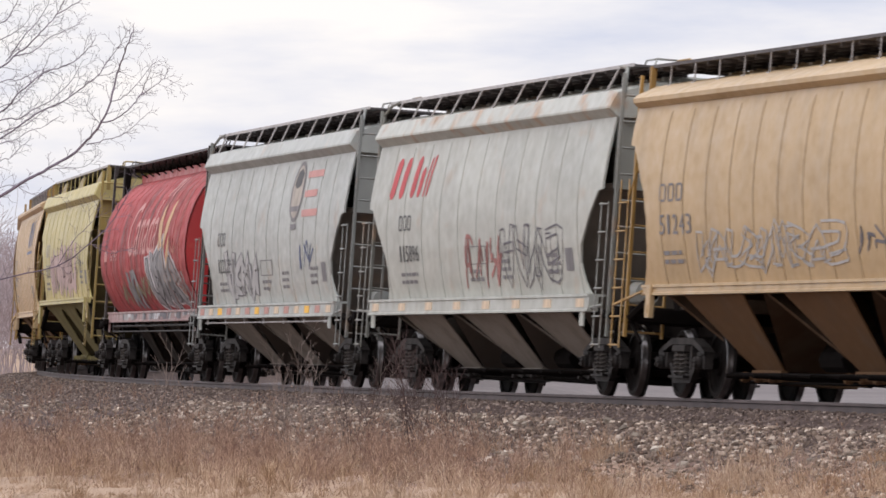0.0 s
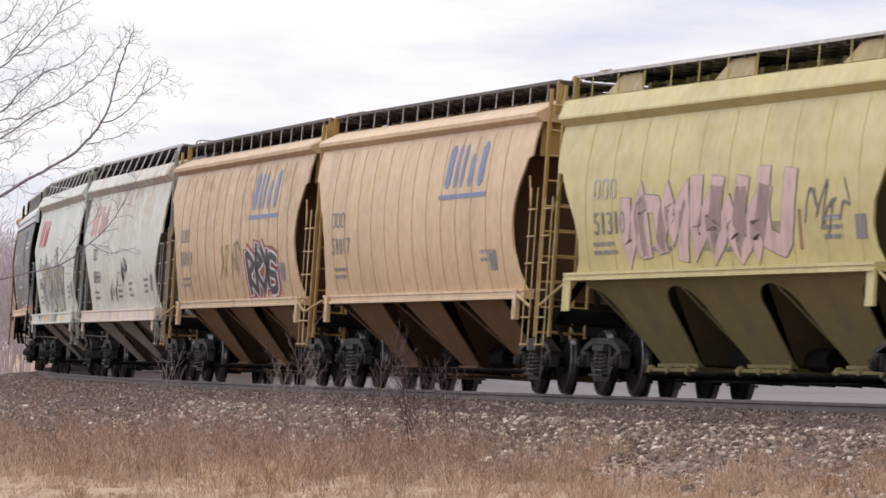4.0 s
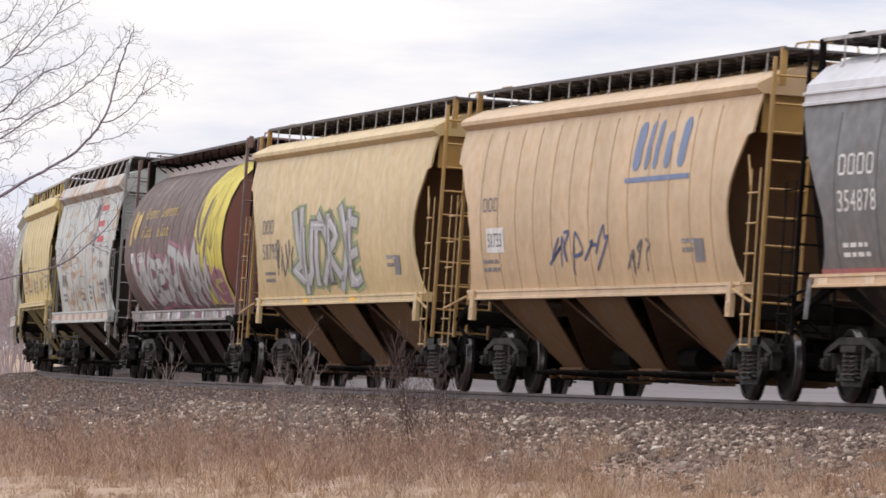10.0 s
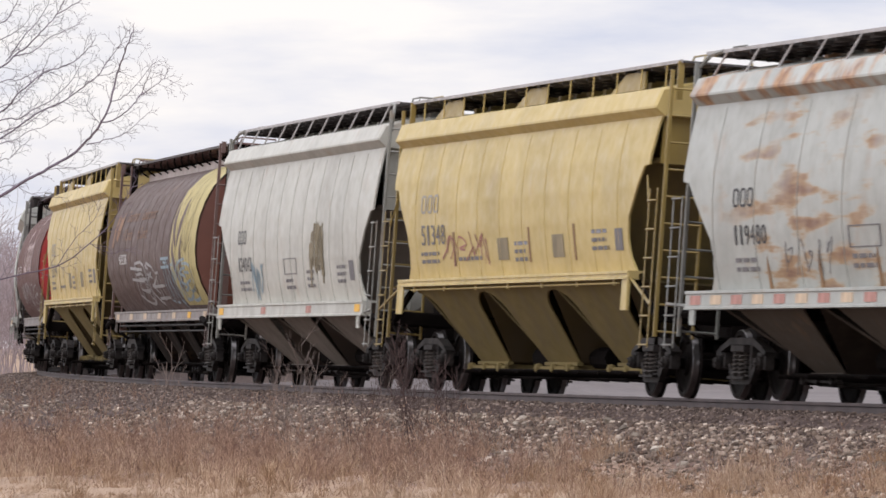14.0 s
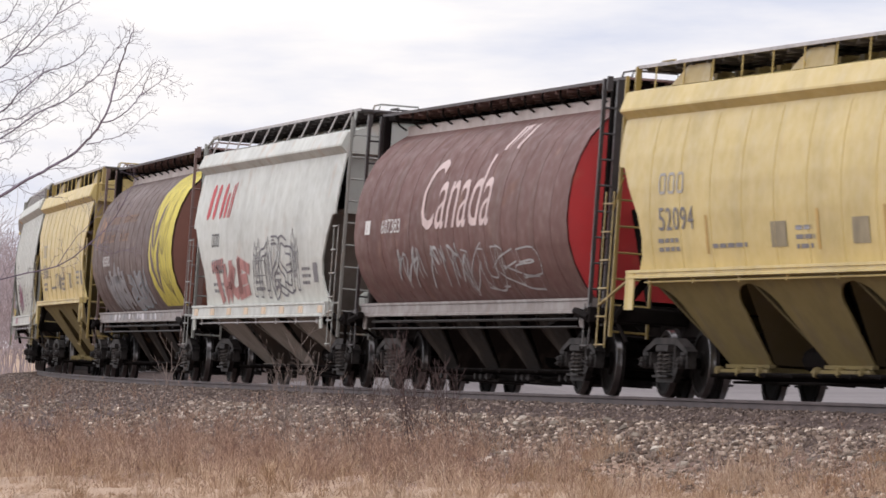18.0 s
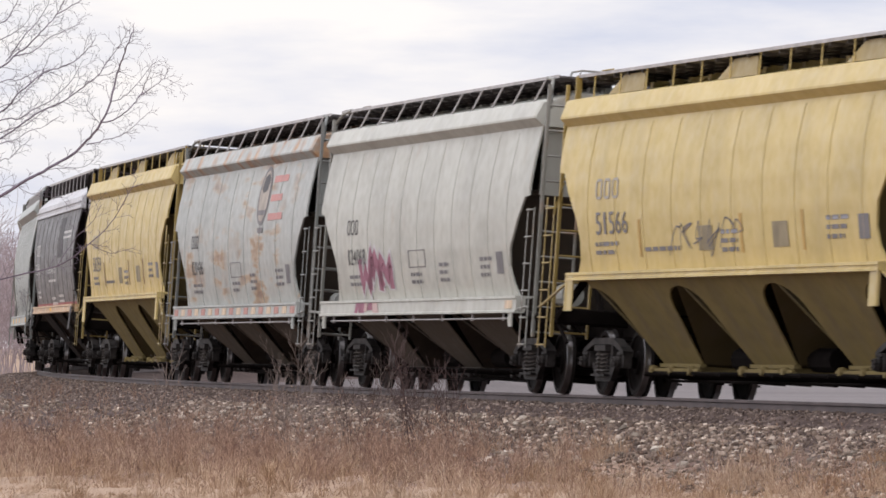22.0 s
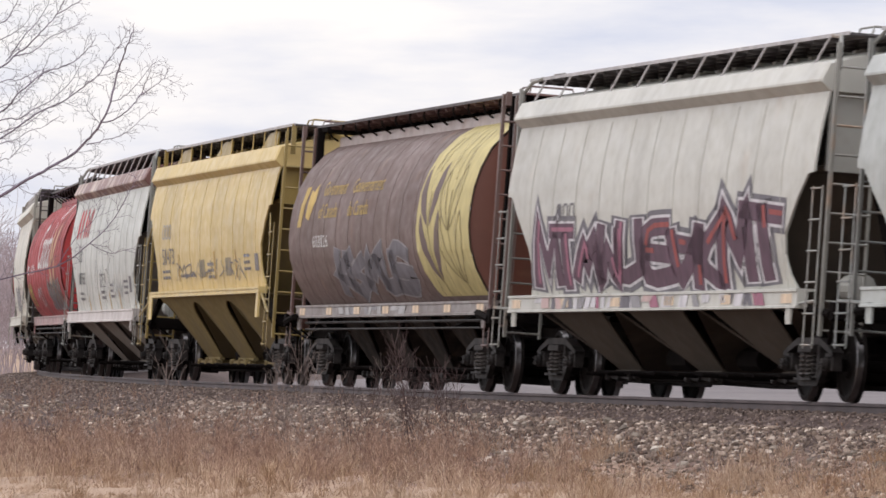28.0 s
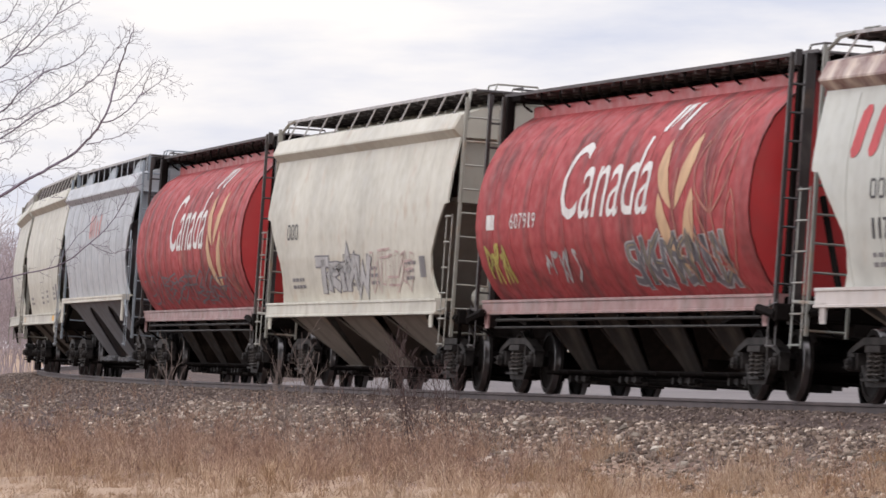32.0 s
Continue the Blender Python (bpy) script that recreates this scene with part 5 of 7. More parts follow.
def government(c, mat, num):
    for text, x, z, wide in (("Government", -5.0, 3.12, 2.0), ("of Canada", -5.0, 2.74, 1.65), ("Gouvernement", -2.4, 3.12, 2.6), ("du Canada", -2.4, 2.74, 1.75)):
        laid("owner_text", [word(text, x, z, 0.24, wide)], mat, c, "round", 0.008, "painted words " + text)
    laid("leaf_mark", [bar(-6.85, -6.5, 2.62, 3.3, 0.12), fan([(-6.2, 2.78), (-5.85, 2.72), (-5.55, 3.05), (-5.7, 3.35), (-5.95, 3.2), (-6.2, 3.25)])], mat, c, "round")
    numbered(c, "round", num, -5.3, 2.26, 0.2, 1.4, WHITE)
laid("reporting_mark", [bar(-6.4, -6.0, 2.26, 2.46)], WHITE, c, "round")


government(c, GOLD, "603801")
tag(c, "round", -5.8, 5.3, 1.36, 2.5, 10, 131, SPRAY_LG, SPRAY_DK, None, 0.035, 1.0, SPRAY_M)
tag(c, "round", 5.3, 7.0, 1.38, 2.1, 2, 132, SPRAY_M, SPRAY_P, None, 0.03, 1.0)
sill_spray(c, "round", -6.6, 7.0, (SPRAY_LG, SPRAY_W, SPRAY_M, SPRAY_DK), 133)
c = slab_car(64.02, "119480", "grey-white covered hopper with rust blotches and oval emblem", (0.50, 0.51, 0.50), 14, rust=0.14, roof_rust=0.7, blotch=0.95, refl="rwrwrwrwrwrwrwrw", ribs=8)
shield(c, "slab", red=RED_LOGO)
drips(c, "slab", ((-4.2, 0.9), (-2.0, 1.0), (0.4, 1.1), (2.6, 1.2), (5.4, 1.3)), 0.5, RUST_RUN)
scrawl(c, "slab", 4.0, 5.6, 2.25, 2.45, 7, 141, SPRAY_DK, 0.012)
scrawl(c, "slab", 4.2, 5.5, 1.85, 2.0, 6, 142, SPRAY_DK, 0.012)
scrawl(c, "slab", 4.2, 5.5, 1.55, 1.72, 6, 143, SPRAY_DK, 0.012)
scrawl(c, "slab", -3.4, -1.2, 1.5, 2.0, 5, 144, GREYINK, 0.010)
c = yellow_car(46.02, "51348", "yellow covered hopper with small red scrawl", 15, rod=True)
scrawl(c, "post", -4.7, -1.4, 1.8, 2.35, 6, 151, SPRAY_RP, 0.014)
c = slab_car(28.17, "124042", "white covered hopper with vertical seams and dirt streak", (0.60, 0.585, 0.55), 16, rust=0.12, refl="y....r....r....y", bay_col=(0.24, 0.213, 0.185))
scrawl(c, "slab", -4.2, -3.0, 1.45, 2.1, 4, 161, SPRAY_LB, 0.03)
scrawl(c, "slab", 2.0, 3.4, 1.6, 2.7, 8, 162, SPRAY_TN, 0.05)
c = round_car(9.7, "", "dark brown rounded grain hopper with dull wheat band", 17, False, WHEAT_D, refl="w.w.w.w.w.y.w")
government(c, GOLD_DULL, "603288")
tag(c, "round", -3.4, 1.6, 1.45, 2.3, 4, 171, None, SPRAY_LG, None, 0.05)
tag(c, "round", 1.9, 6.4, 1.42, 2.3, 5, 172, None, SPRAY_LB, None, 0.05)
c = yellow_car(-8.28, "52094", "bright yellow covered hopper with a thin rod under its sill", 18, rod=True)
c = round_car(-26.8, "607383", "maroon rounded grain hopper with pink wordmark and white scrawl", 19, False, None, col=(0.135, 0.062, 0.054), tank_end=RED_END, post_col=(0.022, 0.016, 0.016))
canada(c, "round", flat_paint("pale_pink_lettering", (0.64, 0.50, 0.48), 0.25))
numbered(c, "round", "607383", -5.4, 2.4, 0.22, 1.5, WHITE)
laid("reporting_mark", [bar(-6.7, -6.3, 2.4, 2.62)], WHITE, c, "round")
scrawl(c, "round", -4.6, 0.6, 1.45, 2.2, 9, 191, SPRAY_LG, 0.025)
tag(c, "round", 0.6, 5.0, 1.45, 2.15, 4, 192, None, SPRAY_LG, None, 0.025)
c = slab_car(-44.3, "115806", "white covered hopper with red mark, red and black tags", (0.60, 0.60, 0.575), 20, RED_LOGO, rod=True, rust=0.14, roof_rust=0.35, ribs=0, refl="w.w.w.w.w.w.w.w", bay_col=(0.27, 0.24, 0.21))
tag(c, "slab", -5.3, -1.4, 1.42, 2.25, 4, 201, SPRAY_RP, SPRAY_P, None, 0.02, 1.0)
tag(c, "slab", -0.6, 4.2, 1.45, 2.55, 7, 202, None, SPRAY_DK, None, 0.035)
c = round_car(-62.9, "603885", "brown rounded grain hopper with bright yellow wheat band", 21, False, WHEAT_Y)
government(c, GOLD_DULL, "603885")
tag(c, "round", -4.8, -1.6, 1.36, 2.2, 4, 211, SPRAY_G, SPRAY_LG, None, 0.022, 1.0)
sill_spray(c, "round", -6.0, 4.6, (SPRAY_LG, SPRAY_G, SPRAY_W), 213)
tag(c, "round", -0.9, 2.4, 1.36, 2.2, 4, 212, SPRAY_G, SPRAY_LB, None, 0.022, 1.0)
c = yellow_car(-80.8, "51566", "yellow covered hopper with corner posts and scrawls", 22)
scrawl(c, "post", -2.4, 1.4, 1.8, 2.3, 6, 221, SPRAY_DK, 0.010)
c = slab_car(-98.75, "124068", "off-white covered hopper with seams and plum block tag", (0.56, 0.55, 0.515), 23, rod=True, rust=0.05, refl="..............w")
tag(c, "slab", -4.7, -2.2, 1.45, 2.2, 3, 231, SPRAY_M, SPRAY_W, None, 0.05)
sill_spray(c, "slab", -4.6, -2.6, (SPRAY_M, SPRAY_P), 232)
c = slab_car(-116.19, "120486", "grey covered hopper with rust blotches, oval emblem, faded red name", (0.45, 0.46, 0.455), 24, rod=True, rust=0.12, roof_rust=0.65, blotch=0.85, refl="rwrwrwrwrwrwrwrwr", ribs=8)
shield(c, "slab")
c = yellow_car(-133.92, "51359", "bright yellow covered hopper with corner posts", 25)
c = grey_car(-152.2, "354864", "dark grey covered hopper with white roof", 26)
c = slab_car(-170.6, "122568", "grey covered hopper with ghosted emblem", (0.46, 0.475, 0.47), 27, rust=0.06, grime=0.5, refl="..y..y..y..w..y", mark=GREYINK)
tag(c, "slab", -2.6, 3.0, 1.45, 2.1, 6, 271, None, SPRAY_DK, None, 0.03)
c = slab_car(-188.3, "", "off-white covered hopper with long plum and white tag", (0.57, 0.55, 0.515), 28, rust=0.05, refl="w..w..w..w..w..w")
mark_bars(c, "slab", -5.0, 2.38, 0.26, 1.1, GREYINK)
tag(c, "slab", -6.3, -0.5, 1.37, 2.42, 5, 281, SPRAY_PU, SPRAY_W, SPRAY_M, 0.045, 0.5, SPRAY_DK)
tag(c, "slab", -0.2, 6.3, 1.37, 2.55, 5, 282, SPRAY_PU, SPRAY_W, SPRAY_R, 0.05, 1.2, SPRAY_DK)
sill_spray(c, "slab", -6.0, 6.0, (SPRAY_DK, SPRAY_W, SPRAY_M, SPRAY_P, SPRAY_G), 283)
c = round_car(-206.3, "603126", "brown rounded grain hopper with pale wheat band and blue tag", 29, False, WHEAT_D, col=(0.15, 0.103, 0.092), refl="w.w.w.w.w.w.w")
government(c, GOLD, "603126")
tag(c, "round", -3.6, 2.6, 1.38, 2.35, 5, 291, SPRAY_DK, SPRAY_G, None, 0.03, 0.6)
sill_spray(c, "round", -4.0, 3.0, (SPRAY_G, SPRAY_LG), 292)
c = yellow_car(-224.38, "51473", "yellow covered hopper with patched end and small tags", 30, (0.58, 0.44, 0.18))
scrawl(c, "post", -4.2, 5.0, 1.8, 2.2, 14, 301, GREYINK, 0.012)
c = slab_car(-242.2, "117065", "white covered hopper with rusty roof edge and red mark", (0.62, 0.62, 0.595), 31, RED_LOGO, rust=0.05, roof_rust=0.1, roof_col=(0.17, 0.075, 0.065), roof_film=(0.62, 0.52, 0.44), sill_col=(0.55, 0.50, 0.475), refl="", bay_col=(0.24, 0.213, 0.185))
scrawl(c, "slab", -1.9, 1.6, 1.45, 2.4, 7, 311, GREYINK, 0.010)
scrawl(c, "slab", 2.0, 4.6, 1.6, 2.0, 5, 312, SPRAY_LG, 0.014)
drips(c, "slab", ((-3.6, 0.9), (-1.2, 1.0), (1.2, 1.1), (3.4, 1.1)), 0.42, OCHRE_RUN)
drips(c, "slab", ((6.45, 1.6),), 0.5, OCHRE_RUN, 0.5)
scratch(c, "slab", [(-2.6, 3.02), (0.2, 3.06), (2.6, 3.16)], GREYINK)
scratch(c, "slab", [(0.4, 3.16), (2.8, 3.22)], SPRAY_LG)
c = round_car(-260.4, "607919", "red rounded grain hopper with white wordmark, wheat and dark tag", 32)
canada(c, "round", WHITE)
wheat_ears(c, "round", WHEAT_T)
numbered(c, "round", "607919", -5.4, 2.33, 0.22, 1.6, WHITE)
laid("reporting_mark", [bar(-6.9, -6.4, 2.33, 2.55)], WHITE, c, "round")
tag(c, "round", 1.2, 6.2, 1.42, 2.15, 11, 327, SPRAY_DK, SPRAY_LG, SPRAY_TN, 0.03, 1.0)
scrawl(c, "round", -3.6, -1.6, 1.5, 2.0, 5, 322, SPRAY_LG, 0.03)
scrawl(c, "round", -7.1, -5.8, 1.45, 2.1, 5, 323, SPRAY_YW, 0.04)
c = slab_car(-278.1, "", "cream covered hopper with rust spot and black tags", (0.66, 0.62, 0.55), 33, rust=0.2, ribs=0, refl="", bay_col=(0.24, 0.213, 0.185))
mark_bars(c, "slab", -5.9, 2.42, 0.26, 1.1, INK)
tag(c, "slab", -3.0, 1.4, 1.45, 2.15, 5, 331, SPRAY_LG, SPRAY_DK, None, 0.03, 1.0)
tag(c, "slab", 1.8, 5.2, 1.5, 2.2, 5, 332, None, SPRAY_P, None, 0.03)
c = round_car(-296.6, "607933", "red rounded grain hopper with white wordmark and dusty lower half", 34)
canada(c, "round", WHITE)
wheat_ears(c, "round", WHEAT_T)
tag(c, "round", -6.6, 6.4, 1.42, 2.0, 11, 341, None, SPRAY_DK, None, 0.03, 1.0)
c = hopper_car("post", -314.0, "blue-grey covered hopper with corner posts", (0.40, 0.42, 0.45), (0.28, 0.32, 0.36), (0.6, 0.56, 0.48), (0.45, 0.47, 0.5), 0.04, 0.3, 10, False, 35, "", bay_col=(0.2, 0.2, 0.21))
logo_bars(c, "post", -1.5, 2.9, 0.5, 3.0, PINK_LOGO, PLAINS_MARK, 0.1)
c = slab_car(-331.0, "", "cream covered hopper with dirt runs", (0.62, 0.58, 0.51), 36, rust=0.15, ribs=0, refl="w......y")
c = slab_car(-348.8, "", "dull cream covered hopper", (0.55, 0.52, 0.46), 37, rust=0.1, ribs=0, refl="")

# ---------------------------------------------------------------- ground, ballast and rails
LAND = [(-3000, -1.6), (-60, -1.6), (-9, -1.5), (-5, -1.05), (-2.6, -0.5), (-1.7, -0.30), (-0.9, -0.22), (0.0, -0.16), (0.9, -0.075), (1.7, -0.12), (3.0, -0.42), (4.4, -0.68), (6.0, -0.83), (9.0, -0.92), (15.0, -0.97), (60.0, -1.0), (400, -1.2), (4000, -2.0)]


def land_z(off, x=0.0, y=0.0, rough=True):
    z = float(np.interp(off, [p[0] for p in LAND], [p[1] for p in LAND]))
    if rough and -12 < off < 60 and not -1.6 < off < 1.6:
        q = min(1.0, max(0.0, (abs(off) - 1.6) / 3))
        z += q * (0.05 * noise.noise((x * 0.7, y * 0.35, 0.3)) + 0.035 * noise.noise((x * 2.1, y * 1.1, 7.0)))
    return z


def offset_of(x, y):
    return math.hypot(x - CENTRE[0], y - CENTRE[1]) - RADIUS


def land_at(x, y):
    return land_z(offset_of(x, y), x, y)


def ground_material(name, stops, scale, stretch=(1, 1, 1), fine=30.0, bmp=0.5, dist=0.03):
    m, n, l, b = shader(name, 0.95)
    g = grain(n, l, scale, 8.0, stretch)
    f = grain(n, l, fine, 4.0)
    col = steps(n, l, g, *stops)
    l.new(blend(n, l, 0.55, col, steps(n, l, f, (0.35, (0.35,) * 3), (0.65, (1.0,) * 3)), "MULTIPLY"), b.inputs["Base Color"])
    bump(n, l, b, f, bmp, dist)
    return m


def bank_material():
    """Ballast dust that gives way to plant litter on the bank and to matted straw in front of it."""
    m, n, l, b = shader("gravel_bank_and_dry_grass", 0.95)
    b.inputs["Specular IOR Level"].default_value = 0.2
    c, sp, di = n.new("ShaderNodeTexCoord"), n.new("ShaderNodeSeparateXYZ"), n.new("ShaderNodeVectorMath")
    di.operation = "DISTANCE"
    di.inputs[1].default_value = (CENTRE[0], CENTRE[1], 0)
    l.new(c.outputs["Object"], sp.inputs[0])
    l.new(c.outputs["Object"], di.inputs[0])

    def calc(op, x, y, clamp=False):
        q = n.new("ShaderNodeMath")
        q.operation, q.use_clamp = op, clamp
        for i, v in enumerate((x, y)):
            if hasattr(v, "links"):
                l.new(v, q.inputs[i])
            else:
                q.inputs[i].default_value = v
        return q.outputs[0]

    wide, mid, fine = grain(n, l, 0.5, 4.0, (1, 0.12, 1)), grain(n, l, 1.9, 6.0, (1, 0.12, 1)), grain(n, l, 18.0, 4.0)
    gravel = steps(n, l, grain(n, l, 1.6, 8.0), (0.3, (0.061, 0.041, 0.037)), (0.55, (0.107, 0.075, 0.066)), (0.75, (0.154, 0.113, 0.100)))
    litter = steps(n, l, mid, (0.3, (0.09, 0.055, 0.046)), (0.5, (0.19, 0.118, 0.094)), (0.72, (0.34, 0.225, 0.178)))
    straw = steps(n, l, mid, (0.3, (0.260, 0.180, 0.127)), (0.5, (0.375, 0.266, 0.191)), (0.72, (0.469, 0.345, 0.254)))
    off = calc("SUBTRACT", di.outputs["Value"], RADIUS)
    # the belts draw nearer to the rails towards the east
    east = calc("MULTIPLY", calc("MINIMUM", calc("MAXIMUM", sp.outputs["X"], -9.0), 6.0), 0.52)
    f1 = calc("ADD", calc("MULTIPLY", calc("ADD", calc("SUBTRACT", off, 4.0), calc("MULTIPLY", east, 0.3)), 0.6), calc("MULTIPLY", calc("SUBTRACT", mid, 0.5), 4.0), True)
    f2 = calc("ADD", calc("MULTIPLY", calc("ADD", calc("SUBTRACT", off, 5.7), east), 0.5), calc("MULTIPLY", calc("SUBTRACT", wide, 0.5), 4.0), True)
    col = blend(n, l, f2, blend(n, l, f1, gravel, litter), straw)
    l.new(blend(n, l, 0.5, col, steps(n, l, fine, (0.35, (0.4,) * 3), (0.65, (1.0,) * 3)), "MULTIPLY"), b.inputs["Base Color"])
    bump(n, l, b, fine, 0.5, 0.03)
    return m


M_BANK = bank_material()
M_FIELD = ground_material("pale_winter_field", ((0.3, (0.125, 0.105, 0.105)), (0.7, (0.185, 0.16, 0.16))), 0.05, (1, 1, 1), 2.0, 0.1)

s_lines = sorted(set([float(v) for v in np.arange(-130, 70, 1.6)] + [float(v) for v in np.arange(-620, 700, 20)] + [float(v) for v in np.linspace(-math.pi * RADIUS, math.pi * RADIUS, 60)][:-1]))
o_lines = [-560, -300, -160, -90, -50, -30, -18, -12, -9, -7, -5.8, -5, -4.2, -3.4, -2.6, -2.1, -1.7, -1.3, -0.9, -0.4, 0, 0.5, 0.9, 1.3, 1.7, 2.1, 2.6, 3.0, 3.5, 4, 4.5, 5, 5.6, 6.3, 7, 8, 9, 10.5, 12, 14, 17, 21, 27, 36, 50, 80, 140, 260, 500, 1000, 2000, 3500]
gv, gf, gm = [], [], []
for s in s_lines:
    for o in o_lines:
        p = on_curve(s, o)
        gv.append((p.x, p.y, land_z(o, p.x, p.y)))
no = len(o_lines)
for i in range(len(s_lines)):
    i2 = (i + 1) % len(s_lines)
    for j in range(no - 1):
        gf.append((i * no + j, i * no + j + 1, i2 * no + j + 1, i2 * no + j))
        mid = (o_lines[j] + o_lines[j + 1]) / 2
        gm.append(0 if mid > -3.5 else 1)
gme = bpy.data.meshes.new("ground")
gme.from_pydata(gv, [], gf)
for m in (M_BANK, M_FIELD):
    gme.materials.append(m)
gme.polygons.foreach_set("material_index", gm)
gme.shade_smooth()
ground = tagged(new("ground", gme), "gravel bank, dry grass verge and pale field beyond the line", "ground", kind="structure")

M_RAIL = plain("rusty_rail_steel", (0.085, 0.062, 0.062), 0.6, 0.2, 0.35, 2.0)
M_RAILTOP = plain("worn_rail_head", (0.34, 0.32, 0.33), 0.4, 0.8, 0.2, 4.0)
M_TIE = plain("weathered_tie_wood", (0.075, 0.055, 0.045), 0.9, 0.0, 0.5, 5.0)


def rail(off):
    """A flat-bottomed rail bent to the curve, with a worn head."""
    prof = [(-0.07, -0.18), (0.07, -0.18), (0.07, -0.165), (0.012, -0.145), (0.012, -0.05), (0.037, -0.04), (0.037, -0.008), (0.03, 0.0), (-0.03, 0.0), (-0.037, -0.008), (-0.037, -0.04), (-0.012, -0.05), (-0.012, -0.145), (-0.07, -0.165)]
    g = Geo()
    rows = [[canted(s, off + y, z) for y, z in prof] for s in np.arange(-640, 640, 4.0)]
    g.loft(rows)
    me = g.mesh("rail", M_RAIL)
    me.materials.append(M_RAILTOP)
    n = len(prof)
    for i, p in enumerate(me.polygons):
        if len(p.vertices) == 4 and {v % n for v in p.vertices} <= {7, 8}:
            p.material_index = 1
    ob = new("rail", me)
    return tagged(ob, "rust-brown steel rail with worn head on gravel ballast", "rail", "rails of the track", "structure")


rail(0.755)
rail(-0.755)
track = tagged(new("track_bed"), "timber ties laid in gravel under the rails", "track", kind="structure")
tie_me = Geo().box(-0.115, 0.115, -1.3, 1.3, -0.36, -0.185, 0.012).mesh("tie", M_TIE)
for i in range(260):
    s = -98 + i * 0.54
    t = new("tie", tie_me)
    t.parent = track
    t.matrix_basis = car_pose(s)

# ---------------------------------------------------------------- stones
def stone_shape(rnd, r):
    v, f = [], []
    top = [(math.cos(a), math.sin(a)) for a in np.linspace(0, 2 * math.pi, 7)[:-1]]
    for z, q in ((-0.45, 0.7), (0.1, 1.0), (0.48, 0.62)):
        for x, y in top:
            j = 0.72 + 0.5 * rnd.random()
            v.append((x * q * j * r, y * q * j * r * 0.9, (z + 0.2 * (rnd.random() - 0.5)) * r * 1.5))
    for i in range(2):
        for j in range(6):
            j2 = (j + 1) % 6
            f.append((i * 6 + j, i * 6 + j2, (i + 1) * 6 + j2, (i + 1) * 6 + j))
    f.append((12, 13, 14, 15, 16, 17))
    return v, f


def island_material(name, stops, rough=0.9, scale=12.0, patch=None):
    m, n, l, b = shader(name, rough)
    geo = n.new("ShaderNodeNewGeometry")
    col = steps(n, l, geo.outputs["Random Per Island"], *stops)
    g = grain(n, l, scale, 6.0)
    if patch:
        col = blend(n, l, steps(n, l, grain(n, l, 1.6, 4.0, (1, 0.09, 1)), (0.40, (0,) * 3), (0.60, (0.85,) * 3)), col, blend(n, l, 1.0, col, patch, "MULTIPLY"))
    l.new(blend(n, l, 0.5, col, steps(n, l, g, (0.3, (0.5,) * 3), (0.7, (1.0,) * 3)), "MULTIPLY"), b.inputs["Base Color"])
    bump(n, l, b, grain(n, l, scale * 4, 3.0), 0.3, 0.01)
    return m


def object_material(name, stops, rough=0.9, scale=9.0):
    m, n, l, b = shader(name, rough)
    info = n.new("ShaderNodeObjectInfo")
    col = steps(n, l, info.outputs["Random"], *stops)
    g = grain(n, l, scale, 6.0)
    l.new(blend(n, l, 0.5, col, steps(n, l, g, (0.3, (0.5,) * 3), (0.7, (1.0,) * 3)), "MULTIPLY"), b.inputs["Base Color"])
    bump(n, l, b, grain(n, l, scale * 4, 3.0), 0.3, 0.01)
    return m


M_STONES = island_material("mixed_ballast_stone", ((0.0, (0.067, 0.044, 0.037)), (0.35, (0.128, 0.092, 0.077)), (0.7, (0.204, 0.152, 0.129)), (0.93, (0.307, 0.236, 0.199)), (1.0, (0.511, 0.423, 0.378))))
M_RUBBLE = island_material("mixed_bank_rubble", ((0.0, (0.076, 0.052, 0.042)), (0.35, (0.159, 0.114, 0.088)), (0.7, (0.276, 0.207, 0.164)), (0.9, (0.450, 0.354, 0.288)), (1.0, (0.776, 0.659, 0.556))))
M_ROCK = object_material("pale_riprap_stone", ((0.0, (0.16, 0.13, 0.105)), (0.5, (0.30, 0.25, 0.205)), (1.0, (0.64, 0.57, 0.49))))


def in_wedge(x, y, slack=1.25):
    return y > 25 and abs(x) < 0.0627 * y * slack + 0.6


def scatter_stones(name, label, count, o0, o1, s0, s1, r0, r1, seed, power=1.0, mat=None):
    mat = mat or M_STONES
    rnd = random.Random(seed)
    v, f, done, tries = [], [], 0, 0
    while done < count and tries < count * 8:
        tries += 1
        s, o = s0 + (s1 - s0) * rnd.random(), o0 + (o1 - o0) * rnd.random() ** power
        p = on_curve(s, o)
        if not in_wedge(p.x, p.y):
            continue
        r = r0 + (r1 - r0) * rnd.random() ** 2.2
        sv, sf = stone_shape(rnd, r)
        z = land_z(o, p.x, p.y) + r * 0.12
        a = rnd.random() * 6.28
        ca, sa = math.cos(a), math.sin(a)
        k = len(v)
        v += [(p.x + x * ca - y * sa, p.y + x * sa + y * ca, z + q) for x, y, q in sv]
        f += [tuple(i + k for i in q) for q in sf]
        done += 1
    me = bpy.data.meshes.new(name)
    me.from_pydata(v, [], f)
    me.materials.append(mat)
    return tagged(new(name, me), label, "gravel", kind="stuff")


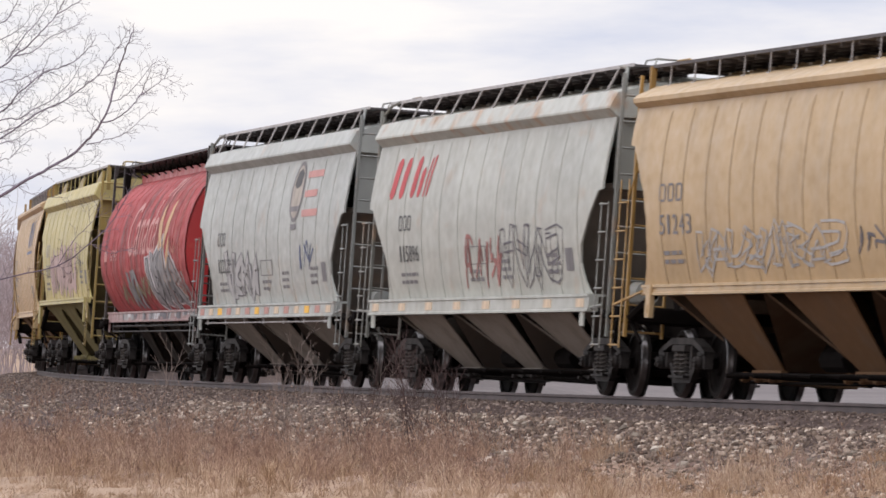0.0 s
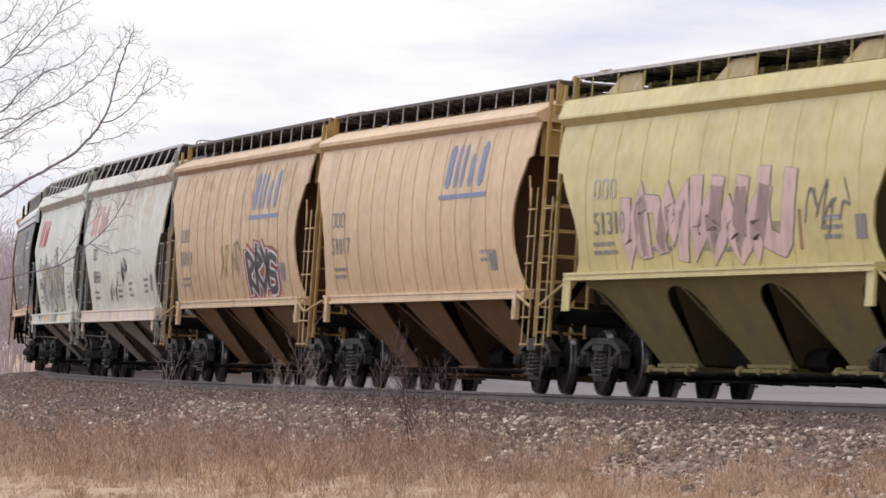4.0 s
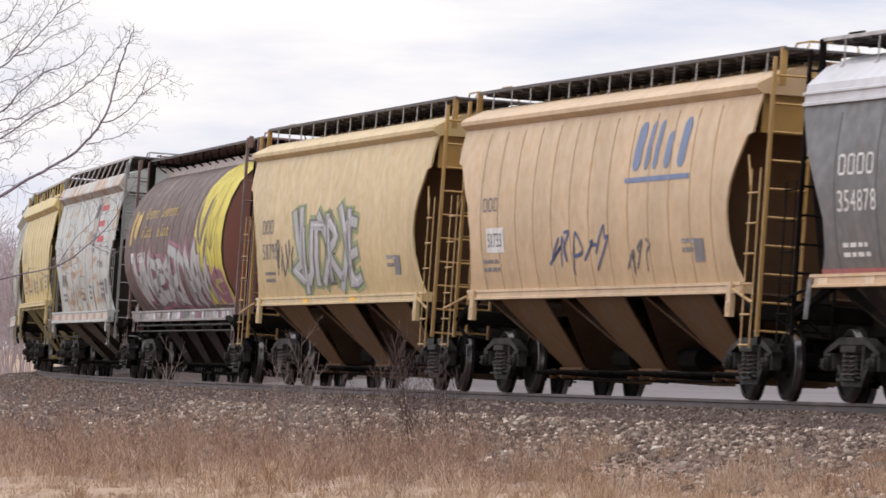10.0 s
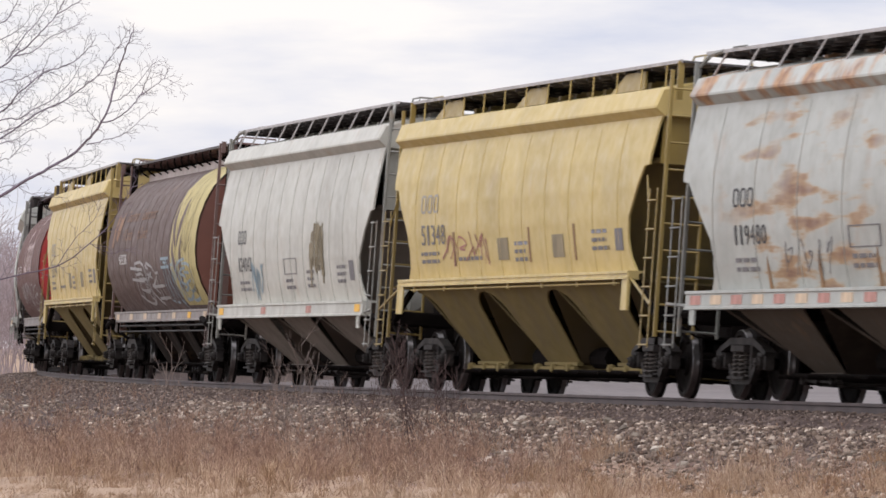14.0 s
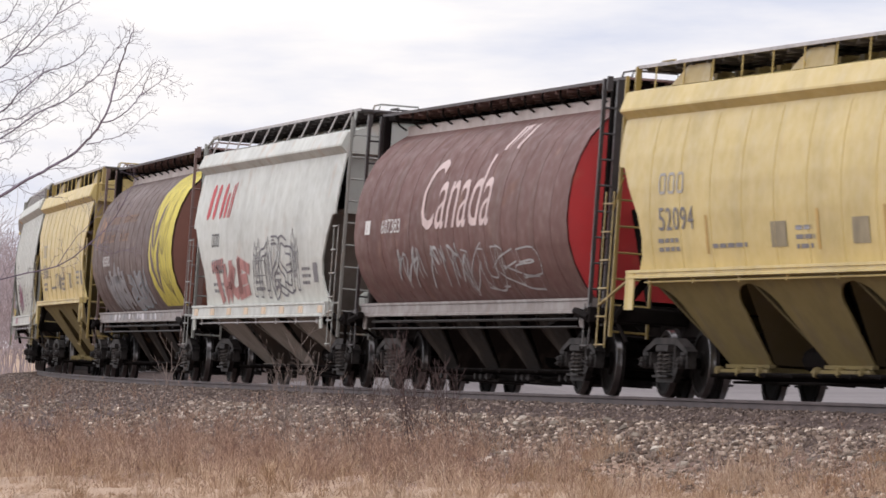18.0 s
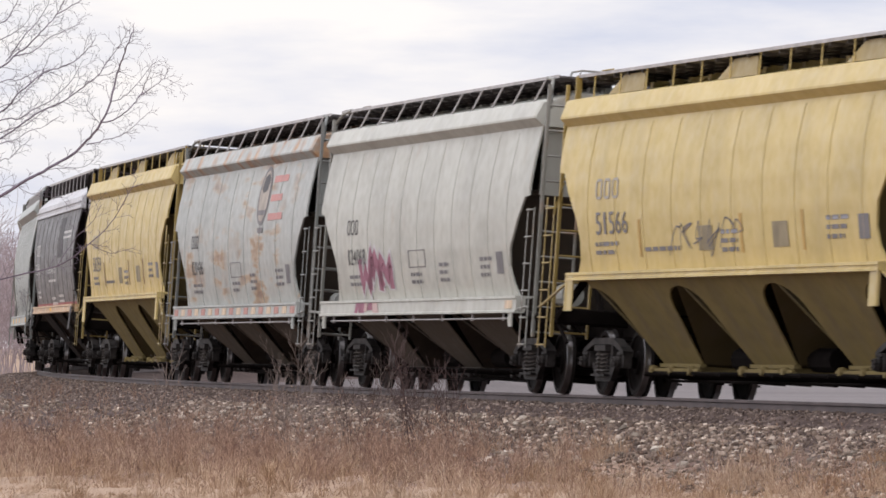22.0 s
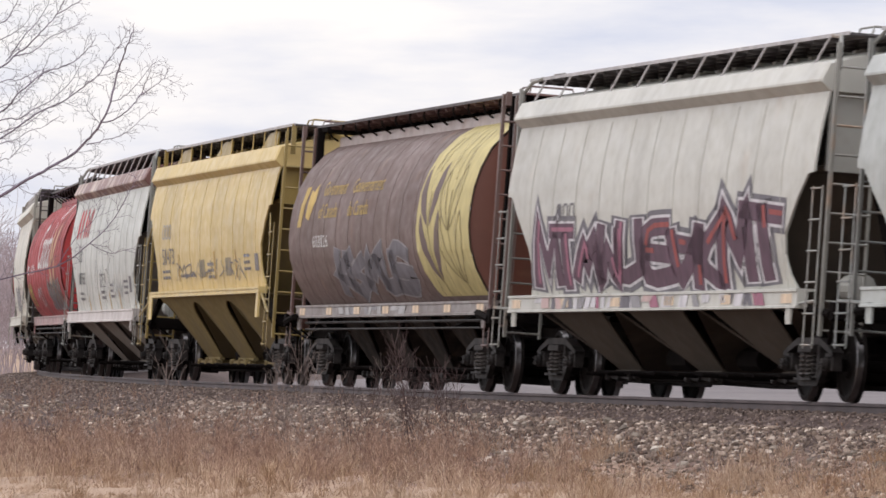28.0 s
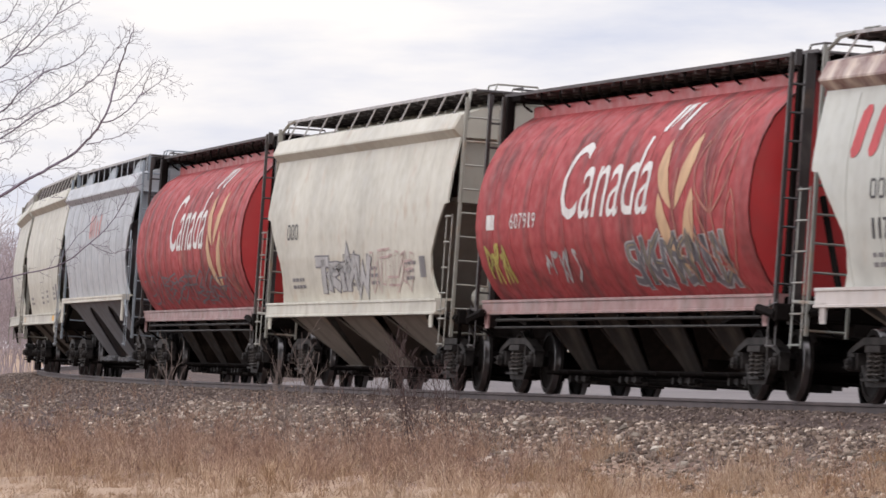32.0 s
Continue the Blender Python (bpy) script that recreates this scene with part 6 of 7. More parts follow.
scatter_stones("ballast_gravel", "brown-grey crushed stone ballast on the track shoulder", 24000, 0.8, 2.9, -95, 44, 0.014, 0.036, 3)
scatter_stones("far_ballast", "brown-grey crushed stone behind the far rail", 2500, -2.6, -0.8, -60, 45, 0.02, 0.05, 4)
scatter_stones("bank_rubble", "loose grey-brown rubble on the bank", 19000, 2.25, 6.0, -12, 44, 0.016, 0.050, 5, 1.5, M_RUBBLE)
scatter_stones("verge_rubble", "loose stones among weeds at the foot of the bank", 2600, 3.0, 4.4, -90, -8, 0.016, 0.050, 6, 1.0, M_RUBBLE)

rubble = tagged(new("riprap"), "larger pale stones strewn along the foot of the bank", "stones", kind="structure")
rnd = random.Random(77)
rock_meshes = []
for i in range(7):
    rv, rf = stone_shape(rnd, 1.0)
    me = bpy.data.meshes.new("stone")
    me.from_pydata(rv, [], rf)
    me.materials.append(M_ROCK)
    rock_meshes.append(me)
n_rock = 0
while n_rock < 330:
    if rnd.random() < 0.80:
        s, o = rnd.uniform(-6, 40), 2.3 + 3.0 * rnd.random() ** 1.6
    else:
        s, o = rnd.uniform(-75, -15), rnd.gauss(3.7, 0.5)
    p = on_curve(s, o)
    if not in_wedge(p.x, p.y, 1.1):
        continue
    r = 0.034 + 0.06 * rnd.random() ** 2.5
    st = new("stone", rnd.choice(rock_meshes))
    st.parent = rubble
    st.location = (p.x, p.y, land_z(o, p.x, p.y) + r * 0.2)
    st.rotation_euler = (rnd.uniform(-0.3, 0.3), rnd.uniform(-0.3, 0.3), rnd.uniform(0, 6.28))
    st.scale = (r * rnd.uniform(0.8, 1.25), r * rnd.uniform(0.8, 1.2), r * rnd.uniform(0.55, 0.8))
    n_rock += 1

# ---------------------------------------------------------------- dry grass and weeds
M_GRASS = island_material("dry_grass", ((0.0, (0.354, 0.242, 0.167)), (0.35, (0.479, 0.341, 0.244)), (0.75, (0.583, 0.428, 0.315)), (1.0, (0.614, 0.492, 0.360))), 0.85, 3.0, (0.614, 0.521, 0.423))
M_TUFT = island_material("rusty_dry_grass", ((0.0, (0.271, 0.176, 0.120)), (0.4, (0.458, 0.315, 0.219)), (0.8, (0.605, 0.439, 0.315)), (1.0, (0.670, 0.540, 0.396))), 0.85, 3.0, (0.725, 0.637, 0.522))
M_WEED = island_material("brown_weed_stalk", ((0.0, (0.12, 0.066, 0.052)), (0.5, (0.28, 0.165, 0.12)), (1.0, (0.52, 0.36, 0.26))), 0.85, 5.0)


def blades(name, label, mat, count, spot, h0, h1, width, seed, curl=0.5):
    rnd = random.Random(seed)
    v, f, done, tries = [], [], 0, 0
    while done < count and tries < count * 12:
        tries += 1
        x, y = spot(rnd)
        if not in_wedge(x, y, 1.3):
            continue
        clump = noise.noise((x * 2.2, y * 0.12, seed * 3.0))
        if rnd.random() > 0.55 + 0.75 * clump:
            continue
        z = land_at(x, y) - 0.02
        h = (h0 + (h1 - h0) * rnd.random() ** 1.8) * (1.0 + 0.5 * clump)
        a = rnd.random() * 6.28
        dx, dy = math.cos(a) * h * curl * rnd.random(), math.sin(a) * h * curl * rnd.random()
        w = width * (0.6 + 0.8 * rnd.random())
        k = len(v)
        v += [(x - w, y, z), (x + w, y, z), (x + dx * 0.35 + w * 0.8, y + dy * 0.35, z + h * 0.55), (x + dx * 0.35 - w * 0.8, y + dy * 0.35, z + h * 0.55), (x + dx, y + dy, z + h * (1 - 0.3 * curl * rnd.random()))]
        f += [(k, k + 1, k + 2, k + 3), (k + 3, k + 2, k + 4)]
        done += 1
    me = bpy.data.meshes.new(name)
    me.from_pydata(v, [], f)
    me.materials.append(mat)
    return tagged(new(name, me), label, "grass", kind="stuff")


def sprays(name, label, mat, count, spot, h0, h1, width, seed):
    """Dead weeds: a bent stalk with short side shoots and ragged heads."""
    rnd = random.Random(seed)
    v, f, done, tries = [], [], 0, 0

    def sliver(a, b, w):
        k = len(v)
        v.extend([(a[0] - w, a[1], a[2]), (a[0] + w, a[1], a[2]), (b[0] + w * 0.5, b[1], b[2]), (b[0] - w * 0.5, b[1], b[2])])
        f.append((k, k + 1, k + 2, k + 3))

    while done < count and tries < count * 12:
        tries += 1
        x, y = spot(rnd)
        if not in_wedge(x, y, 1.3) or rnd.random() > 0.5 + 0.9 * noise.noise((x * 1.7, y * 0.10, seed * 2.0)):
            continue
        h = h0 + (h1 - h0) * rnd.random() ** 1.7
        p = Vector((x, y, land_at(x, y) - 0.02))
        d = Vector((rnd.uniform(-0.35, 0.35), rnd.uniform(-0.3, 0.3), 1.0)).normalized()
        w = width * rnd.uniform(0.7, 1.3)
        for i in range(3):
            q = p + d * (h / 3)
            sliver(p, q, w * (1 - 0.2 * i))
            for j in range(2 if i else 1):
                e = (d + Vector((rnd.choice((-1, 1)) * rnd.uniform(0.3, 1.0), rnd.uniform(-0.4, 0.4), rnd.uniform(-0.2, 0.3)))).normalized()
                b = p.lerp(q, rnd.random())
                tip = b + e * h * rnd.uniform(0.12, 0.3)
                sliver(b, tip, w * 0.6)
                if rnd.random() < 0.5:
                    sliver(tip, tip + e * 0.025 + Vector((0, 0, 0.012)), w * 1.6)
            d = (d + Vector((rnd.uniform(-0.3, 0.3), rnd.uniform(-0.2, 0.2), 0))).normalized()
            p = q
        done += 1
    me = bpy.data.meshes.new(name)
    me.from_pydata(v, [], f)
    me.materials.append(mat)
    return tagged(new(name, me), label, "weeds", kind="stuff")


def verge(o0, o1, s0=-110, s1=45, power=1.0):
    def spot(r):
        p = on_curve(s0 + (s1 - s0) * r.random(), o0 + (o1 - o0) * r.random() ** power)
        return p.x, p.y
    return spot


def meadow(r):
    y = 66 + 34 * r.random()
    return (r.random() * 2 - 1) * 0.085 * y, y


def fore(r):
    x, y = meadow(r)
    while offset_of(x, y) < 5.0 - 0.52 * max(-9, x) + 2.4 * noise.noise((x * 0.8, y * 0.07, 3.0)) + 1.3 * r.random():
        x, y = meadow(r)
    return x, y


def middle(r):
    """The bank's foot: thick among the weeds, thin over the bare stones to the east."""
    while True:
        y = 70 + 50 * r.random()
        x = (r.random() * 2 - 1) * 0.08 * y
        o = offset_of(x, y)
        near, far = 3.7 - 0.2 * x, 5.9 - 0.44 * x + 2.2 * r.random() ** 2
        if not near + 0.8 * r.random() < o < far + 1.0:
            continue
        if noise.noise((x * 2.4, y * 0.14, 11.0)) + 0.25 * (r.random() - 0.5) + 0.45 * (o - near) / (far - near) > 0.26 + 0.5 * noise.noise((x * 0.9, y * 0.07, 5.0)):
            return x, y


def left_weeds(r):
    while True:
        x, y = middle(r)
        if x < 1.0 or r.random() < 0.3:
            return x, y


blades("dry_grass", "matted straw-coloured winter grass", M_GRASS, 52000, fore, 0.015, 0.10, 0.0028, 1, 3.0)
blades("bank_grass", "rusty tufts of dry grass on the gravel bank", M_TUFT, 12000, middle, 0.02, 0.13, 0.0026, 3, 2.4)
blades("tall_dry_grass", "taller straw stems in the verge", M_GRASS, 5200, middle, 0.08, 0.42, 0.0021, 2, 1.3)


def tufts(name, label, mat, count, spot, seed):
    """Bunches of blades that lean out from one root."""
    rnd = random.Random(seed)
    v, f, done = [], [], 0
    while done < count:
        x, y = spot(rnd)
        if not in_wedge(x, y, 1.2):
            continue
        done += 1
        size = 0.08 + 0.24 * rnd.random() ** 1.8
        z = land_at(x, y) - 0.02
        for i in range(44):
            a, q = rnd.random() * 6.28, rnd.random()
            bx, by = x + math.cos(a) * size * 0.5 * q, y + math.sin(a) * size * 0.5 * q
            h = size * (1.15 - 0.6 * q) * rnd.uniform(0.6, 1.2)
            dx, dy = math.cos(a) * h * rnd.uniform(0.2, 1.1), math.sin(a) * h * rnd.uniform(0.2, 1.1)
            w = 0.0026 * rnd.uniform(0.6, 1.2)
            k = len(v)
            v += [(bx - w, by, z), (bx + w, by, z), (bx + dx * 0.4 + w * 0.8, by + dy * 0.4, z + h * 0.65), (bx + dx * 0.4 - w * 0.8, by + dy * 0.4, z + h * 0.65), (bx + dx, by + dy, z + h * (1.0 - 0.4 * q))]
            f += [(k, k + 1, k + 2, k + 3), (k + 3, k + 2, k + 4)]
    me = bpy.data.meshes.new(name)
    me.from_pydata(v, [], f)
    me.materials.append(mat)
    return tagged(new(name, me), label, "grass", kind="stuff")


tufts("grass_tufts", "bunched tufts of tan dead grass at the foot of the bank", M_TUFT, 900, middle, 8)
tufts("meadow_tufts", "low straw-coloured tufts in the matted grass", M_GRASS, 420, fore, 9)
sprays("weed_stalks", "branching brown weed stalks along the bank", M_WEED, 4200, left_weeds, 0.12, 0.70, 0.0032, 4)
sprays("shoulder_weeds", "sparse low weeds on the ballast shoulder", M_WEED, 700, verge(2.0, 4.5, -95, 2), 0.10, 0.4, 0.004, 5)
# ---------------------------------------------------------------- bare shrubs and trees
def at_depth(px, pz, d):
    """A place d metres ahead, by its slopes to the side and up from the eye."""
    return Vector((px * d, d, EYE[2] + pz * d))


def twigs(g, start, way, length, r, depth, rnd, spread=0.6, n=5, kids=3, up=0.25, thin=0.0019, flat=0.5, share=(0.28, 0.62), crook=0.18):
    """A tapering, crooked shoot with side shoots set alternately along it."""
    pts, p, d = [start.copy()], start.copy(), way.normalized()
    for i in range(n):
        d = (d + Vector((rnd.uniform(-1, 1), rnd.uniform(-1, 1), rnd.uniform(-1, 1) * 0.8)) * crook + Vector((0, 0, up * 0.12))).normalized()
        p = p + d * (length / n)
        pts.append(p.copy())
    g.tube(pts, r, 5 if r > 0.008 else 3, max(r * 0.4, thin * 0.7))
    if depth > 0:
        sg = rnd.choice((-1, 1))
        for i in range(kids):
            q = 0.22 + 0.7 * (i + rnd.random()) / kids
            j = min(n - 1, int(q * n))
            b = pts[j].lerp(pts[j + 1], q * n - j)
            d = (pts[j + 1] - pts[j]).normalized()
            sg = -sg
            side = d.cross(Vector((0, 1, 0))) * sg + Vector((rnd.uniform(-flat, flat), rnd.uniform(-1, 1), rnd.uniform(-flat, flat)))
            twigs(g, b, d + side.normalized() * spread, length * rnd.uniform(*share) * (1.15 - 0.5 * q), max(r * 0.6, thin), depth - 1, rnd, spread, max(3, n - 1), max(2, kids - 2), up, thin, flat, share, crook)


M_BARK = plain("grey_bark", (0.15, 0.12, 0.155), 0.9, 0.0, 0.35, 9.0)
M_TWIG_R = plain("red_brown_twig", (0.075, 0.045, 0.042), 0.85, 0.0, 0.35, 12.0)
M_TWIG_T = plain("tan_twig", (0.20, 0.155, 0.137), 0.85, 0.0, 0.3, 12.0)
# Haze over the distant twigs is put into their pale colour.
M_WOODS = plain("hazed_far_twig", (0.38, 0.315, 0.325), 0.9, 0.0, 0.3, 1.0)


def shrub(px, d, height, stems, spread, mat, label, seed, r=0.0075):
    rnd = random.Random(seed)
    x, y = px * d, d
    base = Vector((x, y, land_at(x, y) - 0.03))
    sh = new("shrub")
    sh.location = base
    tagged(sh, label, "shrub", "bare shrubs before the track")
    for i in range(stems):
        g = Geo()
        a = rnd.random() * 6.28
        out = Vector((math.cos(a) * spread, math.sin(a) * spread, 1.0))
        st = Vector((math.cos(a), math.sin(a), 0)) * rnd.random() * 0.16
        twigs(g, st, out, height * rnd.uniform(0.5, 1.0), r * rnd.uniform(0.6, 1.1), 2, rnd, 0.62, 7, 6, 0.5, 0.0023, 0.5, (0.15, 0.40), 0.085)
        me = g.mesh("stem", mat, False)
        ob = new("stem", me)
        ob.parent = sh
    return sh


shrub(-0.0035, 94, 1.8, 15, 0.26, M_TWIG_R, "red-brown bare shrub of many thin stems in dry grass", 5)
shrub(0.0012, 95, 1.45, 6, 0.35, M_TWIG_R, "red-brown bare shrub with arching twigs", 6)
shrub(-0.0215, 95, 1.85, 10, 0.26, M_TWIG_T, "tan bare sapling with forked twigs", 7)
shrub(-0.0170, 96, 1.45, 6, 0.4, M_TWIG_T, "tan bare shrub beside a sapling", 8)
shrub(-0.0390, 98, 1.75, 3, 0.08, M_TWIG_T, "thin upright bare sapling in the verge", 9, 0.012)
shrub(-0.0125, 95, 1.4, 7, 0.3, M_TWIG_R, "low red-brown bare shrub", 10)
shrub(-0.0300, 100, 0.85, 5, 0.4, M_TWIG_T, "low tan weed bush on the bank", 12)
shrub(-0.0560, 104, 0.8, 5, 0.4, M_TWIG_R, "low brown weed bush on the bank", 13)
shrub(-0.0085, 97, 1.35, 2, 0.12, M_TWIG_T, "thin forked bare sapling among the weeds", 15, 0.009)
shrub(0.0055, 92, 0.8, 4, 0.3, M_TWIG_R, "low red-brown bare bush beside the stones", 16)
shrub(-0.0270, 99, 1.1, 4, 0.25, M_TWIG_T, "small tan bare shrub among the weeds", 17)

# the bare tree whose limbs reach into the view, its trunk outside it
TREE_D = 60.0
tree = tagged(new("bare_tree"), "leafless grey-barked tree with fine spreading twigs", "tree")
trunk_x = -5.3
tree.location = (trunk_x, TREE_D, land_at(trunk_x, TREE_D) - 0.05)
tree_base = Vector(tree.location)
g = Geo()
g.tube([(0, 0, 0), (0.06, 0.02, 1.2), (-0.02, 0, 2.6), (0.1, 0.05, 4.2), (0.05, 0, 6.0), (0.2, 0.1, 7.6)], 0.17, 10, 0.04)
ob = new("trunk", g.mesh("trunk", M_BARK, True))
ob.parent = tree


def twig(g, start, way, length, r, depth, rnd):
    """A nearly straight tapering twig with short spurs set alternately along it."""
    d = way.normalized()
    bend = Vector((rnd.uniform(-1, 1), rnd.uniform(-1, 1), rnd.uniform(-0.5, 1))) * 0.16
    pts = [start + d * length * q + bend * length * q * q for q in (0, 0.35, 0.7, 1.0)]
    g.tube(pts, r, 3, max(0.0012, r * 0.5))
    if depth > 0:
        n, sg = max(2, int(length / 0.042)), rnd.choice((-1, 1))
        for i in range(n):
            q = 0.2 + 0.8 * (i + rnd.random() * 0.8) / n
            b = start + d * length * q + bend * length * q * q
            sg = -sg
            side = Vector((-d.z * sg, rnd.uniform(-0.7, 0.7), d.x * sg))
            twig(g, b, d + side * rnd.uniform(0.6, 1.1), rnd.uniform(0.03, 0.075) * (1.25 - 0.5 * q) * (1 + (depth > 1)), max(0.0015, r * 0.65), depth - 1, rnd)


def limb(ctrl, r, seed, depth_shift=0.0, step=0.062, reach=0.14):
    """A limb through a few bends, with twigs all along its outer part. ctrl: across and up the view from the trunk's side, in hundredths."""
    rnd = random.Random(seed)
    pts = [at_depth(a * 0.01, b * 0.01, TREE_D + depth_shift + 0.1 * rnd.uniform(-1, 1)) - tree_base for a, b in ctrl]
    path = [Vector(p) for p in curve_pts([tuple(p) for p in pts], 5)]
    path = [p + Vector((rnd.uniform(-1, 1), rnd.uniform(-1, 1), rnd.uniform(-1, 1))) * 0.004 for p in path]
    g = Geo()
    g.tube(path, r * 0.85, 6, max(0.002, r * 0.2))
    sg, gone, due = rnd.choice((-1, 1)), 0.0, 0.05
    for a, b in zip(path, path[1:]):
        gone += (b - a).length
        if b.x + tree_base.x < -0.0655 * TREE_D or gone < due:
            continue
        due = gone + step * rnd.uniform(0.6, 1.3)
        d = (b - a).normalized()
        sg = -sg
        side = Vector((-d.z * sg, rnd.uniform(-0.6, 0.6), d.x * sg))
        twig(g, b, d + side * rnd.uniform(0.6, 1.1), reach * rnd.uniform(0.3, 1.3), max(0.002, min(0.0032, r * 0.3)), 1 if rnd.random() < 0.7 else 2, rnd)
    twig(g, path[-1], path[-1] - path[-3], reach * 0.2, 0.002, 1, rnd)
    ob = new("limb", g.mesh("limb", M_BARK, False))
    ob.parent = tree


# the long low limb and its forks
limb([(-8.85, 0.7), (-7.2, 1.5), (-6.1, 2.2), (-5.66, 2.45), (-5.27, 2.68), (-5.04, 2.89), (-4.84, 3.14), (-4.71, 3.44), (-4.62, 3.84), (-4.53, 4.08), (-4.44, 4.33), (-4.38, 4.47)], 0.020, 40, -0.80)
limb([(-4.84, 3.14), (-4.63, 3.2), (-4.45, 3.34), (-4.29, 3.53), (-4.18, 3.79), (-4.12, 3.98)], 0.008, 41, -0.43)
limb([(-4.29, 3.53), (-4.09, 3.66), (-3.98, 3.75), (-3.86, 3.8)], 0.005, 42, -0.06)
limb([(-3.95, 3.76), (-3.92, 3.84), (-3.89, 3.92)], 0.004, 43, 0.31)
limb([(-5.04, 2.83), (-4.81, 2.89), (-4.57, 2.96), (-4.39, 3.08), (-4.15, 3.31)], 0.006, 44, 0.68)
limb([(-4.71, 3.44), (-4.54, 3.5), (-4.36, 3.67), (-4.18, 3.9)], 0.005, 45, -0.55)
limb([(-4.86, 3.13), (-4.97, 3.25), (-5.04, 3.35), (-5.01, 3.51)], 0.004, 46, -0.18)
limb([(-5.6, 2.48), (-5.35, 2.5), (-5.05, 2.53), (-4.9, 2.68)], 0.004, 47, 0.19)
# the middle limbs
limb([(-8.85, 1.6), (-7.2, 2.4), (-6.26, 2.92), (-6.02, 3.08), (-5.72, 3.29), (-5.39, 3.43), (-5.15, 3.61), (-4.89, 3.81), (-4.75, 4.02), (-4.59, 4.23), (-4.48, 4.42)], 0.011, 48, 0.56)
limb([(-4.89, 3.81), (-4.72, 3.83), (-4.61, 3.89)], 0.004, 49, -0.67)
limb([(-8.85, 2.0), (-7.2, 2.75), (-6.26, 3.29), (-6.02, 3.54), (-5.81, 3.73), (-5.61, 3.87), (-5.39, 3.93), (-5.21, 4.02), (-5.09, 4.13), (-4.98, 4.25), (-4.93, 4.34)], 0.010, 50, -0.30)
limb([(-7.2, 2.7), (-6.26, 3.17), (-6.02, 3.18), (-5.81, 3.32), (-5.57, 3.44), (-5.45, 3.55), (-5.27, 3.73), (-5.12, 3.99)], 0.007, 51, 0.07)
limb([(-7.0, 3.3), (-6.26, 3.71), (-6.02, 3.74), (-5.81, 3.84), (-5.63, 3.9)], 0.006, 52, 0.44)
limb([(-7.0, 2.4), (-6.26, 2.84), (-6.08, 2.88), (-5.87, 3.02), (-5.66, 3.08), (-5.45, 3.22)], 0.006, 53, -0.79)
limb([(-6.9, 2.2), (-6.26, 2.6), (-6.14, 2.63), (-5.96, 2.81), (-5.85, 2.9)], 0.004, 54, -0.42)
limb([(-6.9, 3.0), (-6.26, 3.36), (-6.05, 3.42), (-5.87, 3.62), (-5.7, 3.8), (-5.58, 4.1)], 0.005, 55, -0.05)
limb([(-6.9, 2.6), (-6.26, 3.0), (-5.9, 3.12), (-5.6, 3.34), (-5.3, 3.5), (-5.15, 3.75)], 0.005, 56, 0.32)
# the upper limbs
limb([(-8.85, 2.8), (-7.2, 3.5), (-6.26, 3.93), (-6.08, 4.08), (-5.87, 4.24), (-5.66, 4.46), (-5.49, 4.66), (-5.36, 4.9), (-5.3, 5.1)], 0.012, 57, 0.69)
limb([(-5.49, 4.66), (-5.3, 4.77), (-5.1, 4.9), (-4.95, 5.05)], 0.006, 58, -0.54)
limb([(-6.08, 4.08), (-5.81, 4.15), (-5.57, 4.35), (-5.36, 4.44), (-5.17, 4.53)], 0.006, 59, -0.17)
limb([(-6.2, 4.0), (-6.11, 4.11), (-5.93, 4.38), (-5.78, 4.53), (-5.61, 4.8), (-5.55, 5.0)], 0.006, 60, 0.20)
limb([(-7.0, 4.0), (-6.26, 4.32), (-6.08, 4.41), (-5.93, 4.53), (-5.8, 4.75)], 0.006, 61, 0.57)
limb([(-7.0, 4.2), (-6.26, 4.55), (-6.13, 4.67), (-6.02, 4.9), (-5.95, 5.1)], 0.006, 62, -0.66)
# the drooping ones below
limb([(-8.85, -0.4), (-7.5, 0.5), (-6.26, 0.92), (-5.45, 1.12), (-5.0, 1.43), (-4.7, 1.72), (-4.46, 2.12), (-4.34, 2.35)], 0.010, 63, -0.29)
limb([(-5.0, 1.43), (-4.7, 1.3), (-4.4, 1.37)], 0.004, 64, 0.08)
limb([(-7.0, 1.9), (-6.26, 2.22), (-6.05, 2.24), (-5.87, 2.15), (-5.66, 2.1), (-5.36, 2.08)], 0.004, 65, 0.45)
limb([(-5.45, 1.12), (-5.2, 1.5), (-4.95, 1.75), (-4.85, 1.95)], 0.004, 66, -0.78)

# woods far behind the bend
rnd = random.Random(31)
g = Geo()
for i in range(150):
    u = rnd.random()
    px = -0.072 + 0.022 * u ** 1.2
    d = 300 + 50 * rnd.random()
    x, y = px * d, d
    hh = (7.6 - 3.4 * u) * rnd.uniform(0.7, 1.1)
    twigs(g, Vector((x, y, land_z(offset_of(x, y)) - 0.1)), Vector((rnd.uniform(-0.12, 0.12), 0, 1)), hh, 0.028, 2, rnd, 0.8, 6, 8, 0.3, 0.013)
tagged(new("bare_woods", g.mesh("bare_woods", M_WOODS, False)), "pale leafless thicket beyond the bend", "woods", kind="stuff")

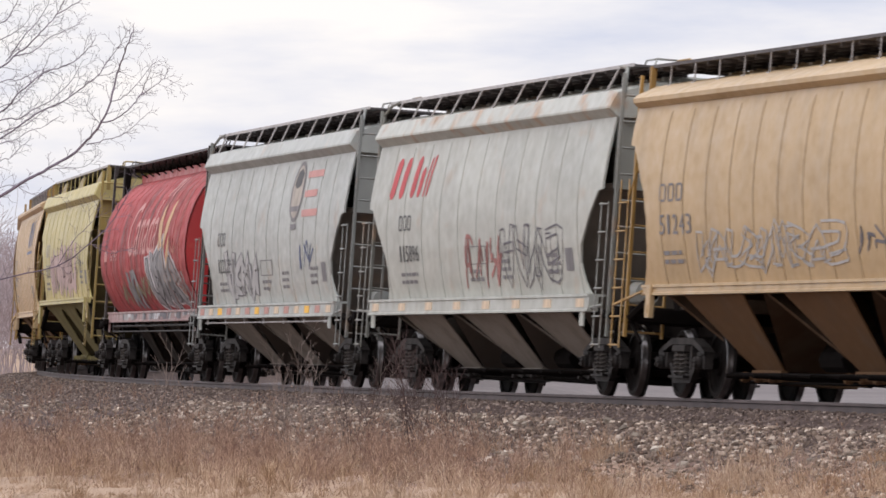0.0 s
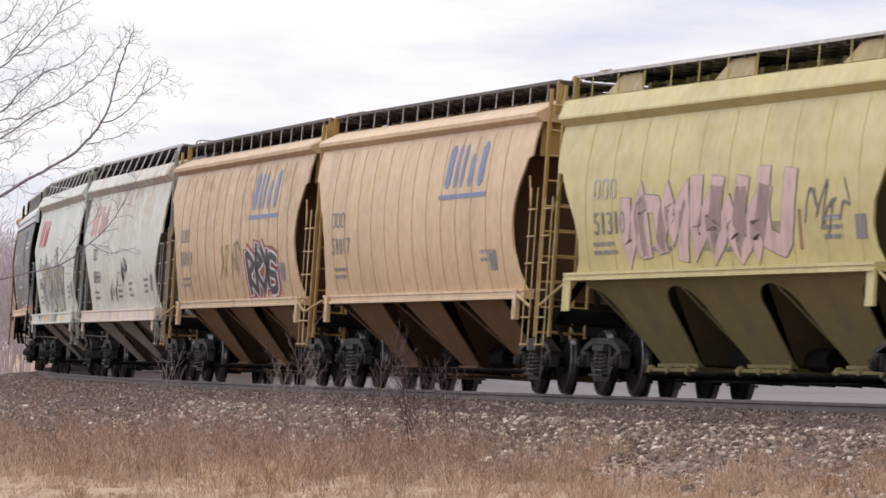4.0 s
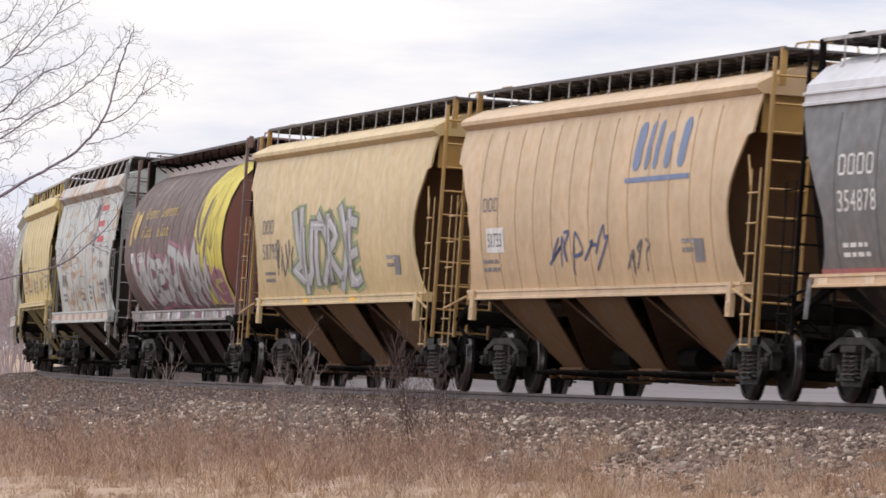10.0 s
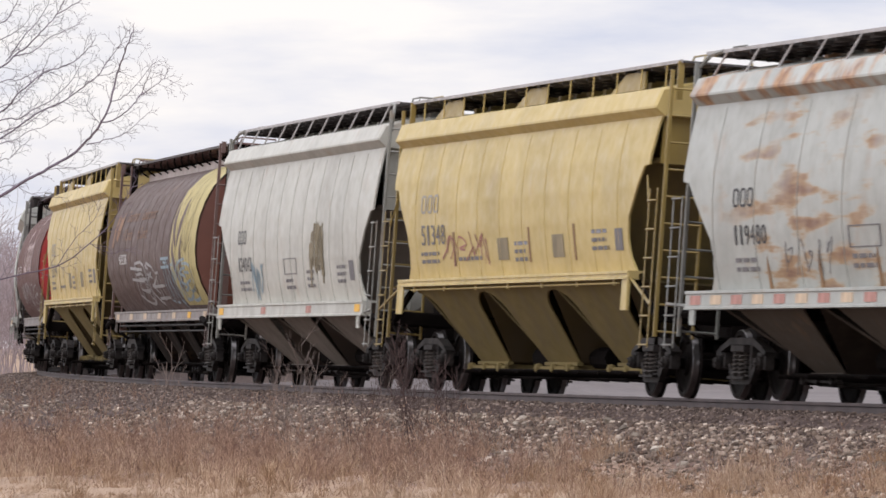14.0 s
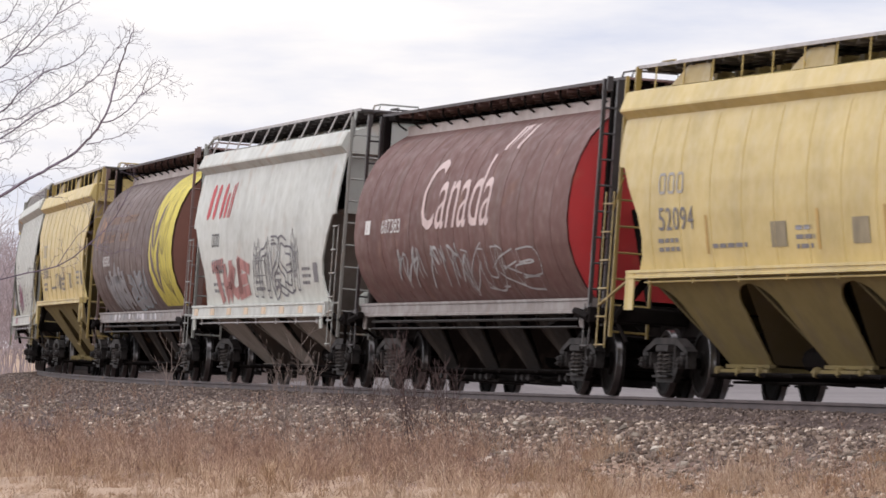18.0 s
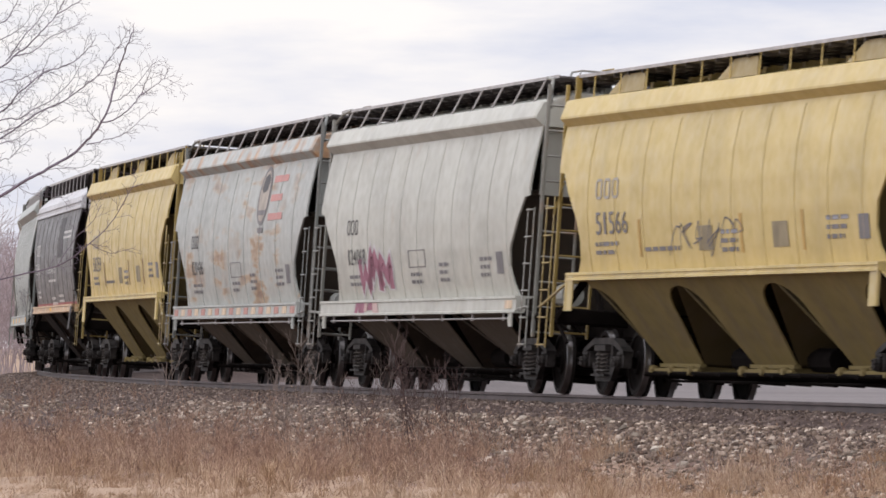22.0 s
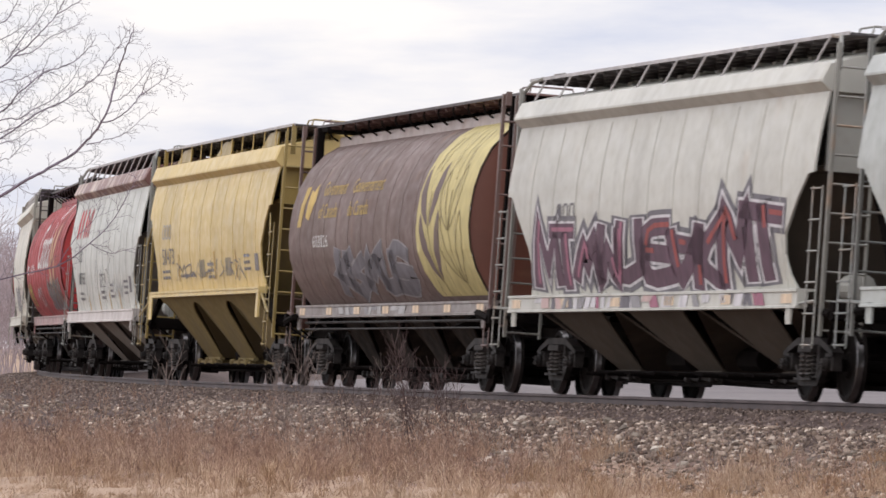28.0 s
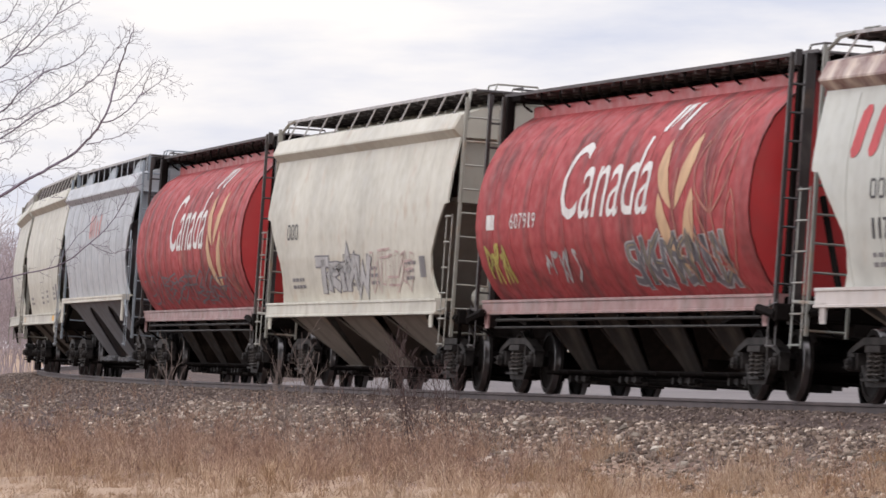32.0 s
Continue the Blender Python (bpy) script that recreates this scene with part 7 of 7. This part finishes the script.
# low undergrowth beside the far end of the visible track
rnd = random.Random(41)
g = Geo()
for i in range(70):
    s, o = rnd.uniform(-135, -70), rnd.uniform(3.5, 10)
    p = on_curve(s, o)
    if p.x / p.y > -0.0585:
        continue
    twigs(g, Vector((p.x, p.y, land_z(o, p.x, p.y) - 0.05)), Vector((rnd.uniform(-0.3, 0.3), rnd.uniform(-0.3, 0.3), 1)), rnd.uniform(1.0, 3.2), 0.014, 2, rnd, 0.75, 5, 6, 0.3, 0.006)
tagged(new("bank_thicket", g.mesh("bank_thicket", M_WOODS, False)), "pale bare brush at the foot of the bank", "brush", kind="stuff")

# a short marker post behind the track
mp = on_curve(17.6, -4.2)
post = tagged(new("marker_post"), "short grey marker post standing behind the track", "post")
post.location = (mp.x, mp.y, land_z(-4.2, mp.x, mp.y) - 0.05)
part("post", "marker", lambda: Geo().box(-0.045, 0.045, -0.045, 0.045, 0, 1.35, 0.008), plain("grey_post", (0.22, 0.21, 0.22), 0.8), post)
part("cap", "marker", lambda: Geo().box(-0.05, 0.05, -0.05, 0.05, 1.35, 1.39), M_TIE, post)

# ---------------------------------------------------------------- motion
RUN_T = [0, 3, 6, 8, 10, 12, 14, 18, 20, 22, 22.25, 24, 26, 28, 30, 32]
RUN_S = [8.64, 7.015, 4.127, 3.035, 1.863, 1.09, 0.361, -0.926, -1.517, -2.205, -2.749, -3.217, -3.679, -3.658, -3.862, -4.336]


def run(t):
    """Metres that the train has gone along the track at t seconds, counted from its place at 16 s."""
    return 17.6 * (t - 16) + float(np.interp(t, RUN_T, RUN_S))


def motions():
    for car, s in CARS:
        walk(car, [(float(t), car_pose(s + run(t))) for t in range(0, 33)])
    for e, sets in WHEELSETS.items():
        lead = sets[0]
        rows = [(i / FPS, pose(e * 0.9, 0, 0.46) @ Matrix.Rotation(((run(i / FPS) - run(0)) / 0.458) % (2 * math.pi), 4, "Y")) for i in range(0, 961)]
        walk(lead, rows)
        for w in sets[1:]:
            w.rotation_mode = "QUATERNION"
            keys = w.animation_data_create()
            keys.action = lead.animation_data.action
            keys.action_slot = lead.animation_data.action_slot


motions()
